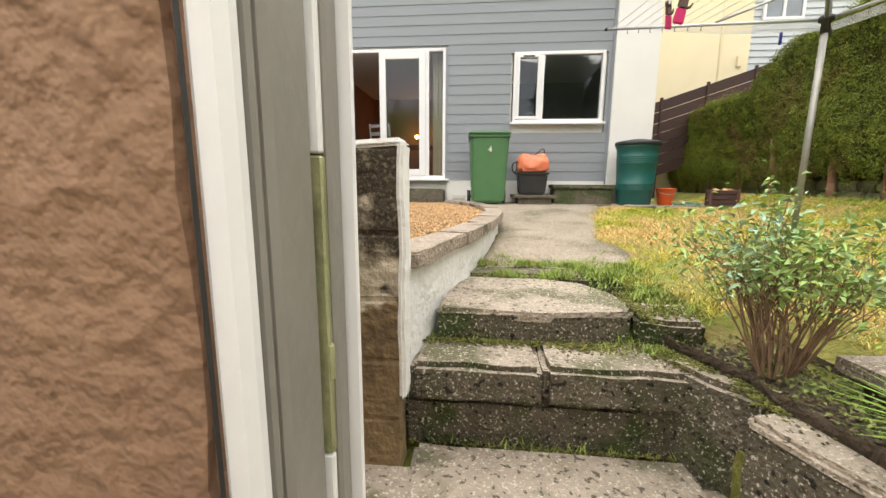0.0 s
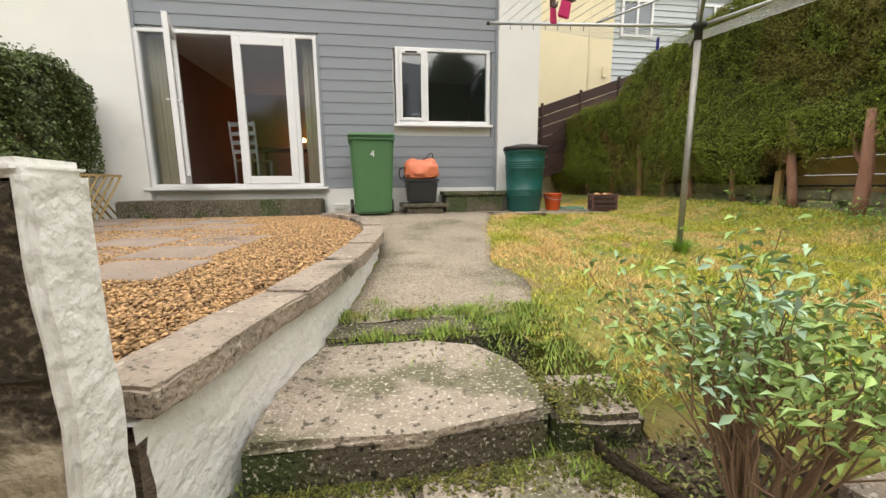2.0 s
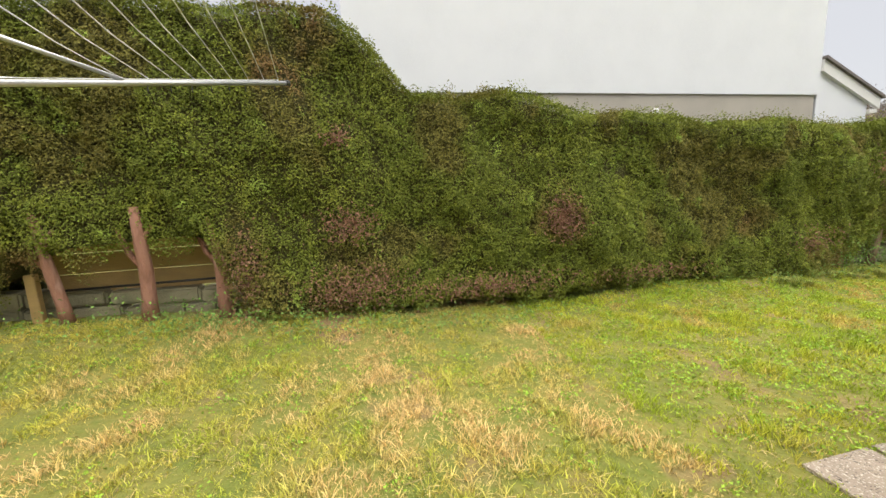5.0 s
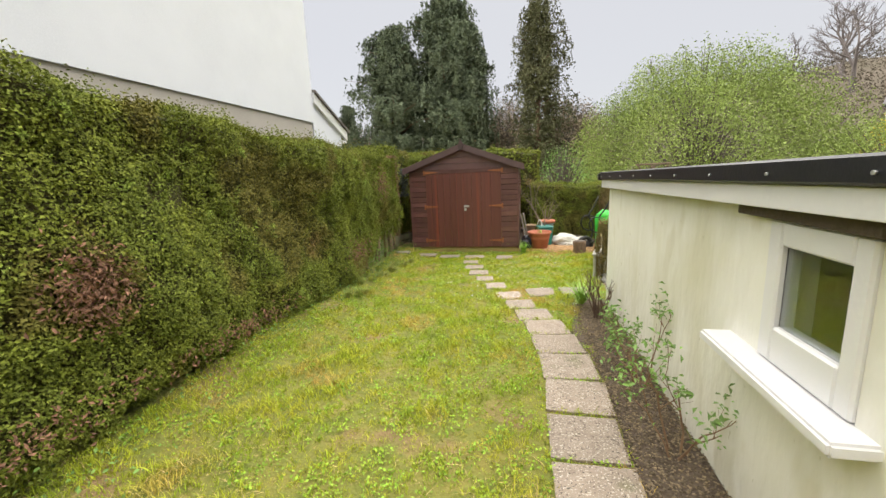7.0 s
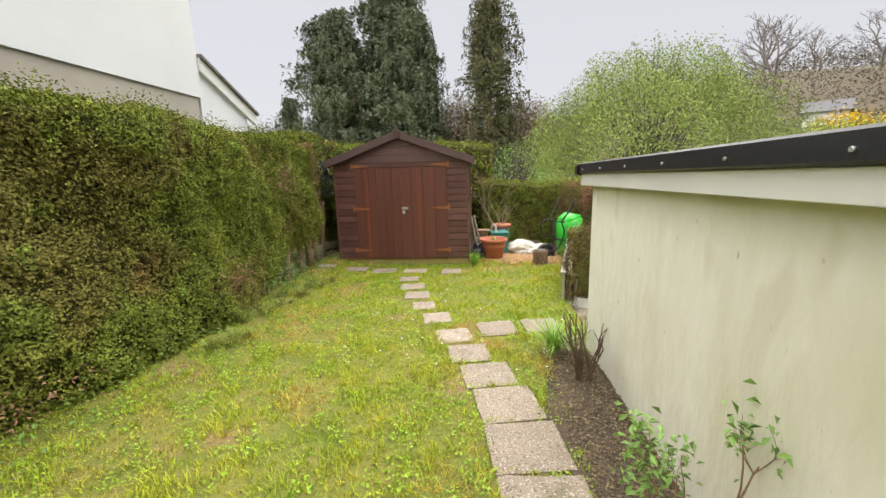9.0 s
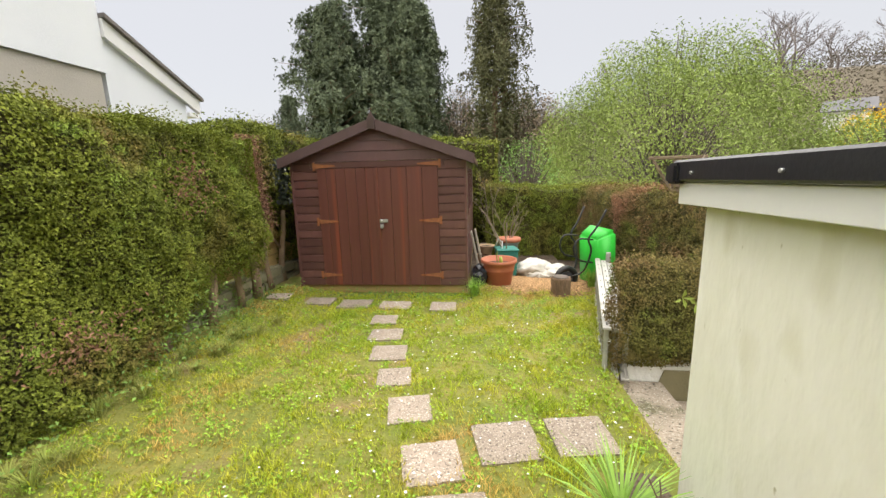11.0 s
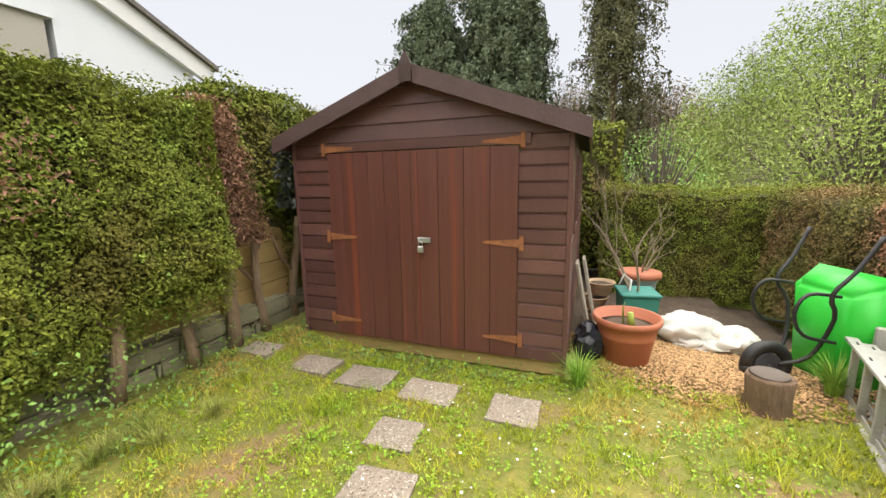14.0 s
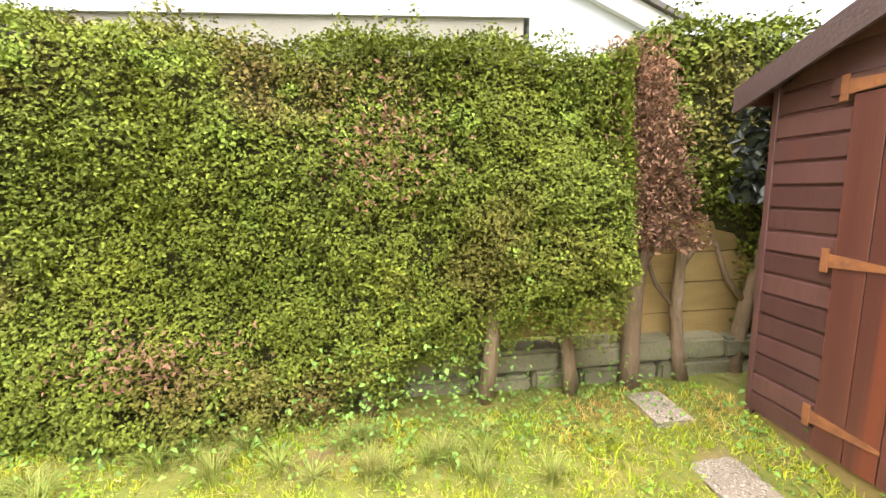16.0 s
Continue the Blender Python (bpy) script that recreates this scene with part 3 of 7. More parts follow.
st = new("garden_steps")
tagged(st, "worn mossy concrete garden steps", kind="structure")
bm = bmesh.new()
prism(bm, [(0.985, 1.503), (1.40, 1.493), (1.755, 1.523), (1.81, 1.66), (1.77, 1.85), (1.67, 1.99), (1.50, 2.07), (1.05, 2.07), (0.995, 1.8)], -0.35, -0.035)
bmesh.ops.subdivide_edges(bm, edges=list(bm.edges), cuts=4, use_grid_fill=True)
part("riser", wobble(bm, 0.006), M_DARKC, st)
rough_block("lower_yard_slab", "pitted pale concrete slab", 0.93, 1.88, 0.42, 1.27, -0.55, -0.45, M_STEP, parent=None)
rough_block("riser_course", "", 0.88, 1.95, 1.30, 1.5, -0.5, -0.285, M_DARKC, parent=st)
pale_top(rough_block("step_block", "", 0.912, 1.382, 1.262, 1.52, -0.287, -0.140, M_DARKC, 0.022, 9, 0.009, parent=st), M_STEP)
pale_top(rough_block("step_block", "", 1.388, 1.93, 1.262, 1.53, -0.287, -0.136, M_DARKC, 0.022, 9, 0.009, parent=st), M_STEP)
bm = bmesh.new()
prism(bm, [(0.98, 1.50), (1.40, 1.49), (1.76, 1.52), (1.82, 1.66), (1.78, 1.85), (1.68, 2.0), (1.50, 2.08), (1.05, 2.08), (0.99, 1.8)], -0.05, -0.010)
bmesh.ops.bevel(bm, geom=[e for e in bm.edges if all(v.co.z > -0.1 for v in e.verts)], offset=0.02, segments=2, affect="EDGES")
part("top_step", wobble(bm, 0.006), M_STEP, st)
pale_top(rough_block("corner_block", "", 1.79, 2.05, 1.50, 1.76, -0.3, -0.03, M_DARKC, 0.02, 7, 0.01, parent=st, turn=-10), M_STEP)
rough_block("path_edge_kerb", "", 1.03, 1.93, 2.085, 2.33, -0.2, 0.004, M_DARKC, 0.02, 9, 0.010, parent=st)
kr = new("kerb_wall")
tagged(kr, "low mossy concrete block edging of the bed", kind="structure")
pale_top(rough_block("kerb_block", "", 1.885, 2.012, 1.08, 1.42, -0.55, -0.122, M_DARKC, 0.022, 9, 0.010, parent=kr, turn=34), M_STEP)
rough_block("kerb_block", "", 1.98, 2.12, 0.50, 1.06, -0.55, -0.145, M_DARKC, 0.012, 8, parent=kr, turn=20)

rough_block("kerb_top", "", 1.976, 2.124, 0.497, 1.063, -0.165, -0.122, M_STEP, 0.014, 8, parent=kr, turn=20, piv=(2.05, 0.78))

# block wall with painted end
pw = new("block_wall")
tagged(pw, "stained concrete block garden wall with a white painted end", kind="structure")
def stained_wall(name, tint=1.0):
    """Ochre block below, a pale weathered band, black algae stain along the top; uneven borders."""
    m = mat(name, (0.28 * tint, 0.195 * tint, 0.095 * tint), (0.12 * tint, 0.082 * tint, 0.045 * tint), 4, 0.95, 1, (0.44 * tint, 0.34 * tint, 0.17 * tint), 34, dist=0.02, c3at=0.56)
    n, l = m.node_tree.nodes, m.node_tree.links
    b = n["Principled BSDF"]
    low = b.inputs["Base Color"].links[0].from_socket
    tc = n.new("ShaderNodeTexCoord")
    sep = n.new("ShaderNodeSeparateXYZ")
    l.new(tc.outputs["Object"], sep.inputs[0])
    def calc(op, p, q):
        c = n.new("ShaderNodeMath")
        c.operation = op
        for k, v in enumerate((p, q)):
            if isinstance(v, float):
                c.inputs[k].default_value = v
            else:
                l.new(v, c.inputs[k])
        return c.outputs[0]
    def grain(scale, detail, rough=0.6):
        t = n.new("ShaderNodeTexNoise")
        t.inputs["Scale"].default_value, t.inputs["Detail"].default_value, t.inputs["Roughness"].default_value = scale, detail, rough
        l.new(tc.outputs["Object"], t.inputs["Vector"])
        return t.outputs["Fac"]
    def step(src, p, q):
        r = n.new("ShaderNodeMapRange")
        r.inputs[1].default_value, r.inputs[2].default_value = p, q
        l.new(src, r.inputs[0])
        return r.outputs[0]
    def blend(fac, p, q):
        x = n.new("ShaderNodeMixRGB")
        l.new(fac, x.inputs[0])
        for sock, v in ((x.inputs[1], p), (x.inputs[2], q)):
            if isinstance(v, tuple):
                sock.default_value = (*v, 1)
            else:
                l.new(v, sock)
        return x.outputs[0]
    wavy = calc("ADD", sep.outputs[2], calc("MULTIPLY", calc("SUBTRACT", grain(2.6, 8, 0.66), 0.5), 1.1))
    speck = step(grain(75, 3), 0.52, 0.66)
    pale = blend(step(grain(16, 5), 0.4, 0.65), (0.50, 0.44, 0.33), (0.25, 0.21, 0.14))
    black = blend(speck, (0.050, 0.039, 0.025), (0.17, 0.14, 0.09))
    black = blend(step(grain(7, 6, 0.7), 0.56, 0.66), black, (0.30, 0.255, 0.17))
    mid = blend(step(grain(5, 6, 0.65), 0.55, 0.62), pale, black)
    col = blend(step(wavy, 0.09, 0.15), low, mid)
    col = blend(step(wavy, 0.31, 0.39), col, black)
    l.new(col, b.inputs["Base Color"])
    return m


M_PIER = stained_wall("stained_block")
M_JOINT = stained_wall("stained_mortar", 1.25)
x = 0.90
rows_ = [(-0.5, -0.30, 0.0, M_PIER), (-0.295, -0.09, 0.22, M_PIER), (-0.085, 0.12, 0.0, M_PIER), (0.125, 0.335, 0.22, M_PIER), (0.34, 0.605, 0.0, M_PIER)]
for z0, z1, off, m in rows_:
    x = 0.90
    first = True
    while x > -2.6:
        wdt = 0.44 if not (first and off) else 0.24
        rough_block("block", "", x - wdt + 0.003, x, 1.16, 1.255, z0, z1 - 0.004, m, 0.008, 8, 0.006, pw, kind="")
        x -= wdt
        first = False
part("mortar", boxes((-2.6, 0.893, 1.1665, 1.25, -0.5, 0.60)), M_JOINT, pw)
rough_block("white_cap", "", -2.6, 0.914, 1.157, 1.262, 0.603, 0.626, M_WHITE, 0.01, 24, 0.009, pw, kind="")
rough_block("painted_end", "", 0.896, 0.919, 1.151, 1.262, -0.22, 0.618, M_WHITE, 0.010, 14, 0.008, pw, kind="")

# curved patio edge: white wall, coping, gravel, flags
OUT = arc([(0.93, 1.30, 0), (1.022, 1.689, 0), (1.085, 1.90, 0), (1.189, 2.35, 0), (1.296, 3.079, 0), (1.345, 3.655, 0), (1.30, 4.3, 0), (1.18, 4.9, 0), (0.95, 5.4, 0), (0.72, 5.8, 0)], 0.12)
nrm = []
for i, p in enumerate(OUT):
    d = (OUT[min(i + 1, len(OUT) - 1)] - OUT[max(i - 1, 0)]).normalized()
    nrm.append(Vector((-d.y, d.x, 0)))
bm = bmesh.new()
prev = None
for p, n in zip(OUT, nrm):
    a, b = p - n * -0.03, p + n * 0.14
    f = p + n * 0.0
    zb = g(p.x, p.y) - 0.25 if p.y > 1.6 else -0.32
    jj = 0.008 * noise.noise(p * 7)
    ring = [bm.verts.new((p.x + n.x * (0.035 + jj), p.y + n.y * (0.035 + jj), z)) for z in (zb, zb + 0.15, 0.05, 0.19)] + [bm.verts.new((b.x, b.y, 0.19)), bm.verts.new((b.x, b.y, zb))]
    if prev:
        for k in range(6):
            bm.faces.new((prev[k], prev[(k + 1) % 6], ring[(k + 1) % 6], ring[k]))
    prev = ring
bmesh.ops.subdivide_edges(bm, edges=[e for e in bm.edges if e.calc_length() > 0.04], cuts=3, use_grid_fill=True)
wobble(wobble(bm, 0.011, 3, 8), 0.005, 5, 30)
cw = part("patio_edge_wall", bm, M_WHITE, None, "curved white painted low wall under stone coping", kind="structure")
cop = new("coping")
tagged(cop, "curved coping of worn pinkish concrete pieces", kind="structure")
i = 0
while i < len(OUT) - 2:
    n_ = min(4, len(OUT) - 1 - i)
    bm = bmesh.new()
    outer = [OUT[i + k] - nrm[i + k] * 0.005 for k in range(n_ + 1)]
    inner = [OUT[i + k] + nrm[i + k] * 0.155 for k in range(n_ + 1)]
    d0 = (outer[1] - outer[0]).normalized() * 0.006
    poly = [outer[0] + d0, *outer[1:-1], outer[-1] - d0, inner[-1] - d0, *inner[1:-1][::-1], inner[0] + d0]
    prism(bm, [(q.x, q.y) for q in poly], 0.192, 0.252 + 0.006 * math.sin(i * 2.3))
    bmesh.ops.bevel(bm, geom=[e for e in bm.edges], offset=0.008, segments=2, affect="EDGES", clamp_overlap=True)
    bmesh.ops.subdivide_edges(bm, edges=[e for e in bm.edges if e.calc_length() > 0.05], cuts=3, use_grid_fill=True)
    part("coping_piece", wobble(wobble(bm, 0.006, i), 0.003, i, 38), M_COPE, cop)
    i += n_
part("patio_base", boxes((-3.4, 0.62, 1.27, 6.0, -0.2, 0.155), (-3.4, 0.9, 1.3, 5.2, -0.2, 0.15)), M_SOIL, kind="structure", label="patio bed of sandy soil")
pb = bmesh.new()
ins = [OUT[k] + nrm[k] * 0.10 for k in range(len(OUT))]
prism(pb, [(q.x, q.y) for q in ins] + [(0.3, 6.0), (-0.2, 1.3)], 0.0, 0.185)
part("gravel_bed", pb, M_GRAVEL, None, "strip of orange pea gravel inside the coping", kind="structure")
bm_flags = []
rngf = random.Random(4)
fl = new("patio_paving")
tagged(fl, "brown concrete patio flags with gravel joints", kind="structure")
for r in range(9):
    y0 = 1.38 + r * 0.52
    if y0 > 5.7:
        break
    for c in range(7):
        x1 = 0.50 - 0.10 * abs(r - 3.2) + (0 if r < 6 else -0.12 * (r - 5)) - c * 0.60 - (0.12 if r % 2 else 0)
        h_ = min(0.44, 5.95 - y0)
        bm = boxes((x1 - 0.52, x1, y0, y0 + h_, 0.12, 0.205 + rngf.uniform(-0.008, 0.008), 0.008))
        bm.transform(Matrix.Translation((x1, y0, 0)) @ Matrix.Rotation(radians(rngf.uniform(-3, 3) - 6), 4, "Z") @ Matrix.Translation((-x1, -y0, 0)))
        part("flag", wobble(bm, 0.002, c + r), M_FLAG, fl)

# concrete path, following the ground
PATH_R = arc([(1.86, 2.16, 0), (2.02, 2.30, 0), (2.10, 2.5, 0), (2.14, 2.8, 0), (2.07, 3.16, 0), (2.28, 3.9, 0), (2.40, 4.5, 0), (2.62, 5.2, 0), (2.84, 5.82, 0)], 0.15)
PATH_L = [p + n * 0.02 for p, n in zip(OUT, nrm) if p.y > 2.16]


def px_r(y):
    for a, b in zip(PATH_R, PATH_R[1:]):
        if a.y <= y <= b.y:
            return a.x + (b.x - a.x) * (y - a.y) / max(b.y - a.y, 1e-6)
    return 1.78 if y < 2.2 else 2.84


def px_l(y):
    for a, b in zip(PATH_L, PATH_L[1:]):
        if a.y <= y <= b.y:
            return a.x + (b.x - a.x) * (y - a.y) / max(b.y - a.y, 1e-6)
    return 1.12 if y < 3 else 0.56


def sheet(name, x_l, x_r, y0, y1, m, label, lift, nx_=14, step=0.12):
    bm = bmesh.new()
    n = int((y1 - y0) / step)
    prev = None
    for j in range(n + 1):
        y = y0 + (y1 - y0) * j / n
        a, b = x_l(y), x_r(y)
        row = []
        for i in range(nx_ + 1):
            x = a + (b - a) * i / nx_
            edge = 0.0 if 0 < i < nx_ else -0.005
            jit = 0.02 * noise.noise((x * 3, y * 9, 1)) if i in (0, nx_) else 0
            row.append(bm.verts.new((x + jit, y + (0.04 * noise.noise((x * 5, 2, 7)) if j == 0 else 0), g(x, y) + lift - (0.026 if j == 0 and nx_ == 14 else 0) + edge + 0.006 * noise.noise((x * 4, y * 4, 0)))))
        row = [bm.verts.new((row[0].co.x, y, g(a, y) - 0.06))] + row + [bm.verts.new((row[-1].co.x, y, g(b, y) - 0.06))]
        if prev:
            for k in range(len(row) - 1):
                bm.faces.new((prev[k], prev[k + 1], row[k + 1], row[k])).smooth = True
        prev = row
    return part(name, bm, m, None, label, kind="structure")


sheet("garden_path", px_l, px_r, 2.27, 5.98, M_CONC, "worn concrete path with exposed grit", 0.022)
sheet("yard_concrete", lambda y: 0.5, lambda y: 4.75 - 0.1 * (6.6 - y), 5.99, 6.63, M_CONC, "concrete strip along the house wall", 0.024, 30)
sheet("yard_corner", lambda y: 2.9, lambda y: 4.5, 5.62, 5.985, M_CONC, "thin concrete slab before the water butt", 0.020, 12)

# ---- stepping slabs ----
SLABS = [(3.13, -0.21, 0.40, 0.40, 1), (3.14, -0.63, 0.39, 0.38, 0), (3.13, -1.05, 0.40, 0.39, -2), (3.15, -1.46, 0.39, 0.39, 3), (3.20, -1.86, 0.39, 0.37, 8), (3.27, -2.24, 0.37, 0.36, 11),
         (3.38, -2.60, 0.35, 0.32, 12), (3.52, -2.95, 0.31, 0.30, 10), (3.66, -3.31, 0.30, 0.29, 14), (3.27, -3.50, 0.34, 0.32, 12), (2.86, -3.58, 0.33, 0.32, 8),
         (3.86, -3.78, 0.27, 0.28, 12), (4.05, -4.19, 0.25, 0.25, 10), (4.19, -4.60, 0.30, 0.27, 6), (4.31, -4.99, 0.31, 0.26, 5), (4.42, -5.38, 0.27, 0.25, 3),
         (3.85, -5.81, 0.29, 0.29, 0), (4.41, -5.84, 0.36, 0.26, 0), (4.90, -5.88, 0.38, 0.28, 2), (5.35, -5.88, 0.36, 0.24, 0), (5.83, -5.86, 0.28, 0.2, 0),
         (2.47, 0.98, 0.46, 0.44, 6)]
sp = new("slab_path")
tagged(sp, "line of pitted concrete stepping slabs in the lawn", kind="structure")


def slab_bm(w, h, seed):
    bm = bmesh.new()
    n = 8
    top = [[bm.verts.new(((i / n - 0.5) * w + 0.006 * noise.noise((i, j, seed)), (j / n - 0.5) * h + 0.006 * noise.noise((i, j, seed + 5)), 0.004 * noise.noise((i * 0.8, j * 0.8, seed)) - (0.006 if i in (0, n) or j in (0, n) else 0))) for i in range(n + 1)] for j in range(n + 1)]
    for j in range(n):
        for i in range(n):
            bm.faces.new((top[j][i], top[j][i + 1], top[j + 1][i + 1], top[j + 1][i]))
    rim = [top[0][i] for i in range(n + 1)] + [top[j][n] for j in range(1, n + 1)] + [top[n][i] for i in range(n - 1, -1, -1)] + [top[j][0] for j in range(n - 1, 0, -1)]
    low = [bm.verts.new((v.co.x, v.co.y, -0.05)) for v in rim]
    for k in range(len(rim)):
        bm.faces.new((rim[k - 1], low[k - 1], low[k], rim[k]))
    return bm


for k, (x, y, w, h, a) in enumerate(SLABS):
    s = part("slab", slab_bm(w, h, k * 3.1), M_SLAB, sp)
    s.matrix_basis = pose(x, y, g(x, y) + 0.022, 0, 0, a)

rough_block("slab_footing", "soil under the bed edge slab", 2.27, 2.56, 0.80, 1.17, -0.2, -0.04, M_SOIL)

# bed along the outbuilding
sheet("flower_bed", lambda y: 2.572, lambda y: 2.93 + (0.12 if y < -1.6 else 0) - 0.25 * sm(-2.2, -3.2, y), -3.3, 1.0, M_SOIL, "bare dark soil bed along the outbuilding", 0.012, 8)
BED_L = lambda y: float(np.interp(y, (0.33, 0.54, 1.07, 1.14, 1.42, 1.55), (2.22, 2.16, 1.99, 2.02, 1.88, 1.88)))
sheet("corner_bed", BED_L, lambda y: 2.30, 0.33, 1.55, M_SOIL, "soil bed behind the kerb", -0.108, 8)

# alley between outbuilding and box hedge
rough_block("alley_wall", "white painted wall under the clipped box hedge", -1.5, 2.36, -5.0, -4.42, -0.7, -0.05, M_WHITE, 0.015, 8, 0.006)
M_OLIVE = mat("olive_patch", (0.24, 0.21, 0.12), (0.18, 0.16, 0.09), 6, 0.9, 0.5)
bm = bmesh.new()
prism(bm, [(2.22, -4.418), (2.22, -4.406), (-1.4, -4.406), (-1.4, -4.418)], -0.6, -0.09)
for v in bm.verts:
    if v.co.x > 2 and v.co.z > -0.3:
        v.co.x -= 0.16
part("bare_patch", bm, M_OLIVE, None, "olive coloured patch of bare render", kind="structure")
for k in range(4):
    rough_block("alley_step", "rough concrete step going down beside the outbuilding", 2.08 - k * 0.36, 2.44 - k * 0.36, -4.40, -3.14, -0.95, -0.17 - k * 0.15, M_STEP, 0.012, 4, 0.008)

# ---- hedges ----
def hedge(name, label, p0, p1, depth, zb, zt, dens, size, seed, leaf=None, lump=0.07, side=1, ends=(False, True), cat="hedge", hang=0.0):
    """A clipped hedge; its front runs from p0 to p1, depth away from the front; zb and zt give bottom and top by distance."""
    rng = np.random.default_rng(seed)
    p0, p1 = np.array(p0, float), np.array(p1, float)
    L = float(np.linalg.norm(p1 - p0))
    d = (p1 - p0) / L
    n = np.array([d[1], -d[0]]) * side
    fb, ft = np.vectorize(zb), np.vectorize(zt)

    def bulge(s, z):
        fine_ = np.sin(s * 8.7 + 2.2 * np.sin(z * 6.1)) * np.sin(z * 9.3 + 1.9 * np.sin(s * 7.7 + seed)) * 0.33
        return lump * (fine_ + np.sin(s * 2.1 + seed) * 0.6 + np.sin(s * 5.3 + z * 3.1) * 0.35 + np.sin(z * 4.3 + s * 1.3 + 1.7) * 0.5 + np.sin(s * 11 + z * 9) * 0.14)

    def prof(s, u):
        """u 0..1 up the front, 1..2 across the top, 2..3 down the back."""
        lo, hi = fb(s), ft(s) + 0.03 * np.sin(s * 3.7) + 0.02 * np.sin(s * 9.1)
        r = 0.10
        z = np.where(u < 1, lo + (hi - lo) * np.clip(u, 0, 1), np.where(u < 2, hi, hi - (hi - lo) * (u - 2)))
        w = np.where(u < 1, 0.0, np.where(u < 2, (u - 1) * depth, depth))
        corner = np.clip(1 - (hi - z) / r, 0, 1) * np.where(u <= 1, 1, 0)
        w = w + corner ** 2 * 0.07
        under = np.clip(1 - (z - lo) / 0.25, 0, 1) * np.where(u <= 1, 1, 0)
        w = w + under ** 2 * 0.12
        edge = np.where((u > 1) & (u < 2), np.minimum(u - 1, 2 - u) * depth, 1.0)
        z = z - np.clip(1 - edge / 0.12, 0, 1) ** 2 * 0.05
        w = w - bulge(s, z) * np.where(u < 1, 1, np.where(u < 2, 0.3, -1))
        return w, z
    th = tagged(new(name), label, cat)
    # core: a solid body whose dark colour stands for shade between the leaves
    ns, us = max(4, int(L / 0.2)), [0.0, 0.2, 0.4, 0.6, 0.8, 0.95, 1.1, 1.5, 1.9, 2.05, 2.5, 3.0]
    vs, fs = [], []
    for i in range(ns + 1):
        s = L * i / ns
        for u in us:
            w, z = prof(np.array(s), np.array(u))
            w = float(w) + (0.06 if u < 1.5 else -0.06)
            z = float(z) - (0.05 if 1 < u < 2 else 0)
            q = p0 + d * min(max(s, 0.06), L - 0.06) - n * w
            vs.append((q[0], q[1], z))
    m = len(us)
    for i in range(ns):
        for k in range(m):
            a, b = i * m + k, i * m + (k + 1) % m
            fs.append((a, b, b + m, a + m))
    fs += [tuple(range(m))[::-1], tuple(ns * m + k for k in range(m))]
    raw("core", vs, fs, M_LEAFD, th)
    # leaves grow in tufts, with thinner dark hollows between them
    hm = float(np.mean(ft(np.linspace(0, L, 20)) - fb(np.linspace(0, L, 20))))
    n1, n2 = int(L * hm * dens), int(L * depth * dens * 0.7)
    q1 = max(1, int(n1 / 16))
    ts, tu, tout = rng.uniform(0, L, q1), rng.uniform(0, 1, q1), rng.uniform(-0.012, 0.028, q1) * (size / 0.023)
    own = rng.integers(0, q1, n1)
    off = rng.normal(0, 1, (n1, 2)) * 0.034 * (size / 0.023)
    s = np.concatenate([np.clip(ts[own] + off[:, 0], 0, L), rng.uniform(0, L, n2)])
    u = np.concatenate([np.clip(tu[own] + off[:, 1] / hm, -0.06, 1), rng.uniform(1, 2, n2)])
    w, z = prof(s, u)
    dome_ = tout[own] - 12 * (off ** 2).sum(1)
    w = w + rng.exponential(0.020, len(s)) - 0.02 - (rng.random(len(s)) < 0.03) * rng.uniform(0, 0.07, len(s))
    w[:n1] -= np.clip(dome_, -0.05, 0.05)
    drop = np.clip(0.12 - u[:n1], 0, 1) / 0.12
    z[:n1] -= drop * hang * (0.5 + 0.5 * np.sin(s[:n1] * 9 + 3 * np.sin(s[:n1] * 4.3 + seed))) * rng.uniform(0.2, 1.2, n1)
    z = z + np.where(u > 1, rng.normal(0, 0.02, len(s)), 0)
    sprig = np.sin(s * 13 + seed) * np.sin(s * 5.1) + 0.4 * np.sin(s * 37)
    z = z + np.where((u > 0.93) & (rng.random(len(s)) < 0.22), np.clip(sprig + 0.45, 0, 1.5) * rng.uniform(0, 0.10, len(s)), 0)
    c = np.stack([p0[0] + d[0] * s - n[0] * w, p0[1] + d[1] * s - n[1] * w, z], 1)
    nn = np.where((u > 1)[:, None], np.array([[0, 0, 1.0]]), np.array([[n[0], n[1], 0.75]]))
    cs, ns_ = [c], [nn]
    for e, s_ in ((ends[0], 0.0), (ends[1], L)):
        if e:
            k = int(depth * hm * dens)
            ww, uu = rng.uniform(0, depth, k), rng.uniform(0, 1, k)
            zz = fb(np.full(k, s_)) + (ft(np.full(k, s_)) - fb(np.full(k, s_))) * uu
            so = s_ + (1 if s_ else -1) * (0.02 * np.sin(zz * 7) + rng.normal(0, 0.015, k))
            cs.append(np.stack([p0[0] + d[0] * so - n[0] * ww, p0[1] + d[1] * so - n[1] * ww, zz], 1))
            ns_.append(np.tile([[d[0] * (1 if s_ else -1), d[1] * (1 if s_ else -1), 0.3]], (k, 1)))
    v, f = cards(np.concatenate(cs), np.concatenate(ns_), size, rng, 0.6)
    leafmesh("leaves", v, f, leaf or M_LEAF, th, kind="stuff")
    return th


def lerp_tab(tab):
    xs_, ys_ = zip(*tab)
    return lambda v: float(np.interp(v, xs_, ys_))


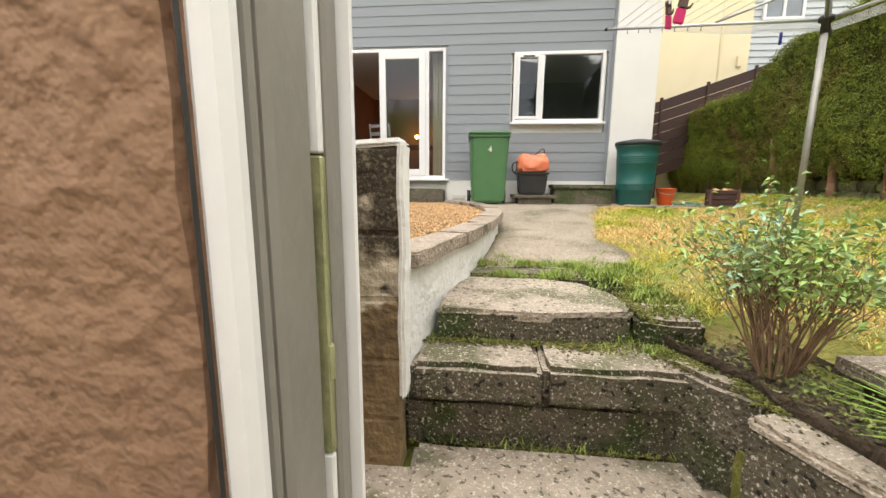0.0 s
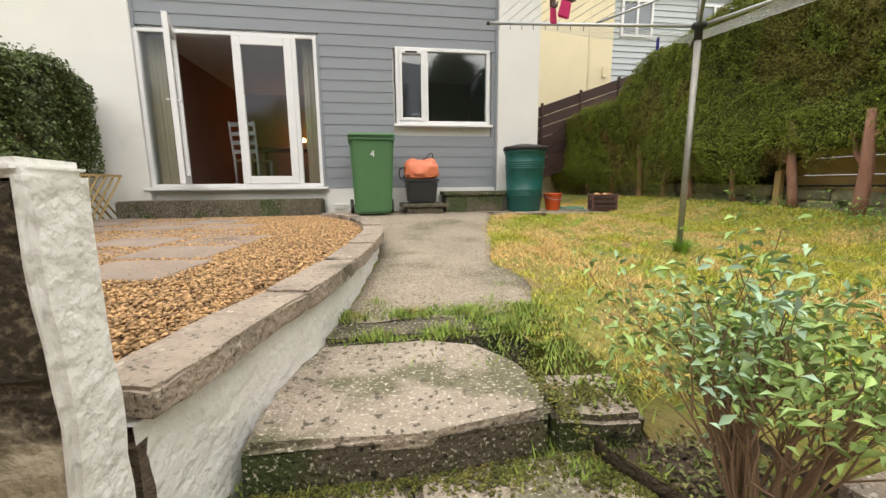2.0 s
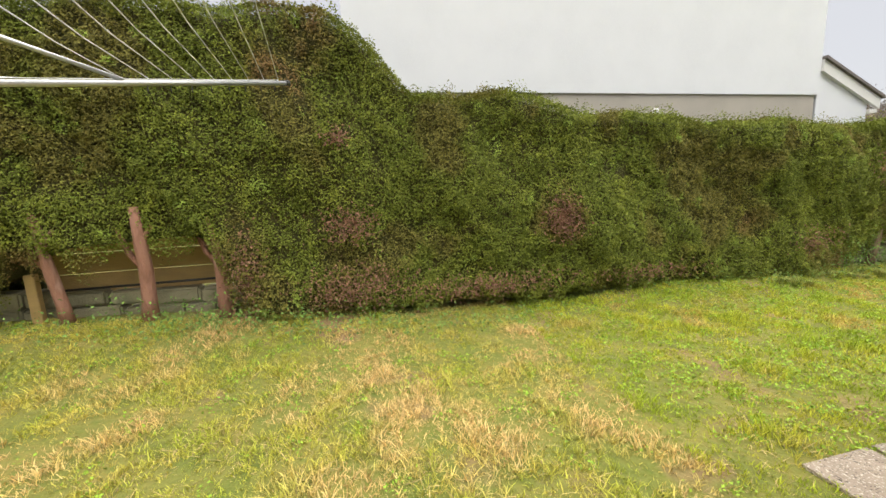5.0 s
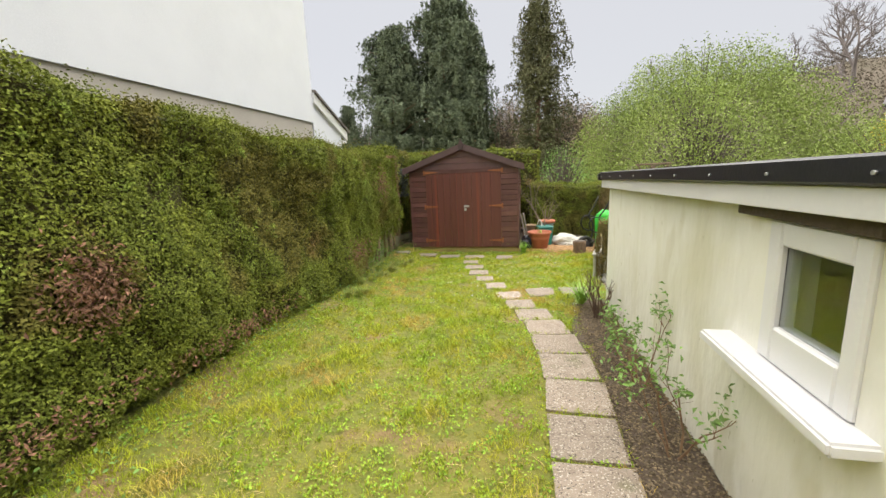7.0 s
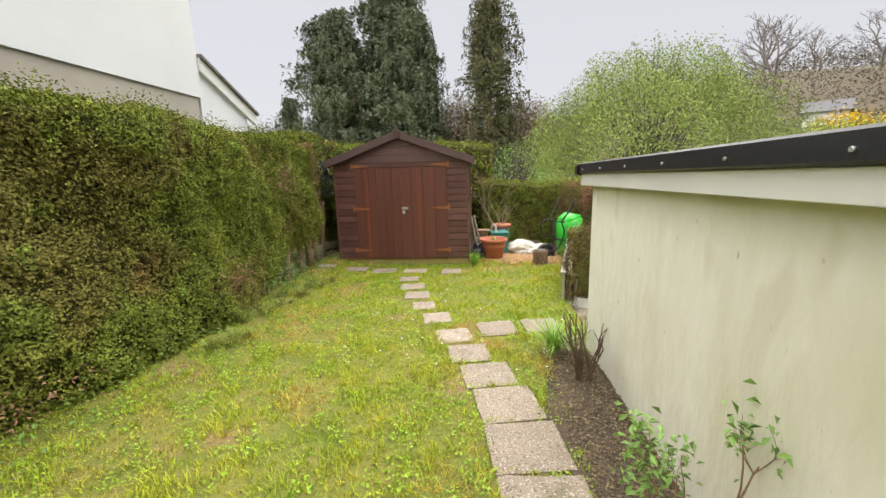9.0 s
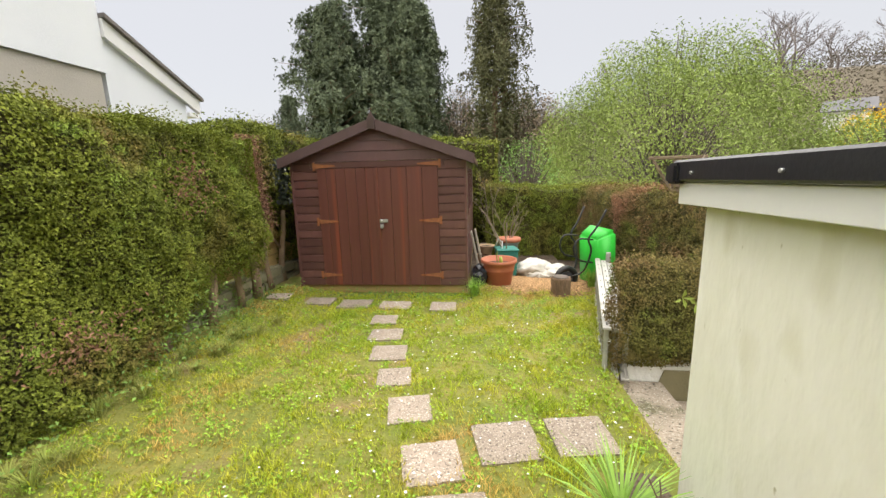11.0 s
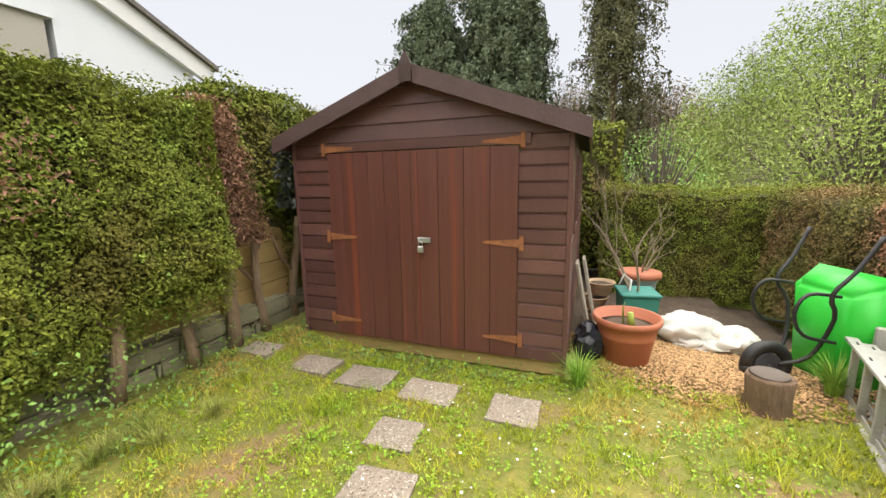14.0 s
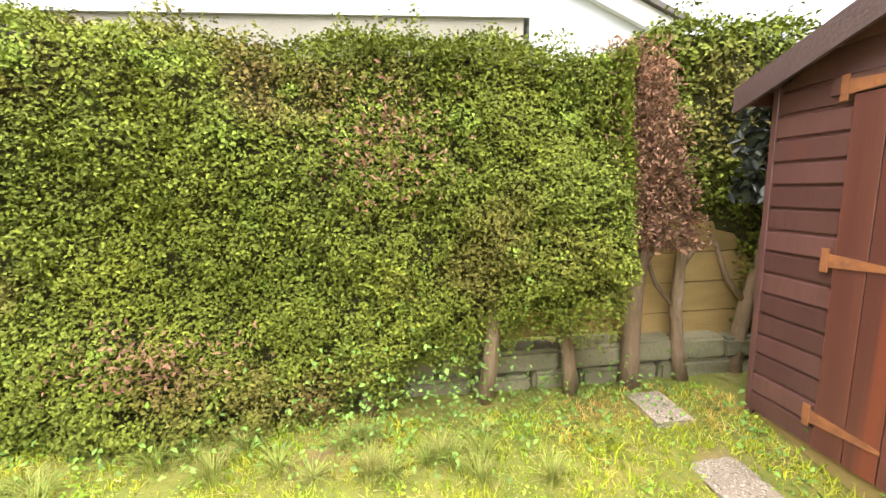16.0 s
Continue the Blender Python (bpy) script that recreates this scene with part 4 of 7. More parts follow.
# distances run from y = 11 down
ztA = lerp_tab([(0, 1.98), (1.5, 2.08), (3.3, 2.15), (3.7, 2.45), (4.0, 2.66), (5.0, 2.68), (6.1, 2.80), (7.2, 2.87), (8.9, 2.84), (9.4, 2.52), (9.7, 2.17), (10.9, 2.15), (11.2, 2.03), (12.5, 1.92), (14.8, 1.84), (16.5, 1.80)])
zbA = lerp_tab([(0, 0.42), (1.5, 0.55), (3, 0.62), (4, 0.60), (5.2, 0.72), (6.2, 0.66), (6.5, 0.92), (7.8, 0.98), (7.95, 0.65), (8.1, 0.2), (9.5, 0.14), (12, 0.08), (13.5, 0.02), (15.0, 0.04), (15.5, 0.20), (15.9, 0.42), (16.6, 0.55)])
hedge("boundary_hedge", "long tall clipped green hedge with brown dead patches above the lawn", (5.72, 11.0), (5.82, -5.65), 0.75, zbA, ztA, 16000, 0.020, 3, lump=0.085, hang=0.26)
# added row of leaves, coloured dark for the shaded inside behind the trunks
hedge("ivy_undergrowth", "dark leafy backdrop added behind the hedge trunks for the shaded inside", (6.32, 11.0), (6.32, 4.75), 0.3, lambda s: 0.15, lambda s: 1.5, 1500, 0.045, 25, mat("dark_backdrop_leaf", (0.05, 0.075, 0.02), (0.08, 0.07, 0.03), 3, 0.6, 0, fine=20, island=0.5), lump=0.12, ends=(False, False))
hedge("ivy_hedge", "leafy green hedge beside and behind the brown shed", (6.15, -6.0), (6.25, -10.2), 0.7, lambda s: 0.85 if s < 0.6 else 0.1, lambda s: 2.0 + 0.05 * math.sin(s * 2), 4200, 0.034, 5, lump=0.08, ends=(True, False))
hedge("rear_hedge", "hedge seen behind the shed roof", (6.6, -9.75), (3.1, -9.75), 0.8, lambda s: -0.1, lambda s: 2.05 + 0.05 * math.sin(s * 3), 1500, 0.05, 7, ends=(False, True))
M_LEAFB = mat("box_leaf", (0.15, 0.17, 0.035), (0.25, 0.15, 0.08), 1.8, 0.8, 0, (0.34, 0.18, 0.11), 10, island=0.45, c3at=0.55, spec=0.2, speck=((3.0, 0.60, (0.20, 0.23, 0.05)),))
hedge("low_hedge", "low clipped hedge along the bottom of the garden", (3.3, -9.05), (-4.5, -8.9), 0.7, lambda s: -0.34, lambda s: 1.12 - 0.02 * s, 8500, 0.021, 9, ends=(True, False))
hedge("side_hedge", "brownish clipped hedge behind the ladder", (1.72, -8.8), (1.25, -4.75), 0.9, lambda s: -0.34, lambda s: 1.06 + 0.02 * s, 10000, 0.020, 11, M_LEAFB, ends=(False, True), lump=0.05)
hedge("box_hedge", "small square clipped hedge turning brown on a white wall", (2.43, -4.34), (-1.4, -4.34), 0.26, lambda s: -0.06, lambda s: 0.70, 19000, 0.016, 13, M_LEAFB, ends=(True, False), lump=0.02)
hedge("neighbour_hedge", "dark green privet hedge rising above the lattice", (-2.05, 2.2), (-2.15, 6.35), 0.8, lambda s: 0.72, lambda s: 2.05 - 0.04 * s + 0.05 * math.sin(s * 4), 4200, 0.038, 15, mat("privet_leaf", (0.12, 0.17, 0.04), (0.08, 0.11, 0.03), 3, 0.4, 0, fine=20, island=0.5), lump=0.1, side=1, ends=(False, True))

# dead patches of the long hedge, as brown sprays
M_DEAD = mat("dead_leaf", (0.34, 0.19, 0.12), (0.24, 0.125, 0.08), 6, 0.9, 0, fine=20, island=0.4)
rngd = np.random.default_rng(21)
pts_ = []
for y, z, ry, rz, k in ((1.95, 1.0, 0.2, 0.15, 500), (2.0, 1.76, 0.1, 0.08, 160), (-0.15, 0.95, 0.18, 0.18, 900), (1.95, 0.42, 0.4, 0.18, 900), (0.7, 0.33, 0.7, 0.10, 800), (-1.2, 0.3, 0.6, 0.08, 300), (-4.5, 1.35, 0.25, 0.2, 260), (2.85, 0.62, 0.12, 0.3, 500), (-3.5, 0.5, 0.3, 0.12, 220)):
    pts_.append(np.stack([5.70 + rngd.normal(0, 0.02, k) - 0.03, y + rngd.normal(0, ry * 0.6, k), z + rngd.normal(0, rz * 0.6, k)], 1))
pts_.append(np.stack([5.93 + rngd.normal(0, 0.04, 2600), -5.72 + rngd.normal(0, 0.08, 2600), rngd.uniform(0.85, 1.85, 2600)], 1))
zz_ = rngd.uniform(0.8, 1.8, 7000)
pts_.append(np.stack([6.02 + rngd.normal(0, 0.05, 7000), -5.60 - rngd.uniform(0, 1, 7000) * (0.62 - 0.3 * (zz_ - 0.8)), zz_], 1))
cc = np.concatenate(pts_)
v, f = cards(cc, np.tile([[-1.0, 0, 0.2]], (len(cc), 1)), 0.03, rngd, 0.8, 0.4)
leafmesh("dead_foliage", v, f, M_DEAD, None, "brown dead foliage in the hedge face", "stuff")

# trunks and branches under the hedge
def trunk(x, y, z0, z1, r, lean=(0, 0), seed=0, label="short reddish-brown hedge trunk with flaking bark", m=None, name="hedge_trunk"):
    bm = bmesh.new()
    pts = [(x + lean[0] * t + 0.02 * math.sin(t * 5 + seed), y + lean[1] * t + 0.02 * math.cos(t * 4 + seed), z0 + (z1 - z0) * t) for t in (0, 0.2, 0.45, 0.7, 1)]
    tube(bm, pts, [r * 1.35, r * 1.05, r, r * 0.9, r * 0.75], 9)
    tube(bm, [pts[2], (pts[2][0] + 0.03, pts[2][1] + 0.12, pts[2][2] + 0.16), (pts[2][0] + 0.05, pts[2][1] + 0.2, pts[2][2] + 0.4)], [r * 0.5, r * 0.4, r * 0.3], 6)
    tube(bm, [pts[3], (pts[3][0], pts[3][1] - 0.1, pts[3][2] + 0.14)], [r * 0.5, r * 0.3], 6)
    return tagged(part(name, wobble(bm, 0.006, seed, 20), m or M_BARK), label, "tree trunk", "trunks under the hedge")


M_BARK3 = mat("pinkish_bark", (0.36, 0.25, 0.17), (0.24, 0.17, 0.11), 12, 1, 1, (0.42, 0.33, 0.25), 50, stretch=(1, 1, 0.35), dist=0.015)
M_BARK2 = mat("red_bark", (0.42, 0.22, 0.16), (0.30, 0.15, 0.10), 12, 1, 1, (0.5, 0.32, 0.25), 50, stretch=(1, 1, 0.35), dist=0.015)
for k, (y, r) in enumerate(((3.10, 0.06), (3.74, 0.055), (4.38, 0.045), (5.15, 0.03), (5.85, 0.05), (6.4, 0.03), (7.0, 0.05), (7.9, 0.05), (8.8, 0.05))):
    trunk(5.92, y, g(5.9, y) - 0.02, 1.25, r, (-0.05, 0.04 * (-1) ** k), k, m=M_BARK2)
for k, (x, y, r) in enumerate(((5.98, -4.35, 0.045), (6.02, -4.95, 0.04), (6.05, -5.45, 0.035), (6.1, -5.83, 0.05), (6.12, -6.2, 0.035), (6.15, -6.6, 0.04))):
    trunk(x, y, g(x, y) - 0.02, 0.95, r, (0.0, -0.03 + 0.08 * (-1) ** k), k + 20, m=M_BARK3)
# low stone wall and fence behind the trunks
M_STONE = mat("pale_stone", (0.34, 0.32, 0.21), (0.24, 0.22, 0.14), 6, 0.95, 0.8, (0.2, 0.21, 0.12), 50, rnd=0.2)
M_OCHRE = mat("ochre_boards", (0.50, 0.35, 0.14), (0.40, 0.28, 0.12), 5, 0.85, 0.4, fine=40, stretch=(1, 1, 4), rnd=0.15)
sw = new("stone_wall")
tagged(sw, "low pale stone wall under the hedge", kind="structure")
rs = random.Random(8)
for ya, yb in ((2.7, 11.0), (-9.5, -3.9)):
    for c in range(2):
        y = ya
        while y < yb:
            w = rs.uniform(0.25, 0.5)
            zb_ = g(6.2, y) - 0.05
            bm = boxes((6.12, 6.30, y, min(y + w - 0.012, yb), zb_ + c * 0.15, zb_ + (c + 1) * 0.15 - 0.01 + rs.uniform(-0.01, 0.01), 0.02))
            part("stone", wobble(bm, 0.008, y), M_STONE, sw)
            y += w
fe = new("boundary_fence")
tagged(fe, "ochre timber boundary fence behind the hedge", kind="structure")
for ya, yb in ((2.9, 4.7), (-9.5, -4.1)):
    y = ya
    while y < yb:
        for r in range(4):
            z0 = g(6.2, y) + 0.27 + r * 0.19
            part("fence_board", boxes((6.24, 6.262, y, y + 1.78, z0, z0 + 0.184, 0.004)), M_OCHRE, fe)
        part("fence_post", boxes((6.18, 6.24, y - 0.04, y + 0.04, g(6.2, y), g(6.2, y) + 1.15, 0.006)), M_OCHRE, fe)
        y += 1.8
for y in (4.62,):
    part("stake", boxes((5.98, 6.04, y - 0.04, y + 0.04, 0.15, 0.72, 0.006)), M_OCHRE, None, "short ochre wooden stake among the trunks", category="stake")
bm = bmesh.new()
tube(bm, [(6.1, 2.8, 0.545), (6.1, 4.5, 0.54)], 0.012, 6)
part("wire_rail", bm, M_BLACK, None, "thin dark rail along the foot of the fence", category="rail")

# lattice by the left hedge
lt = thing("lattice_fence", -2.02, 4.6, 0.12, "ochre diagonal garden lattice below the privet hedge", "fence")
for k in range(-6, 30):
    for s in (1, -1):
        y0 = -2.0 + k * 0.14
        a, b = (y0, 0.0), (y0 + 0.6 * s, 0.6)
        pts = [Vector((0.0 + 0.006 * s, a[0], a[1])), Vector((0.0 + 0.006 * s, b[0], b[1]))]
        if min(a[0], b[0]) < -2.0 or max(a[0], b[0]) > 1.85:
            continue
        bm = bmesh.new()
        tube(bm, pts, 0.012, 4)
        part("lath", bm, M_OCHRE, lt)
part("rail", boxes((-0.012, 0.012, -2.0, 1.85, 0.6, 0.63), (-0.012, 0.012, -2.0, 1.85, 0.0, 0.025)), M_OCHRE, lt)

# ---- neighbouring houses ----
# white render, with the blue of the sky light put into its colour
M_SKYLITW = mat("skylit_white_render", (0.78, 0.81, 0.86), (0.72, 0.75, 0.80), 2, 0.9, 0.4, fine=90, dist=0.004)
nb = new("neighbour_house")
tagged(nb, "tall white rendered neighbouring house above the hedge", "house", kind="structure")
part("upper_wall", boxes((7.37, 13, -5.67, 1.9, 2.53, 9)), M_SKYLITW, nb)
M_GREYR = mat("grey_beige_render", (0.48, 0.45, 0.40), (0.40, 0.375, 0.33), 2, 0.9, 0.3, fine=60)
part("lower_wall", boxes((7.40, 13, -5.62, 1.87, -0.2, 2.528)), M_GREYR, nb)
# gabled wing with barge board
bm = bmesh.new()
prism(bm, [(7.40, -6.8), (7.40, -5.672), (13, -5.672), (13, -6.8)], 1.9, lambda x, y: 2.40 + (y + 7.0) * 0.45)
part("wing_wall", bm, M_SKYLITW, nb)
bm = bmesh.new()
x0, x1 = 7.34, 7.398
prism(bm, [(x0, -7.0), (x0, -5.68), (x1, -5.68), (x1, -7.0)], lambda x, y: 2.30 + (y + 7.0) * 0.45, lambda x, y: 2.48 + (y + 7.0) * 0.45)
part("barge_board", bm, M_UPVC, nb)
bm = bmesh.new()
prism(bm, [(7.30, -7.04), (7.30, -5.68), (13, -5.68), (13, -7.04)], lambda x, y: 2.485 + (y + 7.0) * 0.45, lambda x, y: 2.53 + (y + 7.0) * 0.45)
part("wing_roof", bm, mat("roof_tiles", (0.18, 0.16, 0.15), None, 8, 0.8, 0.6), nb)
part("soffit", boxes((7.36, 13, -6.98, -6.802, 2.24, 2.295)), M_UPVC, nb)
part("recess_wall", boxes((7.6, 13, -6.7, -5.7, -0.2, 1.9)), M_GREYR, nb)
bm = bmesh.new()
lathe(bm, [(0.0, 0), (0.05, 0.02), (0.06, 0.08), (0.03, 0.12), (0, 0.13)], 12)
lampn = part("floodlight", bm, M_UPVC, None, "small white lamp on the neighbour's lower wall", category="lamp")
lampn.matrix_basis = pose(7.36, -2.6, 2.28, 0, 90, 0)

ch = new("cream_house")
tagged(ch, "cream rendered house with a pale clad wing behind the fence", "house", kind="structure")
part("wall", boxes((4.9, 6.68, 10.5, 16, -0.2, 9), (6.682, 7.42, 10.6, 16, -0.2, 9)), M_CREAM, ch)
part("clad_wall", boxes((7.43, 12.2, 10.72, 16, -0.2, 5.45)), M_CLADL, ch)
for k in range(60):
    bm = bmesh.new()
    vs = box(bm, 7.42, 12.2, 10.68, 10.72, 1.6 + k * 0.15, 1.6 + k * 0.15 + 0.154)
    for v in vs:
        if v.co.z > 1.6 + k * 0.15 + 0.1 and v.co.y < 10.7:
            v.co.y = 10.705
    part("board", bm, M_CLADL, ch)
part("gutter", boxes((7.4, 12.4, 10.55, 10.66, 5.46, 5.55, 0.01)), M_UPVC, ch)
part("roof", boxes((7.35, 12.45, 10.6, 16, 5.56, 5.62)), mat("grey_roof", (0.25, 0.24, 0.22), None, 8, 0.9, 0.4), ch)
for wx, wz in ((7.65, 4.35), (9.9, 4.35), (8.0, 2.3)):
    part("window_frame", boxes((wx, wx + 0.9, 10.63, 10.68, wz, wz + 0.06), (wx, wx + 0.9, 10.63, 10.68, wz + 0.84, wz + 0.9), (wx, wx + 0.06, 10.63, 10.68, wz + 0.06, wz + 0.84), (wx + 0.84, wx + 0.9, 10.63, 10.68, wz + 0.06, wz + 0.84), (wx + 0.42, wx + 0.48, 10.63, 10.68, wz + 0.06, wz + 0.84)), M_UPVC, ch)
    part("pane", boxes((wx + 0.06, wx + 0.84, 10.66, 10.675, wz + 0.06, wz + 0.84)), mat("far_pane", (0.2, 0.23, 0.26), None, 3, 0.1, 0), ch)
bm = bmesh.new()
tube(bm, [(6.72, 10.56, 9), (6.72, 10.56, 0)], 0.04, 10)
part("downpipe", bm, M_CREAM, ch)
part("meter_box", boxes((7.15, 7.27, 10.55, 10.6, 3.3, 3.55, 0.01)), M_CREAM, ch)
M_FENCE = mat("dark_brown_fence", (0.045, 0.022, 0.018), (0.06, 0.03, 0.024), 5, 0.8, 0.4, rnd=0.2, stretch=(1, 1, 4))
bf = new("brown_fence")
tagged(bf, "dark brown panel fence rising towards the neighbour", kind="structure")
for k in range(5):
    x0 = 4.2 + k * 0.95
    zt_ = 2.05 + (x0 - 4.2) * 0.34
    for r in range(7):
        a, b = x0, x0 + 0.9
        bm = bmesh.new()
        prism(bm, [(a, 9.60), (b, 9.60), (b, 9.62), (a, 9.62)], lambda x, y: zt_ - 0.24 * (r + 1) + (x - a) * 0.34 + 0.01, lambda x, y: zt_ - 0.24 * r + (x - a) * 0.34)
        part("panel_board", bm, M_FENCE, bf)
    part("post", boxes((x0 - 0.05, x0, 9.57, 9.64, 0, zt_ + 0.05, 0.006)), M_FENCE, bf)
lw = new("left_neighbour_wall")
tagged(lw, "white boarded wall of the adjoining house", kind="structure")
part("wall", boxes((-9, -3.365, 6.95, 7.2, -0.2, 6.2)), M_RENDER, lw)
for k in range(20):
    bm = bmesh.new()
    vs = box(bm, -9, -3.365, 6.90, 6.948, 2.75 + k * 0.16, 2.75 + k * 0.16 + 0.164)
    for v in vs:
        if v.co.z > 2.75 + k * 0.16 + 0.1 and v.co.y < 6.92:
            v.co.y = 6.93
    part("board", bm, M_RENDER, lw)
part("window_strip", boxes((-6, -3.6, 6.92, 6.948, 2.2, 2.7)), mat("shade_glass", (0.3, 0.34, 0.35), None, 3, 0.1, 0), lw)

# ---- shed ----
SX0, SX1, SY0, SY1 = 3.60, 5.735, -9.2, -6.29
SE, SR = 1.63, 2.02
M_SHEDD = mat("shed_door_paint", (0.115, 0.040, 0.034), (0.15, 0.056, 0.044), 4, 0.36, 0.4, (0.22, 0.060, 0.037), 20, rnd=0.06, stretch=(5, 1, 0.12), dist=0.003, c3at=0.58)


def siding(x0, x1, z0, h):
    """A board with a coved upper edge, its face to +y."""
    bm = bmesh.new()
    prof = [(-0.018, 0), (-0.001, 0), (0.001, 0.003), (0.001, h * 0.80), (-0.004, h * 0.82), (-0.010, h * 0.85), (-0.013, h * 0.89), (-0.013, h), (-0.018, h)]
    a = [bm.verts.new((x0, y, z0 + z)) for y, z in prof]
    b = [bm.verts.new((x1, y, z0 + z)) for y, z in prof]
    for k in range(len(prof)):
        bm.faces.new((a[k], b[k], b[(k + 1) % len(prof)], a[(k + 1) % len(prof)]))
    bm.faces.new(a[::-1])
    bm.faces.new(b)
    bmesh.ops.recalc_face_normals(bm, faces=bm.faces)
    return bm


def shed():
    s = thing("garden_shed", (SX0 + SX1) / 2, SY1, -0.02, "dark red-brown wooden shed with double doors and an apex roof", "shed")
    W = (SX1 - SX0) / 2
    DW = 0.745
    h0 = 0.0

    def bd(x0, x1, z0, hgt, y=0.0, name="board", side=None, clip=None):
        bm = bmesh.new()
        y0, y1 = (-0.016, 0.0)
        vs = box(bm, x0, x1, y0, y1, z0, z0 + hgt)
        bm.free()
        bm = siding(x0, x1, z0, hgt)
        if clip:
            clip(bm)
        return part(name, bm, M_SHED, s)
    n = 15
    bh = (SE - 0.08) / n
    for i in range(n):
        bd(-W, -DW - 0.002, 0.03 + i * bh, bh + 0.001)
        bd(DW + 0.002, W, 0.03 + i * bh, bh + 0.001)
    # gable boards, cut to the slope
    zg = 0.03 + n * bh
    slope = (SR - SE) / W
    for i in range(4):
        z0 = zg + i * 0.118
        half = (SR - z0) / slope if z0 > SE - 0.05 else W
        half = min(W, half)
        z1 = min(z0 + 0.117, SR)
        half1 = max(0.02, min(W, (SR - z1) / slope))
        bm = bmesh.new()
        q = [(-half, z0), (half, z0), (half1, z1), (-half1, z1)]
        f = [bm.verts.new((a, 0.002 if k < 2 else -0.012, b)) for k, (a, b) in enumerate(q)]
        r = [bm.verts.new((a, -0.02, b)) for a, b in q]
        bm.faces.new(f)
        bm.faces.new(r[::-1])
        for k in range(4):
            bm.faces.new((f[k], r[k], r[(k + 1) % 4], f[(k + 1) % 4]))
        part("gable_board", bm, M_SHED, s)
    part("door_head", boxes((-DW - 0.08, DW + 0.08, 0.0, 0.018, zg - 0.075, zg - 0.005, 0.003)), M_SHED, s)
    part("corner_post", boxes((W - 0.012, W + 0.018, -0.04, 0.006, 0.0, SE, 0.003)), M_SHED, s)
    part("corner_post", boxes((-W - 0.018, -W + 0.012, -0.04, 0.006, 0.0, SE, 0.003)), M_SHED, s)
    # doors: narrow upright boards
    for sgn, nm in ((-1, "left"), (1, "right")):
        d = new("door")
        d.parent = s
        ws = [0.19, 0.185, 0.19, 0.17] if sgn < 0 else [0.13, 0.115, 0.13, 0.12, 0.115, 0.115]
        x = -DW if sgn < 0 else 0.004
        tot = sum(ws)
        for w in ws:
            w = w * (DW - 0.004) / tot
            bm = boxes((x + 0.0015, x + w - 0.0015, -0.004, 0.014, 0.035, zg - 0.08, 0.003))
            part("door_board", bm, M_SHEDD, d)
            x += w
        if sgn > 0:
            part("cover_strip", boxes((-0.022, 0.022, 0.015, 0.028, 0.04, zg - 0.085, 0.003)), M_SHEDD, d)
        for hz in (0.17, 0.855, 1.53):
            bm = bmesh.new()
            xe, xt = sgn * (DW + 0.012), sgn * (DW - 0.24)
            vs = [bm.verts.new((a, y, b)) for y in (0.016, 0.021) for a, b in ((xe, hz - 0.028), (xt, hz - 0.008), (xt, hz + 0.008), (xe, hz + 0.028))]
            bm.faces.new(vs[:4])
            bm.faces.new(vs[4:][::-1])
            for k in range(4):
                bm.faces.new((vs[k], vs[(k + 1) % 4], vs[4 + (k + 1) % 4], vs[4 + k]))
            box(bm, min(xe, xe + sgn * 0.03), max(xe, xe + sgn * 0.03), 0.016, 0.024, hz - 0.05, hz + 0.05, 0.002)
            part("hinge", bm, M_HINGE, d)
    lk = new("lock")
    lk.parent = s
    lk.matrix_basis = pose(-0.045, 0, -0.01)
    part("hasp", boxes((-0.075, 0.03, 0.029, 0.036, 0.845, 0.885, 0.003), (-0.012, 0.02, 0.036, 0.05, 0.85, 0.88, 0.002)), M_ALU, lk)
    bm = boxes((-0.024, 0.022, 0.040, 0.060, 0.775, 0.822, 0.006))
    part("padlock_body", bm, M_ALU, lk)
    bm = bmesh.new()
    tube(bm, [(-0.015, 0.05, 0.82), (-0.015, 0.05, 0.85), (0, 0.05, 0.862), (0.013, 0.05, 0.85), (0.013, 0.05, 0.82)], 0.004, 6)
    part("shackle", bm, M_ALU, lk)
    # side walls, back
    for i in range(n):
        for side in (-1, 1):
            bm = bmesh.new()
            x = -W if side < 0 else W
            bm.free()
            bm = siding(-0.041, 0.0, 0.03 + i * bh, bh)
            for v in bm.verts:
                a_, b_ = v.co.x, v.co.y
                v.co.y = -0.041 if a_ < -0.02 else SY0 - SY1
                v.co.x = x + side * (0.014 + b_)
            bmesh.ops.recalc_face_normals(bm, faces=bm.faces)
            if side < 0 and 8 <= i <= 13:
                bm.free()
                part("side_board", boxes((x - 0.014, x, SY0 - SY1, -2.2, 0.03 + i * bh, 0.03 + (i + 1) * bh)), M_SHED, s)
                bm = boxes((x - 0.014, x, -0.50, -0.041, 0.03 + i * bh, 0.03 + (i + 1) * bh))
            part("side_board", bm, M_SHED, s)
    part("back_wall", boxes((-W, W, SY0 - SY1, SY0 - SY1 + 0.02, 0.0, SE)), M_SHED, s)
    part("base_bearer", boxes((-W - 0.01, W + 0.01, -2.85, -0.03, -0.08, 0.028, 0.006)), M_OCHRE, s)
    for k in range(3):
        y1 = -0.52 - k * 0.56
        wn_ = new("side_window")
        wn_.parent = s
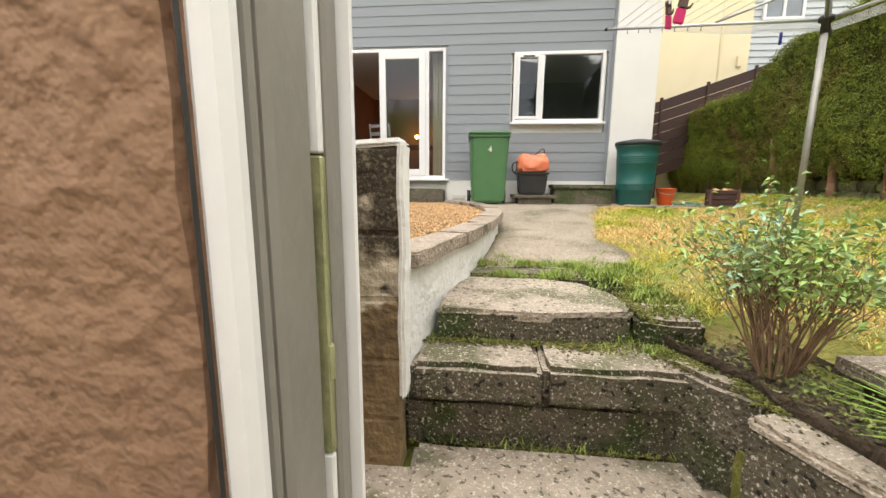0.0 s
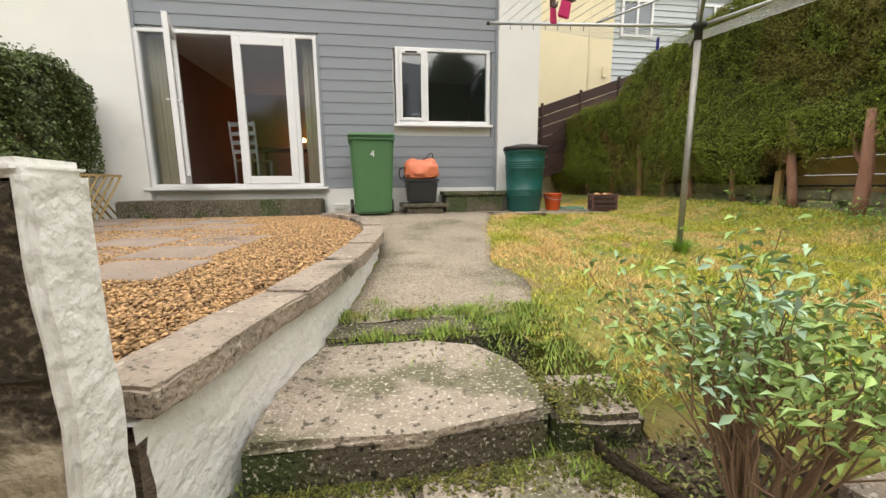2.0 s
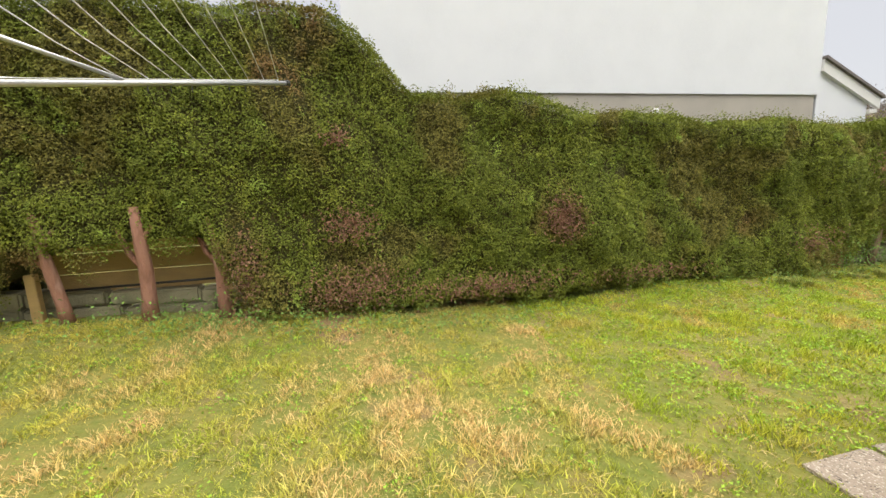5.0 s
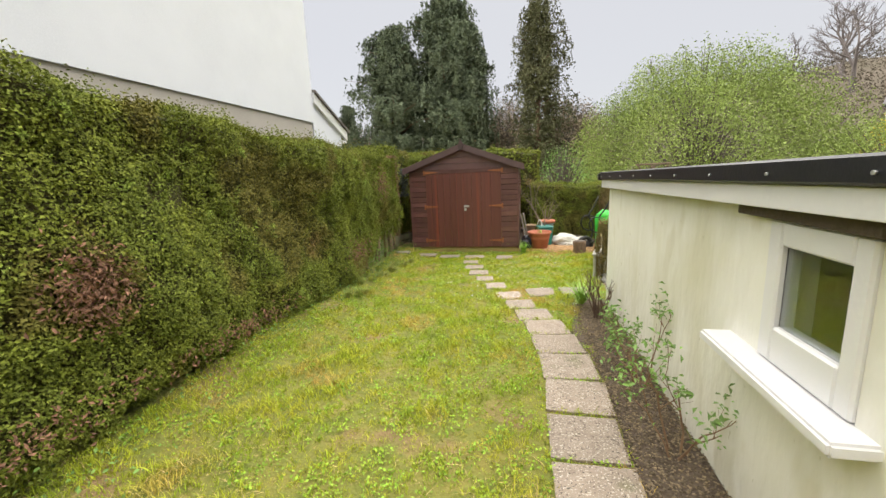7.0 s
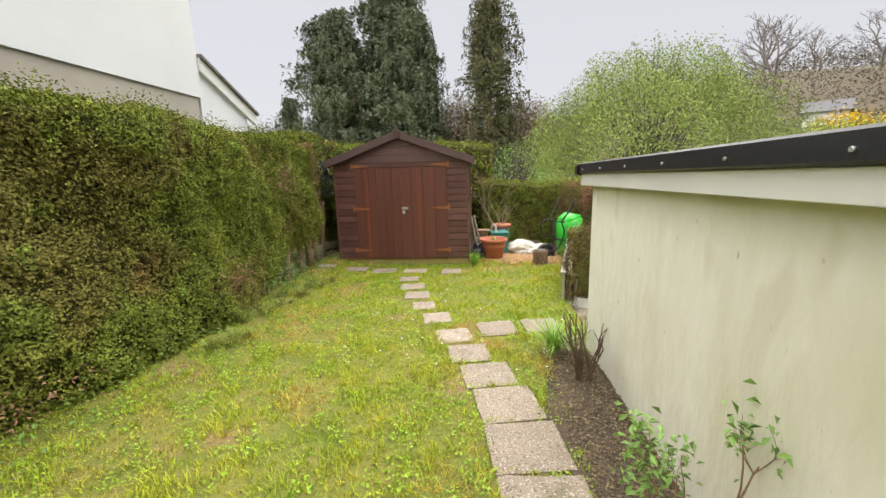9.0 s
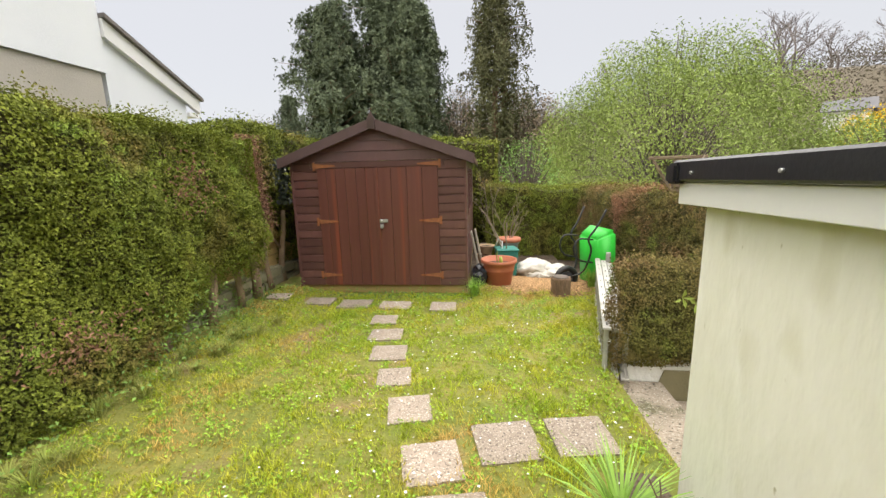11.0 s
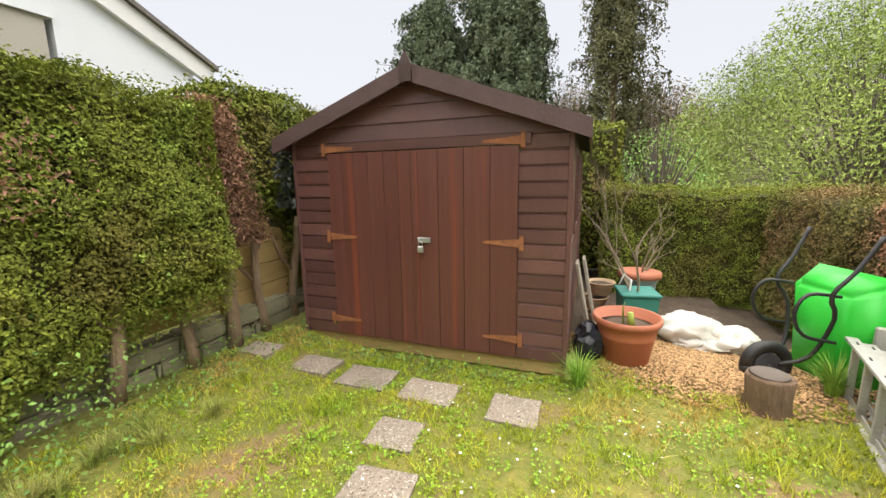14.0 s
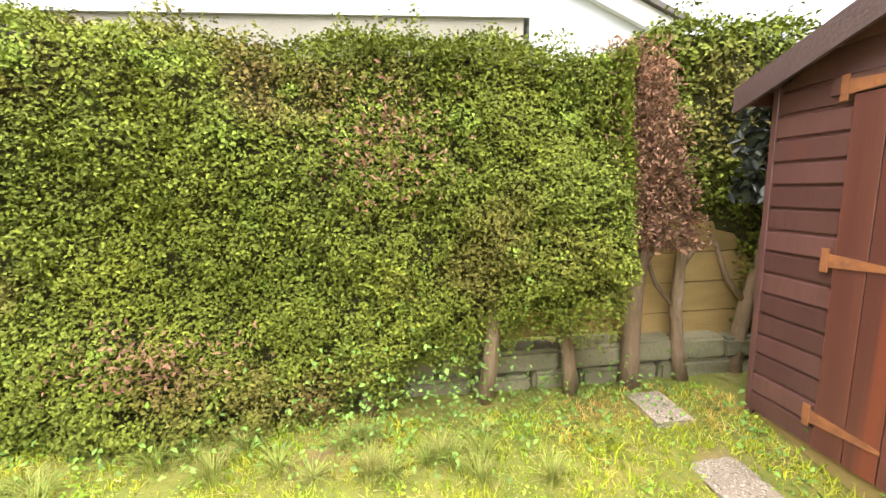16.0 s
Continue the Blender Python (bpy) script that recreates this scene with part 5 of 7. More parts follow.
        part("window_frame", boxes((-W - 0.025, -W, y1 - 0.55, y1 - 0.51, 0.86, 1.50, 0.003), (-W - 0.025, -W, y1 - 0.04, y1, 0.86, 1.50, 0.003), (-W - 0.025, -W, y1 - 0.51, y1 - 0.04, 0.86, 0.90, 0.003), (-W - 0.025, -W, y1 - 0.51, y1 - 0.04, 1.46, 1.50, 0.003)), M_SHED, wn_)
        p = part("pane", boxes((-W - 0.012, -W - 0.006, y1 - 0.51, y1 - 0.04, 0.90, 1.46)), M_GLASS, wn_)
    # roof
    M_FELT = mat("green_roof_felt", (0.06, 0.065, 0.045), (0.05, 0.07, 0.03), 4, 0.95, 0.6, (0.09, 0.11, 0.03))
    ov = 0.11
    for side in (-1, 1):
        bm = bmesh.new()
        a = (0, SR + 0.012)
        b = (side * (W + ov), SE - ov * slope + 0.012)
        vs = [bm.verts.new((x, y, z + dz)) for y in (0.09, SY0 - SY1 - 0.1) for x, z, dz in ((a[0], a[1], 0), (b[0], b[1], 0), (b[0], b[1], 0.022), (a[0], a[1], 0.022))]
        bm.faces.new(vs[:4])
        bm.faces.new(vs[4:][::-1])
        for k in range(4):
            bm.faces.new((vs[k], vs[4 + k], vs[4 + (k + 1) % 4], vs[(k + 1) % 4]))
        part("roof_panel", bm, M_FELT, s)
        bm = bmesh.new()
        q = [(0, SR - 0.075), (side * (W + ov + 0.01), SE - ov * slope - 0.08), (side * (W + ov + 0.01), SE - ov * slope + 0.035), (0, SR + 0.04)]
        f = [bm.verts.new((x, 0.092, z)) for x, z in q]
        r = [bm.verts.new((x, 0.112, z)) for x, z in q]
        bm.faces.new(f)
        bm.faces.new(r[::-1])
        for k in range(4):
            bm.faces.new((f[k], r[k], r[(k + 1) % 4], f[(k + 1) % 4]))
        part("barge_board", bm, mat("barge_paint", (0.11, 0.065, 0.065), None, 8, 0.6, 0.3), s)
        part("eave_board", boxes((min(side * (W + ov - 0.01), side * (W + ov + 0.008)), max(side * (W + ov - 0.01), side * (W + ov + 0.008)), SY0 - SY1 - 0.1, 0.09, SE - ov * slope - 0.05, SE - ov * slope + 0.01)), M_SHED, s)
    bm = bmesh.new()
    prism(bm, [(-0.045, 0.113), (0.045, 0.113), (0.045, 0.130), (-0.045, 0.130)], SR - 0.085, SR + 0.03)
    t = bm.verts.new((0, 0.121, SR + 0.12))
    tops = [v for v in bm.verts if abs(v.co.z - SR - 0.03) < 0.001]
    for f in [f for f in bm.faces if all(v in tops for v in f.verts)]:
        bm.faces.remove(f)
    tops.sort(key=lambda v: math.atan2(v.co.y - 0.121, v.co.x))
    for k in range(4):
        bm.faces.new((tops[k], tops[(k + 1) % 4], t))
    part("finial", bm, mat("barge_paint_dark", (0.07, 0.04, 0.035), None, 8, 0.6, 0.3), s)
    return s


shed()

# ---- rotary airer ----
def airer():
    X, Y = 3.553, 3.215
    zb_ = g(X, Y)
    a = thing("rotary_airer", X, Y, zb_, "grey metal rotary clothes airer with white lines standing in the lawn", "clothes airer")
    hz, tz = 1.655 - zb_, 1.93 - zb_
    bm = bmesh.new()
    tube(bm, [(0, 0, -0.05), (0, 0, hz - 0.04)], 0.0215, 14)
    part("pole", bm, mat("galvanised_pole", (0.36, 0.35, 0.32), (0.28, 0.27, 0.24), 14, 0.45, 0.15, metal=0.5), a)
    bm = bmesh.new()
    tube(bm, [(0, 0, hz - 0.03), (0, 0, tz + 0.02)], 0.018, 12)
    part("inner_pole", bm, M_ALU, a)
    bm = bmesh.new()
    lathe(bm, [(0.026, hz - 0.09), (0.027, hz - 0.02), (0.045, hz - 0.01), (0.047, hz + 0.02), (0.03, hz + 0.03)], 12)
    part("hub", bm, M_BLACK, a)
    bm = bmesh.new()
    lathe(bm, [(0.024, tz - 0.03), (0.034, tz - 0.01), (0.03, tz + 0.02), (0.012, tz + 0.035)], 12)
    part("top_hub", bm, M_BLACK, a)
    base = math.atan2(2.03 - Y, 5.05 - X)
    L, rise = 1.56, 0.32
    tips = []
    for k in range(4):
        c, s_ = math.cos(base + k * math.pi / 2), math.sin(base + k * math.pi / 2)
        tip = Vector((c * L, s_ * L, hz + rise))
        root = Vector((c * 0.04, s_ * 0.04, hz + 0.01))
        tips.append((root, tip))
        bm = bmesh.new()
        tube(bm, [root, tip], 0.0125, 8)
        ar = part("arm", bm, M_ALU, a)
        bm = bmesh.new()
        tube(bm, [tip, tip + (tip - root).normalized() * 0.025], 0.017, 8)
        part("end_cap", bm, M_BLACK, ar)
        m_ = root.lerp(tip, 0.42)
        bm = bmesh.new()
        tube(bm, [(c * 0.02, s_ * 0.02, tz), m_ + Vector((0, 0, 0.012))], 0.009, 6)
        part("strut", bm, M_ALU, a)
    M_LINE = mat("white_line", (0.75, 0.76, 0.78), None, 5, 0.5, 0)
    for r in range(9):
        t = 0.42 + r * 0.068
        bm = bmesh.new()
        for k in range(4):
            p, q = tips[k][0].lerp(tips[k][1], t), tips[(k + 1) % 4][0].lerp(tips[(k + 1) % 4][1], t)
            mid = (p + q) / 2 - Vector((0, 0, 0.015 + 0.004 * r))
            tube(bm, [p + Vector((0, 0, 0.016)), mid + Vector((0, 0, 0.016)), q + Vector((0, 0, 0.016))], 0.0022, 5)
        part("washing_line", bm, M_LINE, a)
    bmh = bmesh.new()
    for k in range(4):
        for r in range(8):
            p = tips[k][0].lerp(tips[k][1], 0.48 + r * 0.066)
            tube(bmh, [p - Vector((0, 0, 0.012)), p - Vector((0.004, 0, 0.035)), p - Vector((-0.004, 0, 0.045))], 0.003, 4)
    part("line_hooks", bmh, M_BLACK, a, kind="stuff")
    return a, tips, (X, Y, zb_)


air, tips, org = airer()
M_PINK = mat("pink_glove_cloth", (0.62, 0.03, 0.16), (0.52, 0.03, 0.13), 20, 0.9, 0.3)
M_GBR = mat("brown_glove_rubber", (0.12, 0.07, 0.055), (0.09, 0.05, 0.04), 20, 0.7, 0.3)
M_BLUE = mat("blue_plastic", (0.02, 0.03, 0.25), None, 20, 0.4, 0)


def glove(x, y, z, turn, tilt, s=1.0):
    gl = thing("garden_glove", x, y, z, "pink and brown garden glove pegged upside down on the line", "glove", "gloves on the line")
    gl.matrix_world = pose(x, y, z, 0, tilt, turn) @ Matrix.Scale(s, 4)
    bm = bmesh.new()
    box(bm, -0.05, 0.05, -0.012, 0.012, -0.24, -0.09, 0.01)
    for v in bm.verts:
        v.co.x *= 1.0 - (v.co.z + 0.09) * 1.2
    part("cuff", wobble(bm, 0.004, x, 20), M_PINK, gl)
    bm = bmesh.new()
    box(bm, -0.05, 0.048, -0.014, 0.014, -0.095, 0.0, 0.012)
    for k, fx in enumerate((-0.038, -0.013, 0.012, 0.036)):
        tube(bm, [(fx, 0, -0.01), (fx * 1.1, 0.004, 0.035), (fx * 1.25, 0.0, 0.065 - abs(k - 1.5) * 0.012)], [0.012, 0.012, 0.008], 6)
    tube(bm, [(0.045, 0, -0.08), (0.078, 0, -0.06), (0.095, 0.0, -0.02)], [0.014, 0.013, 0.009], 6)
    part("palm", wobble(bm, 0.003, x, 20), M_GBR, gl)
    part("peg", boxes((-0.006, 0.006, -0.02, 0.02, 0.02, 0.09, 0.002)), M_UPVC, gl)
    return gl


glove(2.52, 3.32, 1.82, 35, -8, 0.66)
glove(2.59, 3.23, 1.83, 5, 12, 0.72)
bm = boxes((-0.008, 0.008, -0.008, 0.008, -0.09, 0.0, 0.002))
o = part("clothes_peg", bm, M_BLUE, None, "dark blue plastic clothes peg on the line", category="peg")
o.matrix_basis = pose(3.42, 3.45, 1.66)


# ---- bins and things by the house ----
def wheelie():
    zb_ = g(1.24, 6.2) + 0.025
    b = thing("wheelie_bin", 1.235, 6.10, zb_, "dark green wheeled bin with a white number four", "wheelie bin", turn=4)
    bm = bmesh.new()
    box(bm, -0.235, 0.235, -0.24, 0.24, 0.02, 0.98, 0.03)
    for v in bm.verts:
        t = v.co.z
        v.co.x *= 1 + t * 0.20
        v.co.y *= 1 + t * 0.28
        if v.co.z < 0.15 and v.co.y > 0.15:
            v.co.y -= 0.05
    part("body", bm, M_GREENBIN, b)
    part("rim", boxes((-0.295, 0.295, -0.325, 0.325, 0.955, 0.995, 0.012)), M_GREENBIN, b)
    bm = bmesh.new()
    box(bm, -0.30, 0.30, -0.34, 0.345, 0.997, 1.045, 0.018)
    for v in bm.verts:
        if v.co.z > 1.03:
            v.co.x *= 0.93
            v.co.y *= 0.94
    lid = part("lid", bm, M_GREENBIN, b)
    part("lid_ridge", boxes((-0.22, 0.22, -0.25, 0.2, 1.046, 1.056, 0.004)), M_GREENBIN, lid)
    bm = bmesh.new()
    tube(bm, [(-0.23, 0.37, 1.0), (0.23, 0.37, 1.0)], 0.014, 8)
    part("handle", bm, M_GREENBIN, b)
    for sx in (-1, 1):
        bm = bmesh.new()
        tube(bm, [(sx * 0.255, 0.22, 0.10), (sx * 0.30, 0.22, 0.10)], 0.10, 18)
        part("wheel", bm, M_BLACK, b)
    bm = bmesh.new()
    tube(bm, [(-0.25, 0.22, 0.10), (0.25, 0.22, 0.10)], 0.012, 8)
    part("axle", bm, M_BLACK, b)
    tx = bpy.data.curves.new("number", "FONT")
    tx.body, tx.size, tx.extrude, tx.align_x = "4", 0.12, 0.001, "CENTER"
    no = new("number", tx)
    tx.materials.append(M_UPVC)
    no.parent = b
    no.matrix_basis = pose(0.0, -0.3065, 0.75, 88, 0, 0)


wheelie()


def black_box():
    zb_ = 0.332
    b = thing("recycling_box", 1.92, 6.26, zb_, "black plastic recycling box standing on a low slab", "recycling box", turn=2)
    bm = bmesh.new()
    box(bm, -0.19, 0.19, -0.15, 0.15, 0, 0.31, 0.02)
    for v in bm.verts:
        v.co.x *= 1 + v.co.z * 0.5
        v.co.y *= 1 + v.co.z * 0.5
    part("body", bm, M_BLACK, b)
    part("rim", boxes((-0.235, 0.235, -0.19, 0.19, 0.30, 0.335, 0.01)), M_BLACK, b)
    s = thing("orange_sack", 1.92, 6.25, zb_ + 0.33, "crumpled orange recycling sack with black straps on a black box", "sack")
    bm = bmesh.new()
    bmesh.ops.create_icosphere(bm, subdivisions=4, radius=1)
    for v in bm.verts:
        c = v.co.copy()
        q_ = [math.copysign(abs(k_) ** 0.62, k_) for k_ in c]
        v.co = Vector((q_[0] * (0.235 - 0.03 * c.z), q_[1] * 0.17 * (1 - 0.35 * max(0, c.z)), 0.135 + q_[2] * 0.135))
        if c.z > 0.1:
            v.co.z += c.z * (0.11 * max(0, c.x) ** 1.5 + 0.05 * max(0, -c.x))
        v.co += noise.noise_vector(c * 3.2) * 0.03 + noise.noise_vector(c * 8) * 0.012
        v.co.z = max(v.co.z, 0.006)
    for f in bm.faces:
        f.smooth = True
    bd = part("bag_body", bm, M_BAG, s)
    bm = bmesh.new()
    tube(bm, arc([(0.02, -0.02, 0.27), (0.08, -0.02, 0.31), (0.13, 0.0, 0.36), (0.17, 0.0, 0.355), (0.17, 0.0, 0.28)], 0.02), 0.008, 6)
    part("strap", bm, M_BLACK, s)
    bm = bmesh.new()
    tube(bm, arc([(-0.2, -0.05, 0.17), (-0.29, -0.06, 0.15), (-0.31, -0.06, 0.06), (-0.27, -0.06, 0.0), (-0.24, -0.06, 0.06), (-0.2, -0.05, 0.12)], 0.03), 0.010, 6)
    part("strap", bm, M_BLACK, s)


black_box()


def water_butt():
    zb_ = g(3.45, 6.25) + 0.026
    b = thing("water_butt", 3.43, 6.16, zb_, "dark green ribbed plastic water butt with a black lid", "water butt")
    bm = bmesh.new()
    prof = [(0.0, 0), (0.225, 0), (0.235, 0.02)]
    for k in range(5):
        z = 0.22 + k * 0.02
        prof += [(0.252 + z * 0.02, z), (0.259 + z * 0.02, z + 0.008), (0.252 + z * 0.02, z + 0.016)]
    for k in range(4):
        z = 0.60 + k * 0.03
        prof += [(0.262 + z * 0.02, z), (0.270 + z * 0.02, z + 0.01), (0.262 + z * 0.02, z + 0.02)]
    prof += [(0.287, 0.82), (0.30, 0.83), (0.30, 0.87)]
    lathe(bm, prof, 36)
    part("body", bm, M_BUTT, b)
    bm = bmesh.new()
    lathe(bm, [(0.305, 0.86), (0.315, 0.865), (0.315, 0.905), (0.30, 0.92), (0.10, 0.955), (0.0, 0.955)], 36)
    part("lid", bm, M_BLACK, b)


water_butt()


def bucket():
    b = thing("bucket", 3.90, 6.20, g(3.9, 6.2) + 0.026, "bright orange plastic bucket beside the water butt", "bucket")
    bm = bmesh.new()
    lathe(bm, [(0.0, 0), (0.095, 0), (0.10, 0.01), (0.135, 0.235), (0.143, 0.238), (0.143, 0.25), (0.13, 0.248), (0.095, 0.02), (0, 0.02)], 28)
    part("pail", bm, M_ORANGE, b)
    bm = bmesh.new()
    tube(bm, [(0.14 * math.cos(a), -0.02 - 0.12 * abs(math.sin(a)), 0.22 - 0.06 * abs(math.sin(a))) for a in [math.pi * k / 10 for k in range(11)]], 0.003, 5)
    part("handle", bm, M_ALU, b)


bucket()


def crate():
    c = thing("crate", 4.58, 5.98, g(4.6, 6) + 0.03, "dark brown slatted plastic crate filled with oddments", "crate", turn=-15)
    for k in range(3):
        z = 0.02 + k * 0.075
        part("slat", boxes((-0.17, 0.17, -0.125, -0.11, z, z + 0.055, 0.004), (-0.17, 0.17, 0.11, 0.125, z, z + 0.055, 0.004), (-0.17, -0.155, -0.109, 0.109, z, z + 0.055, 0.004), (0.155, 0.17, -0.109, 0.109, z, z + 0.055, 0.004)), mat("crate_plastic", (0.07, 0.03, 0.025), None, 9, 0.6, 0.1), c)
    for sx in (-0.165, 0.165):
        for sy in (-0.12, 0.12):
            part("corner_post", boxes((sx - 0.014, sx + 0.014, sy - 0.014, sy + 0.014, 0, 0.24, 0.003)), M_SHED, c)
    part("bottom", boxes((-0.155, 0.155, -0.11, 0.11, 0.0, 0.018)), M_SHED, c)
    part("filling", wobble(boxes((-0.15, 0.15, -0.105, 0.105, 0.019, 0.2, 0.02)), 0.01), M_SOIL, c)
    rr = random.Random(5)
    for k in range(6):
        bm = bmesh.new()
        bmesh.ops.create_icosphere(bm, subdivisions=2, radius=0.035)
        bm.transform(Matrix.Diagonal((1.3, 0.8, 0.7, 1)))
        o = part("pebble", wobble(bm, 0.005, k, 20), (M_WHITE, M_HINGE, M_GRAVEL)[k % 3], c)
        o.matrix_basis = pose(rr.uniform(-0.1, 0.1), rr.uniform(-0.07, 0.07), 0.225, 0, 0, rr.uniform(0, 180))


crate()
bm = bmesh.new()
M_HOSE = mat("green_hose", (0.06, 0.32, 0.22), (0.05, 0.26, 0.18), 8, 0.5, 0.05)
hp = []
for k in range(70):
    a = k * 0.2
    r = 0.16 + 0.05 * math.sin(k * 0.31)
    hp.append((4.22 + 1.2 * r * math.cos(a), 6.28 + r * math.sin(a), g(4.2, 6.3) + 0.036 + 0.012 * (k % 25) / 10))
tube(bm, hp, 0.006, 6)
part("garden_hose", bm, M_HOSE, None, "loosely coiled green garden hose on the concrete", category="hose")
rough_block("flat_stone", "thin flat broken stone at the path corner", 3.10, 3.50, 5.50, 5.66, g(3.3, 5.6) + 0.024, g(3.3, 5.6) + 0.052, M_COPE, 0.01, 4, 0.008, turn=-12, kind="")

# ---- by the shed ----
M_TERRA = mat("terracotta_plastic", (0.48, 0.16, 0.085), (0.42, 0.14, 0.075), 4, 0.6, 0.15, (0.40, 0.20, 0.14))
zp = -0.19


def pot(x, y, r, h, m, label, z=zp, tilt=0):
    p = thing("plant_pot", x, y, z, label, "plant pot")
    if tilt:
        p.matrix_world = pose(x, y, z, tilt, 0, 0)
    bm = bmesh.new()
    lathe(bm, [(0, 0), (r * 0.62, 0), (r * 0.66, 0.01), (r * 0.84, h * 0.62), (r * 0.88, h * 0.64), (r * 0.87, h * 0.68), (r * 0.93, h * 0.86), (r, h * 0.88), (r * 1.03, h * 0.92), (r * 1.02, h), (r * 0.94, h * 0.995), (r * 0.88, h * 0.8), (0, h * 0.8)], 36)
    part("pot", bm, m, p)
    bm = bmesh.new()
    lathe(bm, [(0, h * 0.805), (r * 0.86, h * 0.81), (r * 0.5, h * 0.83), (0, h * 0.84)], 20)
    part("compost", wobble(bm, 0.006, r, 20), M_SOIL, p)
    return p


bp = pot(3.18, -6.78, 0.235, 0.40, M_TERRA, "large terracotta plastic plant pot with one green shoot", z=-0.16)
bm = bmesh.new()
tube(bm, [(0.02, 0, 0.33), (0.03, 0, 0.46), (0.02, 0.01, 0.5)], [0.008, 0.006, 0.003], 6)
tube(bm, [(-0.03, 0.02, 0.33), (-0.02, 0.02, 0.43)], [0.03, 0.02], 6)
M_SHOOT = mat("shoot_green", (0.35, 0.45, 0.08), None, 10, 0.6, 0.1)
part("shoot", bm, M_SHOOT, bp)
M_TEAL = mat("teal_plastic", (0.03, 0.24, 0.20), (0.03, 0.2, 0.17), 6, 0.5, 0.1)
pl = thing("square_planter", 3.04, -7.50, -0.2, "teal square planter with a bare shrub growing in it", "planter", turn=8)
bm = bmesh.new()
box(bm, -0.15, 0.15, -0.15, 0.15, 0, 0.42, 0.012)
for v in bm.verts:
    v.co.x *= 0.85 + v.co.z * 0.4
    v.co.y *= 0.85 + v.co.z * 0.4
part("box", bm, M_TEAL, pl)
part("rim", boxes((-0.165, 0.165, -0.165, 0.165, 0.421, 0.45, 0.008)), M_TEAL, pl)
p3 = pot(2.98, -7.95, 0.17, 0.50, mat("grey_pot", (0.30, 0.36, 0.36), None, 6, 0.5, 0.1), "tall grey planter with an orange rim behind the teal one", z=-0.2)
bm = bmesh.new()
lathe(bm, [(0.175, 0.47), (0.20, 0.48), (0.20, 0.53), (0.17, 0.535), (0.0, 0.53)], 24)
part("rim", bm, M_TERRA, p3)
for k, (dx, dz) in enumerate(((0, 0), (0.03, 0.09), (-0.02, 0.17))):
    q = pot(3.36 + dx, -7.75, 0.13, 0.13, mat("old_terracotta", (0.50, 0.32, 0.19), (0.5, 0.40, 0.27), 10, 0.9, 0.4), "weathered terracotta pot stacked on others by the shed", z=-0.19 + 0.0 + dz + k * 0.07)
# plants of bare twigs
def twigs(name, label, x, y, z, h, n, spread, seed, m, r0=0.008, parent=None, depth=3, cat="shrub"):
    rr = random.Random(seed)
    bm = bmesh.new()
    ends_ = []

    def grow(p, d, l, r, k):
        pts = [p]
        q = p
        for _ in range(3):
            d2 = (d + Vector((rr.gauss(0, 0.12), rr.gauss(0, 0.12), rr.gauss(0.04, 0.08)))).normalized()
            q = q + d2 * l / 3
            pts.append(q)
            d = d2
        tube(bm, pts, [r, r * 0.85, r * 0.7, r * 0.55], 5 if r > 0.01 else 4, False)
        ends_.append(q)
        if k > 0:
            for _ in range(rr.choice((2, 2, 3))):
                dd = (d + Vector((rr.gauss(0, 0.45), rr.gauss(0, 0.45), rr.gauss(0.1, 0.3)))).normalized()
                grow(pts[rr.choice((2, 3))], dd, l * rr.uniform(0.5, 0.8), r * 0.55, k - 1)
    for i in range(n):
        a = rr.uniform(0, 6.28)
        t = rr.random() * spread
        grow(Vector((0.04 * math.cos(a), 0.04 * math.sin(a), 0)), Vector((t * math.cos(a), t * math.sin(a), 1)).normalized(), h * rr.uniform(0.4, 0.6), r0, depth - 1)
    if parent:
        o = part("twigs", bm, m, parent, kind="stuff")
        o.matrix_basis = pose(x, y, z)
        return o, ends_
    t_ = thing(name, x, y, z, label, cat)
    part("twigs", bm, m, t_, kind="stuff")
    return t_, ends_


M_PALET = mat("pale_bare_twig", (0.32, 0.26, 0.19), (0.22, 0.17, 0.12), 14, 0.9, 0.4)
twigs("bare_shrub", "", 0, 0, 0.40, 0.95, 4, 0.7, 4, M_PALET, 0.012, pl, 4)
twigs("bare_shrub", "", 0.0, 0.0, 0.50, 0.6, 4, 0.6, 6, M_PALET, 0.011, p3, 3)
bm = bmesh.new()
tube(bm, [(3.12, -7.44, 0.1), (3.1, -7.46, 0.35), (3.16, -7.45, 0.40), (3.2, -7.44, 0.3)], 0.01, 6)
part("white_hook", bm, M_UPVC, None, "bent white plastic pipe hooked over a planter", category="pipe")
# planks leaning on the shed
for k in range(2):
    bm = boxes((-0.012, 0.012, -0.10, 0.10, 0, 0.72, 0.004))
    o = tagged(part("plank", bm, mat("bleached_wood", (0.40, 0.36, 0.30), (0.28, 0.25, 0.2), 6, 0.9, 0.5, stretch=(1, 3, 0.4)), None), "bleached plank leaning against the shed side", "plank", "planks leaning on the shed")
    o.matrix_basis = pose(3.42 - k * 0.05, -7.05 - k * 0.2, -0.13, 0, 11, 0)
bm = bmesh.new()
bmesh.ops.create_icosphere(bm, subdivisions=3, radius=1)
for v in bm.verts:
    v.co = Vector((v.co.x * 0.11, v.co.y * 0.12, 0.15 + v.co.z * 0.17)) + noise.noise_vector(v.co * 3) * 0.03
o = part("black_bag", bm, mat("black_bag_film", (0.012, 0.014, 0.02), (0.03, 0.035, 0.045), 12, 0.25, 0.4), None, "crumpled black plastic bag beside the shed corner", category="bag")
o.matrix_basis = pose(3.44, -6.72, -0.14)
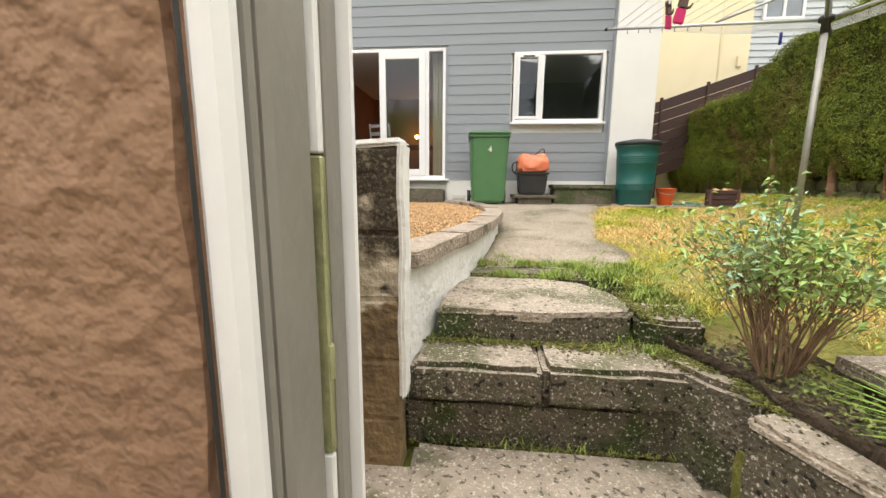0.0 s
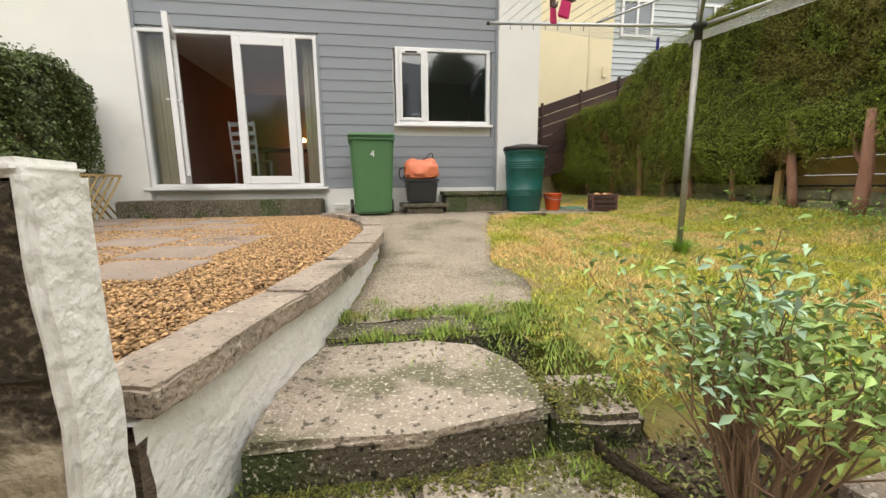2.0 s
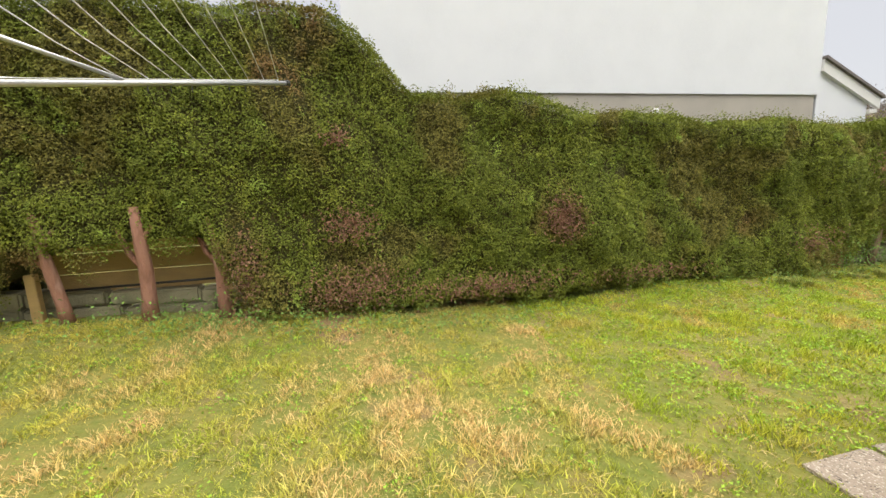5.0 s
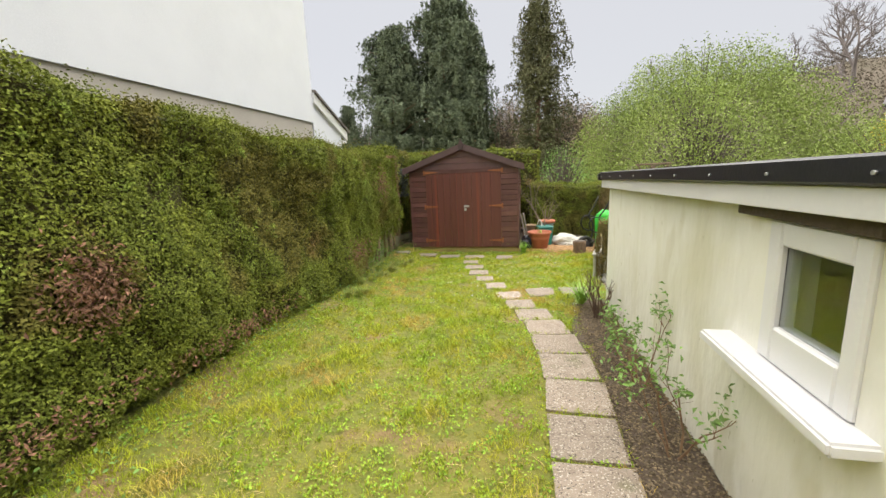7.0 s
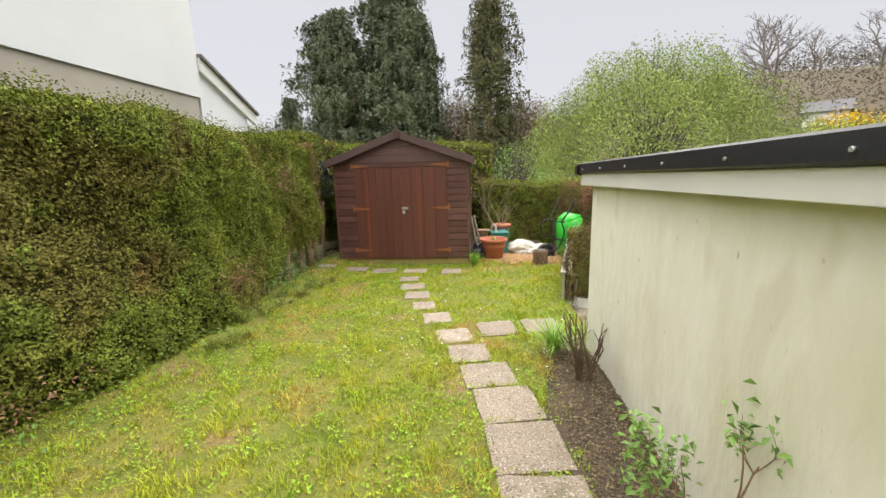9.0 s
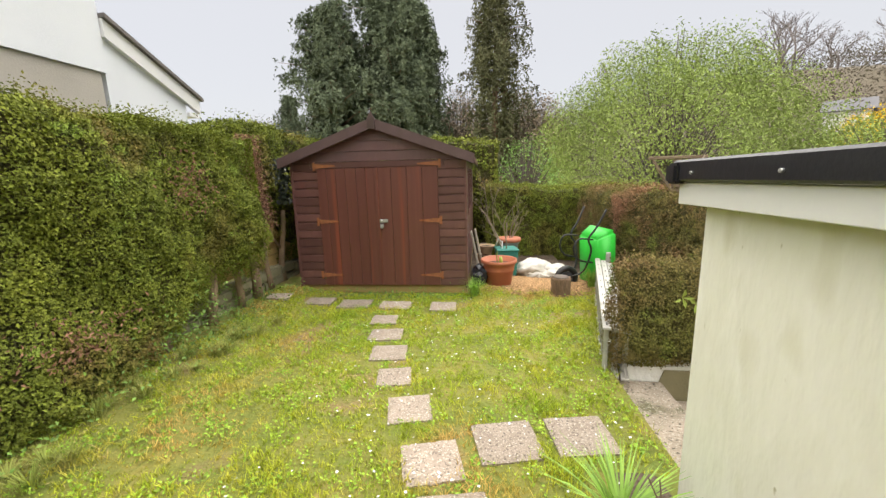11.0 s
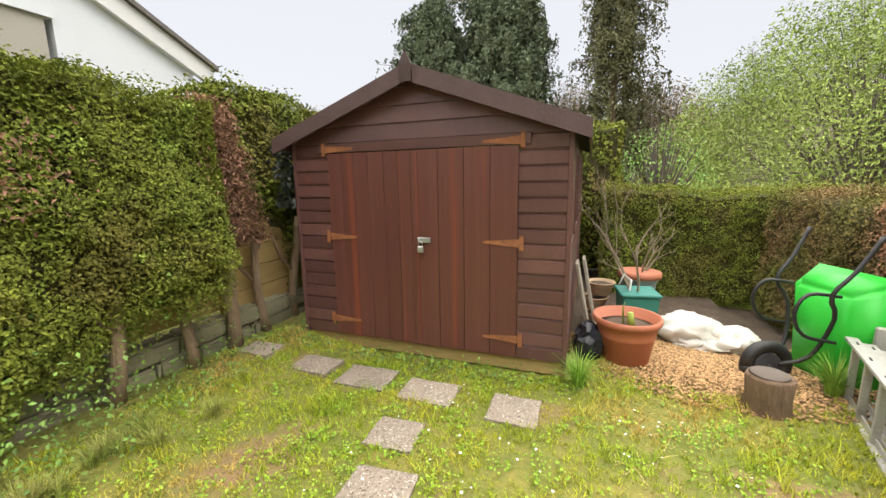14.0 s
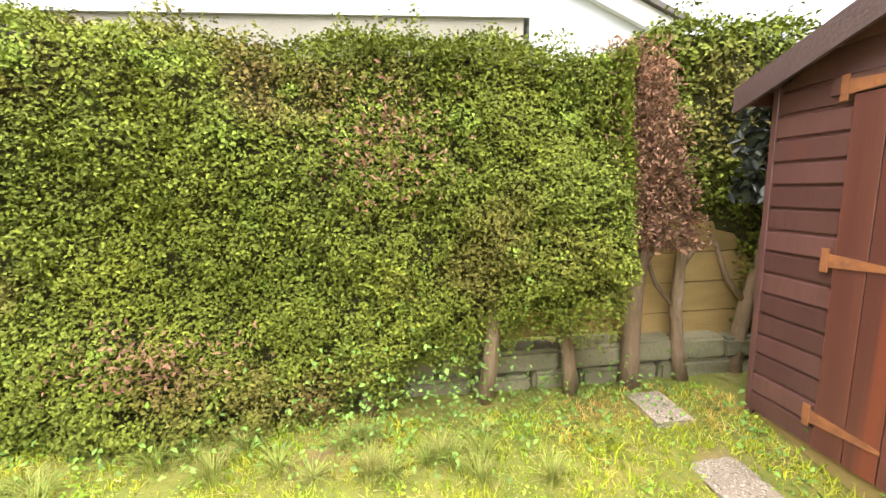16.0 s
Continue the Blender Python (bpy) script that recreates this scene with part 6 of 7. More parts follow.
# white sacks
for k, (x, y, sx, sy, sz) in enumerate(((2.62, -7.45, 0.26, 0.2, 0.15), (2.32, -7.38, 0.2, 0.2, 0.11), (2.5, -7.3, 0.26, 0.12, 0.07))):
    bm = bmesh.new()
    bmesh.ops.create_icosphere(bm, subdivisions=4, radius=1)
    for v in bm.verts:
        c = v.co.copy()
        v.co = Vector((c.x * sx, c.y * sy, sz * 0.8 + c.z * sz)) + noise.noise_vector(c * 2.2 + Vector((k, 0, 0))) * 0.05 + noise.noise_vector(c * 6) * 0.015
        v.co.z = max(v.co.z, 0.004)
    for f in bm.faces:
        f.smooth = True
    o = tagged(part("white_sack", bm, mat("white_sack_cloth", (0.72, 0.70, 0.66), (0.6, 0.58, 0.52), 8, 0.8, 0.3)), "rumpled dirty white sack lying on the gravel", "sack", "sacks on the gravel")
    o.matrix_basis = pose(x, y, zp)
part("sack_tray", boxes((2.15, 2.75, -7.28, -6.98, zp - 0.01, zp + 0.03, 0.01)), M_UPVC, None, "shallow white tray edge under the sacks", category="tray")
# log
lg = thing("log", 2.45, -6.32, -0.175, "upright sawn log with rough dark bark", "log")
bm = bmesh.new()
lathe(bm, [(0, 0), (0.125, 0), (0.12, 0.05), (0.115, 0.15), (0.118, 0.27), (0.112, 0.285), (0, 0.287)], 24)
part("bark", wobble(bm, 0.012, 3, 12), M_BARK, lg)
bm = bmesh.new()
lathe(bm, [(0, 0.286), (0.098, 0.287), (0.09, 0.296), (0, 0.297)], 20)
part("cut_face", bm, M_TWIG, lg)
# gravel patch
rg = np.random.default_rng(31)
cx, cy = rg.normal(2.6, 0.5, 20000), rg.normal(-6.95, 0.38, 20000)
keep = (((cx - 2.6) / 1.15) ** 2 + ((cy + 6.95) / 0.75) ** 2) < 1
cx, cy = cx[keep], cy[keep]
cc = np.stack([cx, cy, np.array([g(a, b) for a, b in zip(cx, cy)]) + 0.012], 1)


def stones(name, cc, size, m, label, rng):
    """Angular pebbles, each an irregular octahedron."""
    n = len(cc)
    base = np.array([[1, 0, 0], [-1, 0, 0], [0, 1, 0], [0, -1, 0], [0, 0, 1], [0, 0, -1]], float)
    tri = np.array([[0, 2, 4], [2, 1, 4], [1, 3, 4], [3, 0, 4], [2, 0, 5], [1, 2, 5], [3, 1, 5], [0, 3, 5]])
    a = rng.uniform(0, 6.28, n)
    s = size * rng.uniform(0.5, 1.3, (n, 1, 1)) * np.stack([rng.uniform(0.7, 1.4, n), rng.uniform(0.6, 1.1, n), rng.uniform(0.35, 0.8, n)], 1)[:, None, :]
    p = base[None] * s + rng.normal(0, size * 0.12, (n, 6, 3))
    c, sn = np.cos(a)[:, None], np.sin(a)[:, None]
    p = np.stack([p[..., 0] * c - p[..., 1] * sn, p[..., 0] * sn + p[..., 1] * c, p[..., 2]], -1)
    v = (p + cc[:, None, :]).reshape(-1, 3)
    f = (np.arange(n)[:, None, None] * 6 + tri[None]).reshape(-1, 3)
    return leafmesh(name, v, f, m, None, label, "stuff")


stones("gravel_patch", cc, 0.0115, M_GRAVEL, "pale brown gravel spread beside the shed", rg)
# patio gravel and joints
rg = np.random.default_rng(32)
n = 150000
gx, gy = rg.uniform(-2.0, 1.35, n), rg.uniform(1.35, 6.0, n)
ox = np.interp(gy, [p.y for p in OUT], [p.x for p in OUT]) - 0.14
keep = (gx < ox) & (rg.random(n) < np.clip(1.2 - np.clip(0.42 - 0.1 * abs((gy - 3.5) / 1.5) - gx, 0, 9) * 0.6, 0.25, 1))
gx, gy = gx[keep], gy[keep]
cc = np.stack([gx, gy, np.full(len(gx), 0.188) + 0.010 * np.clip((gx - 0.4) * 3, 0, 1) + rg.uniform(0, 0.014, len(gx))], 1)
stones("patio_gravel", cc, 0.0098, M_GRAVEL, "orange pea gravel filling the bed and the joints", rg)


def barrow():
    b = thing("wheelbarrow", 1.86, -7.0, -0.16, "bright green wheelbarrow tipped up on its nose against the hedge", "wheelbarrow")
    b.matrix_world = pose(1.99, -6.95, -0.21, 0, 0, -72) @ Matrix.Scale(0.90, 4)
    M_GRN = mat("bright_green_plastic", (0.03, 0.62, 0.06), (0.03, 0.55, 0.05), 5, 0.4, 0.05)
    # tray stands on its front edge, its underside turned to the path
    bm = bmesh.new()
    q0 = [(-0.20, 0.0, 0.05), (0.20, 0.0, 0.05), (0.24, 0.02, 0.80), (-0.24, 0.02, 0.80)]
    q1 = [(-0.30, -0.30, 0.0), (0.30, -0.30, 0.0), (0.34, -0.22, 0.92), (-0.34, -0.22, 0.92)]
    a = [bm.verts.new(p) for p in q0]
    c = [bm.verts.new(p) for p in q1]
    bm.faces.new(a)
    for k in range(4):
        bm.faces.new((a[k], a[(k + 1) % 4], c[(k + 1) % 4], c[k]))
    bmesh.ops.bevel(bm, geom=[e for e in bm.edges if not e.is_boundary], offset=0.05, segments=3, affect="EDGES")
    bmesh.ops.solidify(bm, geom=list(bm.faces), thickness=0.006)
    for f in bm.faces:
        f.smooth = True
    part("tray", bm, M_GRN, b)
    fr = []
    for s in (-1, 1):
        bm = bmesh.new()
        tube(bm, arc([(s * 0.08, 0.30, 0.22), (s * 0.12, 0.12, 0.30), (s * 0.20, 0.06, 0.62), (s * 0.24, 0.14, 0.80), (s * 0.26, 0.02, 0.98), (s * 0.28, -0.10, 1.22)], 0.06), 0.015, 8)
        part("handle", bm, M_BLACK, b)
        bm = bmesh.new()
        tube(bm, arc([(s * 0.20, 0.03, 0.44), (s * 0.20, 0.26, 0.50), (s * 0.20, 0.34, 0.66), (s * 0.20, 0.26, 0.80), (s * 0.20, 0.04, 0.78)], 0.05), 0.013, 8)
        part("leg", bm, M_BLACK, b)
    bm = bmesh.new()
    ringp = [(0.0, 0.33 + 0.15 * math.cos(t), 0.18 + 0.15 * math.sin(t)) for t in [2 * math.pi * k / 24 for k in range(25)]]
    tube(bm, ringp, 0.045, 10)
    w = part("wheel", bm, M_BLACK, b)
    bm = bmesh.new()
    tube(bm, [(-0.03, 0.33, 0.18), (0.03, 0.33, 0.18)], 0.10, 18)
    part("rim", bm, mat("dark_rim", (0.06, 0.065, 0.08), None, 10, 0.4, 0.1), w)
    bm = bmesh.new()
    tube(bm, [(-0.1, 0.33, 0.18), (0.1, 0.33, 0.18)], 0.01, 8)
    part("axle", bm, M_BLACK, b)
    return b


barrow()


def ladder():
    """A triple ladder lying on its side."""
    x0, y0, x1, y1 = 1.92, -6.70, 2.50, -4.36
    L = math.hypot(x1 - x0, y1 - y0)
    l = thing("ladder", x0, y0, -0.12, "long weathered aluminium triple ladder lying on its side", "ladder")
    l.matrix_world = pose(x0, y0, -0.12, 0, 0, math.degrees(math.atan2(y1 - y0, x1 - x0)))
    M_LAD = mat("dull_aluminium", (0.52, 0.51, 0.48), (0.40, 0.39, 0.36), 10, 0.55, 0.25, (0.28, 0.27, 0.23), metal=0.25)
    for k in range(3):
        y = 0.0 + k * 0.068
        hgt = 0.36 - k * 0.015
        s = new("section")
        s.parent = l
        part("lower_rail", boxes((0.0 + k * 0.04, L + k * 0.02, y - 0.028, y + 0.028, 0.0, 0.02, 0.003), (0.0 + k * 0.04, L + k * 0.02, y - 0.004, y + 0.004, 0.021, 0.055)), M_LAD, s)
        part("upper_rail", boxes((0.0 + k * 0.04, L - k * 0.02, y - 0.030, y + 0.030, hgt, hgt + 0.02, 0.003)), M_LAD, s)
        for i in range(10):
            x = 0.12 + i * (L - 0.2) / 9
            part("rung", boxes((x - 0.014, x + 0.014, y - 0.018, y + 0.018, 0.021, hgt - 0.001, 0.004)), M_LAD, s)
            part("rung_end", boxes((x - 0.02, x + 0.02, y - 0.004, y + 0.004, hgt + 0.0205, hgt + 0.025)), M_BLACK, s)
    part("top_hook", boxes((-0.04, 0.0, 0.10, 0.16, 0.30, 0.46, 0.008)), M_LAD, l)


ladder()
# wooden trough on a post above the hedge
fb_ = thing("bird_table", 1.22, -6.2, 0.0, "old wooden V-shaped trough on a post above the hedge", "bird table")
M_OLDW = mat("weathered_wood", (0.24, 0.18, 0.12), (0.16, 0.12, 0.085), 8, 0.9, 0.5, stretch=(1, 1, 2))
part("post", boxes((-0.04, 0.04, -0.04, 0.04, -0.1, 1.17, 0.006)), M_OLDW, fb_)
for sx, wd in ((-1, 0.12), (1, 0.05)):
    bm = boxes((-0.012, 0.012, -wd, wd, 0.0, 0.44, 0.003))
    bm.transform(Matrix.Translation((sx * 0.03, 0, 1.12)) @ Matrix.Rotation(radians(30 * sx), 4, "Y"))
    part("side_board", bm, M_OLDW, fb_)
part("centre_block", boxes((-0.035, 0.035, -0.05, 0.05, 1.17, 1.475, 0.006)), M_OLDW, fb_)
part("top_rail", boxes((-0.28, 0.28, -0.05, 0.05, 1.478, 1.512, 0.005)), M_OLDW, fb_)
fb_.matrix_world = pose(1.25, -6.25, 0.0, 0, 0, -18)

# ---- planting ----
def leafy(name, label, x, y, z, h, n, spread, seed, mtwig, mleaf, lsize, per, r0=0.006, depth=3, up=0.5):
    t, e = twigs(name, label, x, y, z, h, n, spread, seed, mtwig, r0, None, depth)
    rng = np.random.default_rng(seed)
    e = np.array([tuple(q) for q in e])
    e = e[e[:, 2] > h * up]
    c = np.repeat(e, per, 0) + rng.normal(0, 0.022, (len(e) * per, 3)) * [1, 1, 1.6]
    v, f = cards(c, np.tile([[0, 0, 1.0]], (len(c), 1)), lsize, rng, 0.6, 0.42)
    leafmesh("leaves", v, f, mleaf, t, kind="stuff")
    return t


M_BL = mat("bluish_leaf", (0.36, 0.50, 0.16), (0.28, 0.42, 0.12), 9, 0.5, 0, (0.36, 0.52, 0.36), 20, island=0.35, c3at=0.50)
M_LG = mat("young_leaf", (0.24, 0.42, 0.09), (0.19, 0.34, 0.08), 9, 0.55, 0, fine=20, island=0.35)
M_BTW = mat("brown_twig", (0.34, 0.22, 0.13), (0.20, 0.12, 0.075), 12, 1, 0.3)
leafy("leafy_shrub", "many-stemmed young shrub with bluish green leaves in the corner bed", 2.09, 1.23, -0.10, 0.47, 46, 0.5, 12, M_BTW, M_BL, 0.027, 6, 0.0042, 3, 0.60)
leafy("rose_bush", "sparse rose bush with small green leaves by the outbuilding", 2.72, -0.55, 0.0, 0.55, 4, 0.5, 14, M_BTW, M_LG, 0.035, 4, 0.007, 4, 0.4)
leafy("rose_bush", "sparse rose bush with small green leaves by the outbuilding wall", 2.70, -1.25, 0.0, 0.5, 4, 0.45, 15, M_BTW, M_LG, 0.035, 4, 0.007, 4, 0.4)
twigs("pruned_bush", "brown pruned bush of bare stubby stems against the wall", 2.74, -2.55, -0.02, 0.55, 16, 0.35, 16, mat("dark_twig", (0.17, 0.11, 0.08), None, 9, 1, 0.4), 0.008, None, 2)


def tuft(name, label, x, y, z, n, h, spread, m, seed, w=0.006):
    rng = np.random.default_rng(seed)
    a = rng.uniform(0, 6.28, n)
    r = rng.uniform(0, 0.05, n)
    out = rng.uniform(0.2, 1, n) * spread
    hh = h * rng.uniform(0.6, 1.1, n)
    vs, fs = [], []
    for i in range(n):
        ca, sa = math.cos(a[i]), math.sin(a[i])
        px, py = x + ca * r[i], y + sa * r[i]
        sx, sy = -sa * w / 2, ca * w / 2
        k = len(vs)
        for t, q in ((0, 1), (0.35, 1), (0.7, 0.7), (1, 0.05)):
            o = out[i] * t * t
            zz = z + hh[i] * (t - 0.45 * t * t * out[i] / max(spread, 0.01))
            vs += [(px + ca * o + sx * q, py + sa * o + sy * q, zz), (px + ca * o - sx * q, py + sa * o - sy * q, zz)]
        for j in range(3):
            fs.append((k + 2 * j, k + 2 * j + 1, k + 2 * j + 3, k + 2 * j + 2))
    return raw(name, vs, fs, m, None, label, "", "plant")


M_BLADE = mat("long_grass_blade", (0.27, 0.46, 0.06), (0.19, 0.34, 0.05), 6, 0.6, 0, fine=20, island=0.35)
tuft("strappy_plant", "clump of strappy green leaves flopping over the slabs", 2.86, -2.95, 0.0, 130, 0.28, 0.42, M_BLADE, 3, 0.009)
tuft("strappy_plant", "clump of strappy green bluebell leaves behind the kerb", 2.24, 0.80, -0.09, 150, 0.17, 0.30, M_BLADE, 4, 0.010)
tuft("grass_tuft", "bright green grass tuft round the airer pole", 3.56, 3.20, g(3.55, 3.2), 260, 0.16, 0.16, M_BLADE, 5, 0.004)
tuft("grass_tuft", "tall grass tuft at the shed corner", 3.50, -6.25, g(3.5, -6.25), 220, 0.30, 0.22, M_BLADE, 6, 0.004)
tuft("grass_tuft", "tall grass growing round the barrow wheel", 2.0, -6.62, g(2.0, -6.6), 260, 0.32, 0.2, M_BLADE, 7, 0.004)
bb = thing("bluebell", 2.50, 0.98, -0.06, "small violet bluebell flower stems", "flower")
for k in range(4):
    bm = bmesh.new()
    tube(bm, [(0.04 * k, 0.03 * (k % 2), 0), (0.04 * k + 0.01, 0.03 * (k % 2), 0.26)], 0.003, 5)
    part("stem", bm, M_BLADE, bb)
    bm = bmesh.new()
    for j in range(5):
        lathe(bm, [(0.002, 0.02), (0.009, 0.008), (0.013, 0)], 6, (0.04 * k + 0.012 * (-1) ** j, 0.03 * (k % 2), 0.17 + 0.02 * j))
    part("flowers", bm, mat("violet_petal", (0.25, 0.18, 0.55), None, 9, 0.6, 0), bb)

# ivy and weeds at the hedge foot
rng = np.random.default_rng(41)
cs = []
for (x, y, sx, sy, h, k) in ((5.6, 2.7, 0.12, 0.5, 0.1, 900), (5.62, 3.3, 0.12, 0.3, 0.15, 500), (5.5, 1.4, 0.12, 0.8, 0.09, 1200), (5.85, 3.6, 0.1, 0.5, 0.12, 500), (5.8, -4.5, 0.15, 0.4, 0.28, 1400), (5.7, 5.0, 0.2, 1.2, 0.10, 1000), (4.6, -6.15, 0.7, 0.06, 0.07, 900), (5.7, -2.5, 0.1, 1.5, 0.08, 900), (5.95, -5.5, 0.2, 0.3, 0.12, 700)):
    q = np.stack([x + rng.normal(0, sx, k), y + rng.normal(0, sy, k), np.zeros(k)], 1)
    q[:, 2] = [g(a, b) for a, b in q[:, :2]] + np.abs(rng.normal(0, h, k)) * 0.8 + 0.01
    cs.append(q)
cs = np.concatenate(cs)
cs = cs[rng.random(len(cs)) < 0.5]
v, f = cards(cs, np.tile([[-0.4, 0, 0.9]], (len(cs), 1)), 0.027, rng, 0.5, 0.6)
leafmesh("undergrowth", v, f, mat("weed_leaf", (0.13, 0.25, 0.045), (0.20, 0.33, 0.05), 4, 0.6, 0, fine=20, island=0.4), None, "low green weeds and ivy along the hedge foot", "stuff")

# ---- grass ----
M_GRASS = mat("grass_blades", (0.33, 0.42, 0.04), (0.66, 0.53, 0.12), 3.0, 0.75, 0, (0.72, 0.52, 0.22), 7, island=0.45, c3at=0.46, spec=0.2)
M_GRASSS = mat("green_grass_blades", (0.27, 0.42, 0.028), (0.56, 0.52, 0.055), 2.4, 0.75, 0, (0.62, 0.42, 0.13), 7, island=0.4, c3at=0.56, spec=0.2)
M_STRAW = mat("straw", (0.68, 0.53, 0.23), (0.42, 0.31, 0.14), 7, 0.9, 0, fine=20, island=0.5)
PRx, PRy = [p.x for p in PATH_R], [p.y for p in PATH_R]
PRx, PRy = [1.9] + PRx, [2.0] + PRy


def lawn_ok(x, y, rng):
    left = np.where(y > 1.95, np.interp(y, PRy, PRx) - 0.02, np.where(y > 1.5, 2.05, np.where(y > 1.2, 2.40, np.where(y > 0.9, 2.72, np.where(y > -3.3, 2.93, np.where(y > -4.4, 2.47, 2.48 + (y + 4.36) * 0.25))))))
    left = np.where(y > 5.65, 4.62, left)
    ok = (x > left + rng.normal(0, 0.025, len(x))) & (x < 5.98 + 0.1 * np.sin(y * 3)) & (y < 9) & (y > -6.3)
    ok |= (y <= -6.25) & (y > -7.2) & (x > 2.0) & (x < 3.5) & (((x - 2.6) / 0.8) ** 2 + ((y + 7.0) / 0.62) ** 2 > 1)
    for sx, sy, w, h, a in SLABS:
        ok &= ~((abs(x - sx) < w / 2 - 0.012) & (abs(y - sy) < h / 2 - 0.012))
    return ok


def blades(name, n, x0, x1, y0, y1, h, m, label, seed, lean=0.5, w=0.0035, sel=None):
    rng = np.random.default_rng(seed)
    x, y = rng.uniform(x0, x1, n), rng.uniform(y0, y1, n)
    ok = lawn_ok(x, y, rng)
    if sel is not None:
        ok &= sel(x, y, rng)
    x, y = x[ok], y[ok]
    n = len(x)
    z = np.array([g(a, b) for a, b in zip(x, y)]) - 0.004
    patch = 0.7 + 0.3 * np.sin(x * 5.1 + np.sin(y * 3.3) * 2) * np.sin(y * 4.7 + np.sin(x * 2.9) * 2)
    fine = np.sin(x * 31 + np.sin(y * 23) * 2.4) * np.sin(y * 35 + np.sin(x * 19) * 2.4)
    broad = np.sin(x * 8.3 + np.sin(y * 5.7 + 1) * 2.1) * np.sin(y * 7.1 + np.sin(x * 6.3) * 1.7)
    patch = patch * (0.9 + 0.75 * fine + 0.35 * broad)
    th = rng.random(n) < 0.68 + 0.48 * fine + 0.22 * broad
    x, y, z, patch = x[th], y[th], z[th], patch[th]
    n = len(x)
    hh = h * patch * rng.uniform(0.5, 1.5, n)
    a, b = rng.uniform(0, 6.28, n), rng.uniform(0, 6.28, n)
    l = lean * hh * rng.uniform(0.3, 1.8, n)
    p = np.stack([x, y, z], 1)
    side = np.stack([np.cos(b), np.sin(b), np.zeros(n)], 1) * w * rng.uniform(0.7, 1.5, (n, 1)) / 2
    mid = p + np.stack([np.cos(a) * l * 0.4, np.sin(a) * l * 0.4, hh * 0.6], 1)
    tip = p + np.stack([np.cos(a) * l, np.sin(a) * l, hh], 1)
    v = np.stack([p - side, p + side, mid + side * 0.7, mid - side * 0.7, tip], 1).reshape(-1, 3)
    i = np.arange(n)[:, None] * 5
    f = np.concatenate([i + [0, 1, 2], i + [0, 2, 3], i + [3, 2, 4]], 0)
    return leafmesh(name, v, f, m, None, label, "stuff")


blades("lawn_grass", 300000, 1.8, 6.1, 0.4, 8.0, 0.036, M_GRASS, "patchy yellow-green mown lawn grass", 1, 0.9, 0.0045)
blades("lawn_grass", 300000, 2.0, 6.1, -7.2, 0.4, 0.036, M_GRASSS, "bright green lawn grass", 2, 0.7, 0.0045)
blades("straw", 80000, 1.8, 6.1, -0.5, 8.0, 0.024, M_STRAW, "dry straw of cut grass lying on the lawn", 3, 2.4, 0.0038, sel=lambda x, y, r: np.sin(x * 2.3 + 1) * np.sin(y * 1.9) + np.sin(x * 4.1 + y * 3.3) * 0.6 + r.normal(0, 0.4, len(x)) > -0.25)
blades("straw", 22000, 2.9, 6.1, -7.0, -0.5, 0.022, M_STRAW, "dry straw along the hedge foot", 4, 3.2, 0.004, sel=lambda x, y, r: (x > 5.3) | (np.sin(x * 2.3 + 1) * np.sin(y * 1.9) > 0.6))
# broad low leaves of clover and moss in the lawn
rng = np.random.default_rng(52)
n = 150000
x, y = rng.uniform(2.4, 6.0, n), rng.uniform(-6.5, 7.5, n)
lump = np.sin(x * 9 + np.sin(y * 7) * 2) * np.sin(y * 8 + np.sin(x * 6) * 2) + 0.5 * np.sin(x * 23 + y * 5) * np.sin(y * 21 - x * 4)
ok = lawn_ok(x, y, rng) & (lump + rng.normal(0, 0.25, n) > np.where(y > 0, 0.75, 0.2))
x, y = x[ok], y[ok]
cc = np.stack([x, y, np.array([g(a_, b_) for a_, b_ in zip(x, y)]) + rng.uniform(0.008, 0.028, len(x))], 1)
v, f = cards(cc, np.tile([[0, 0, 1.0]], (len(cc), 1)), 0.017, rng, 0.6, 0.7, 0.1)
leafmesh("clover", v, f, mat("clover_leaf", (0.24, 0.44, 0.05), (0.34, 0.46, 0.045), 3, 0.6, 0, (0.42, 0.40, 0.07), 15, island=0.35, spec=0.2), None, "small bright green clover and weeds among the grass", "stuff")
# moss on the steps and kerb
M_MOSS = mat("step_moss", (0.11, 0.13, 0.025), (0.17, 0.15, 0.04), 14, 1, 0, (0.24, 0.19, 0.07), 40, island=0.5)
rg = np.random.default_rng(53)
q = []
for (x, y, sx, sy, z, k) in ((1.2, 1.485, 0.2, 0.02, -0.137, 900), (1.70, 1.47, 0.14, 0.03, -0.134, 1400), (1.93, 1.36, 0.04, 0.04, -0.122, 900), (1.88, 1.42, 0.04, 0.05, -0.132, 700), (1.95, 1.62, 0.08, 0.05, -0.026, 500), (1.80, 1.6, 0.015, 0.12, -0.008, 300), (2.0, 1.12, 0.03, 0.07, -0.118, 500), (1.5, 2.2, 0.3, 0.05, -0.008, 900), (1.5, 1.262, 0.3, 0.006, -0.447, 300)):
    q.append(np.stack([rg.normal(x, sx, k), rg.normal(y, sy, k), np.full(k, z) + rg.uniform(-0.002, 0.004, k)], 1))
stones("moss", np.concatenate(q), 0.0065, M_MOSS, "low olive moss in the corners of the steps", rg)
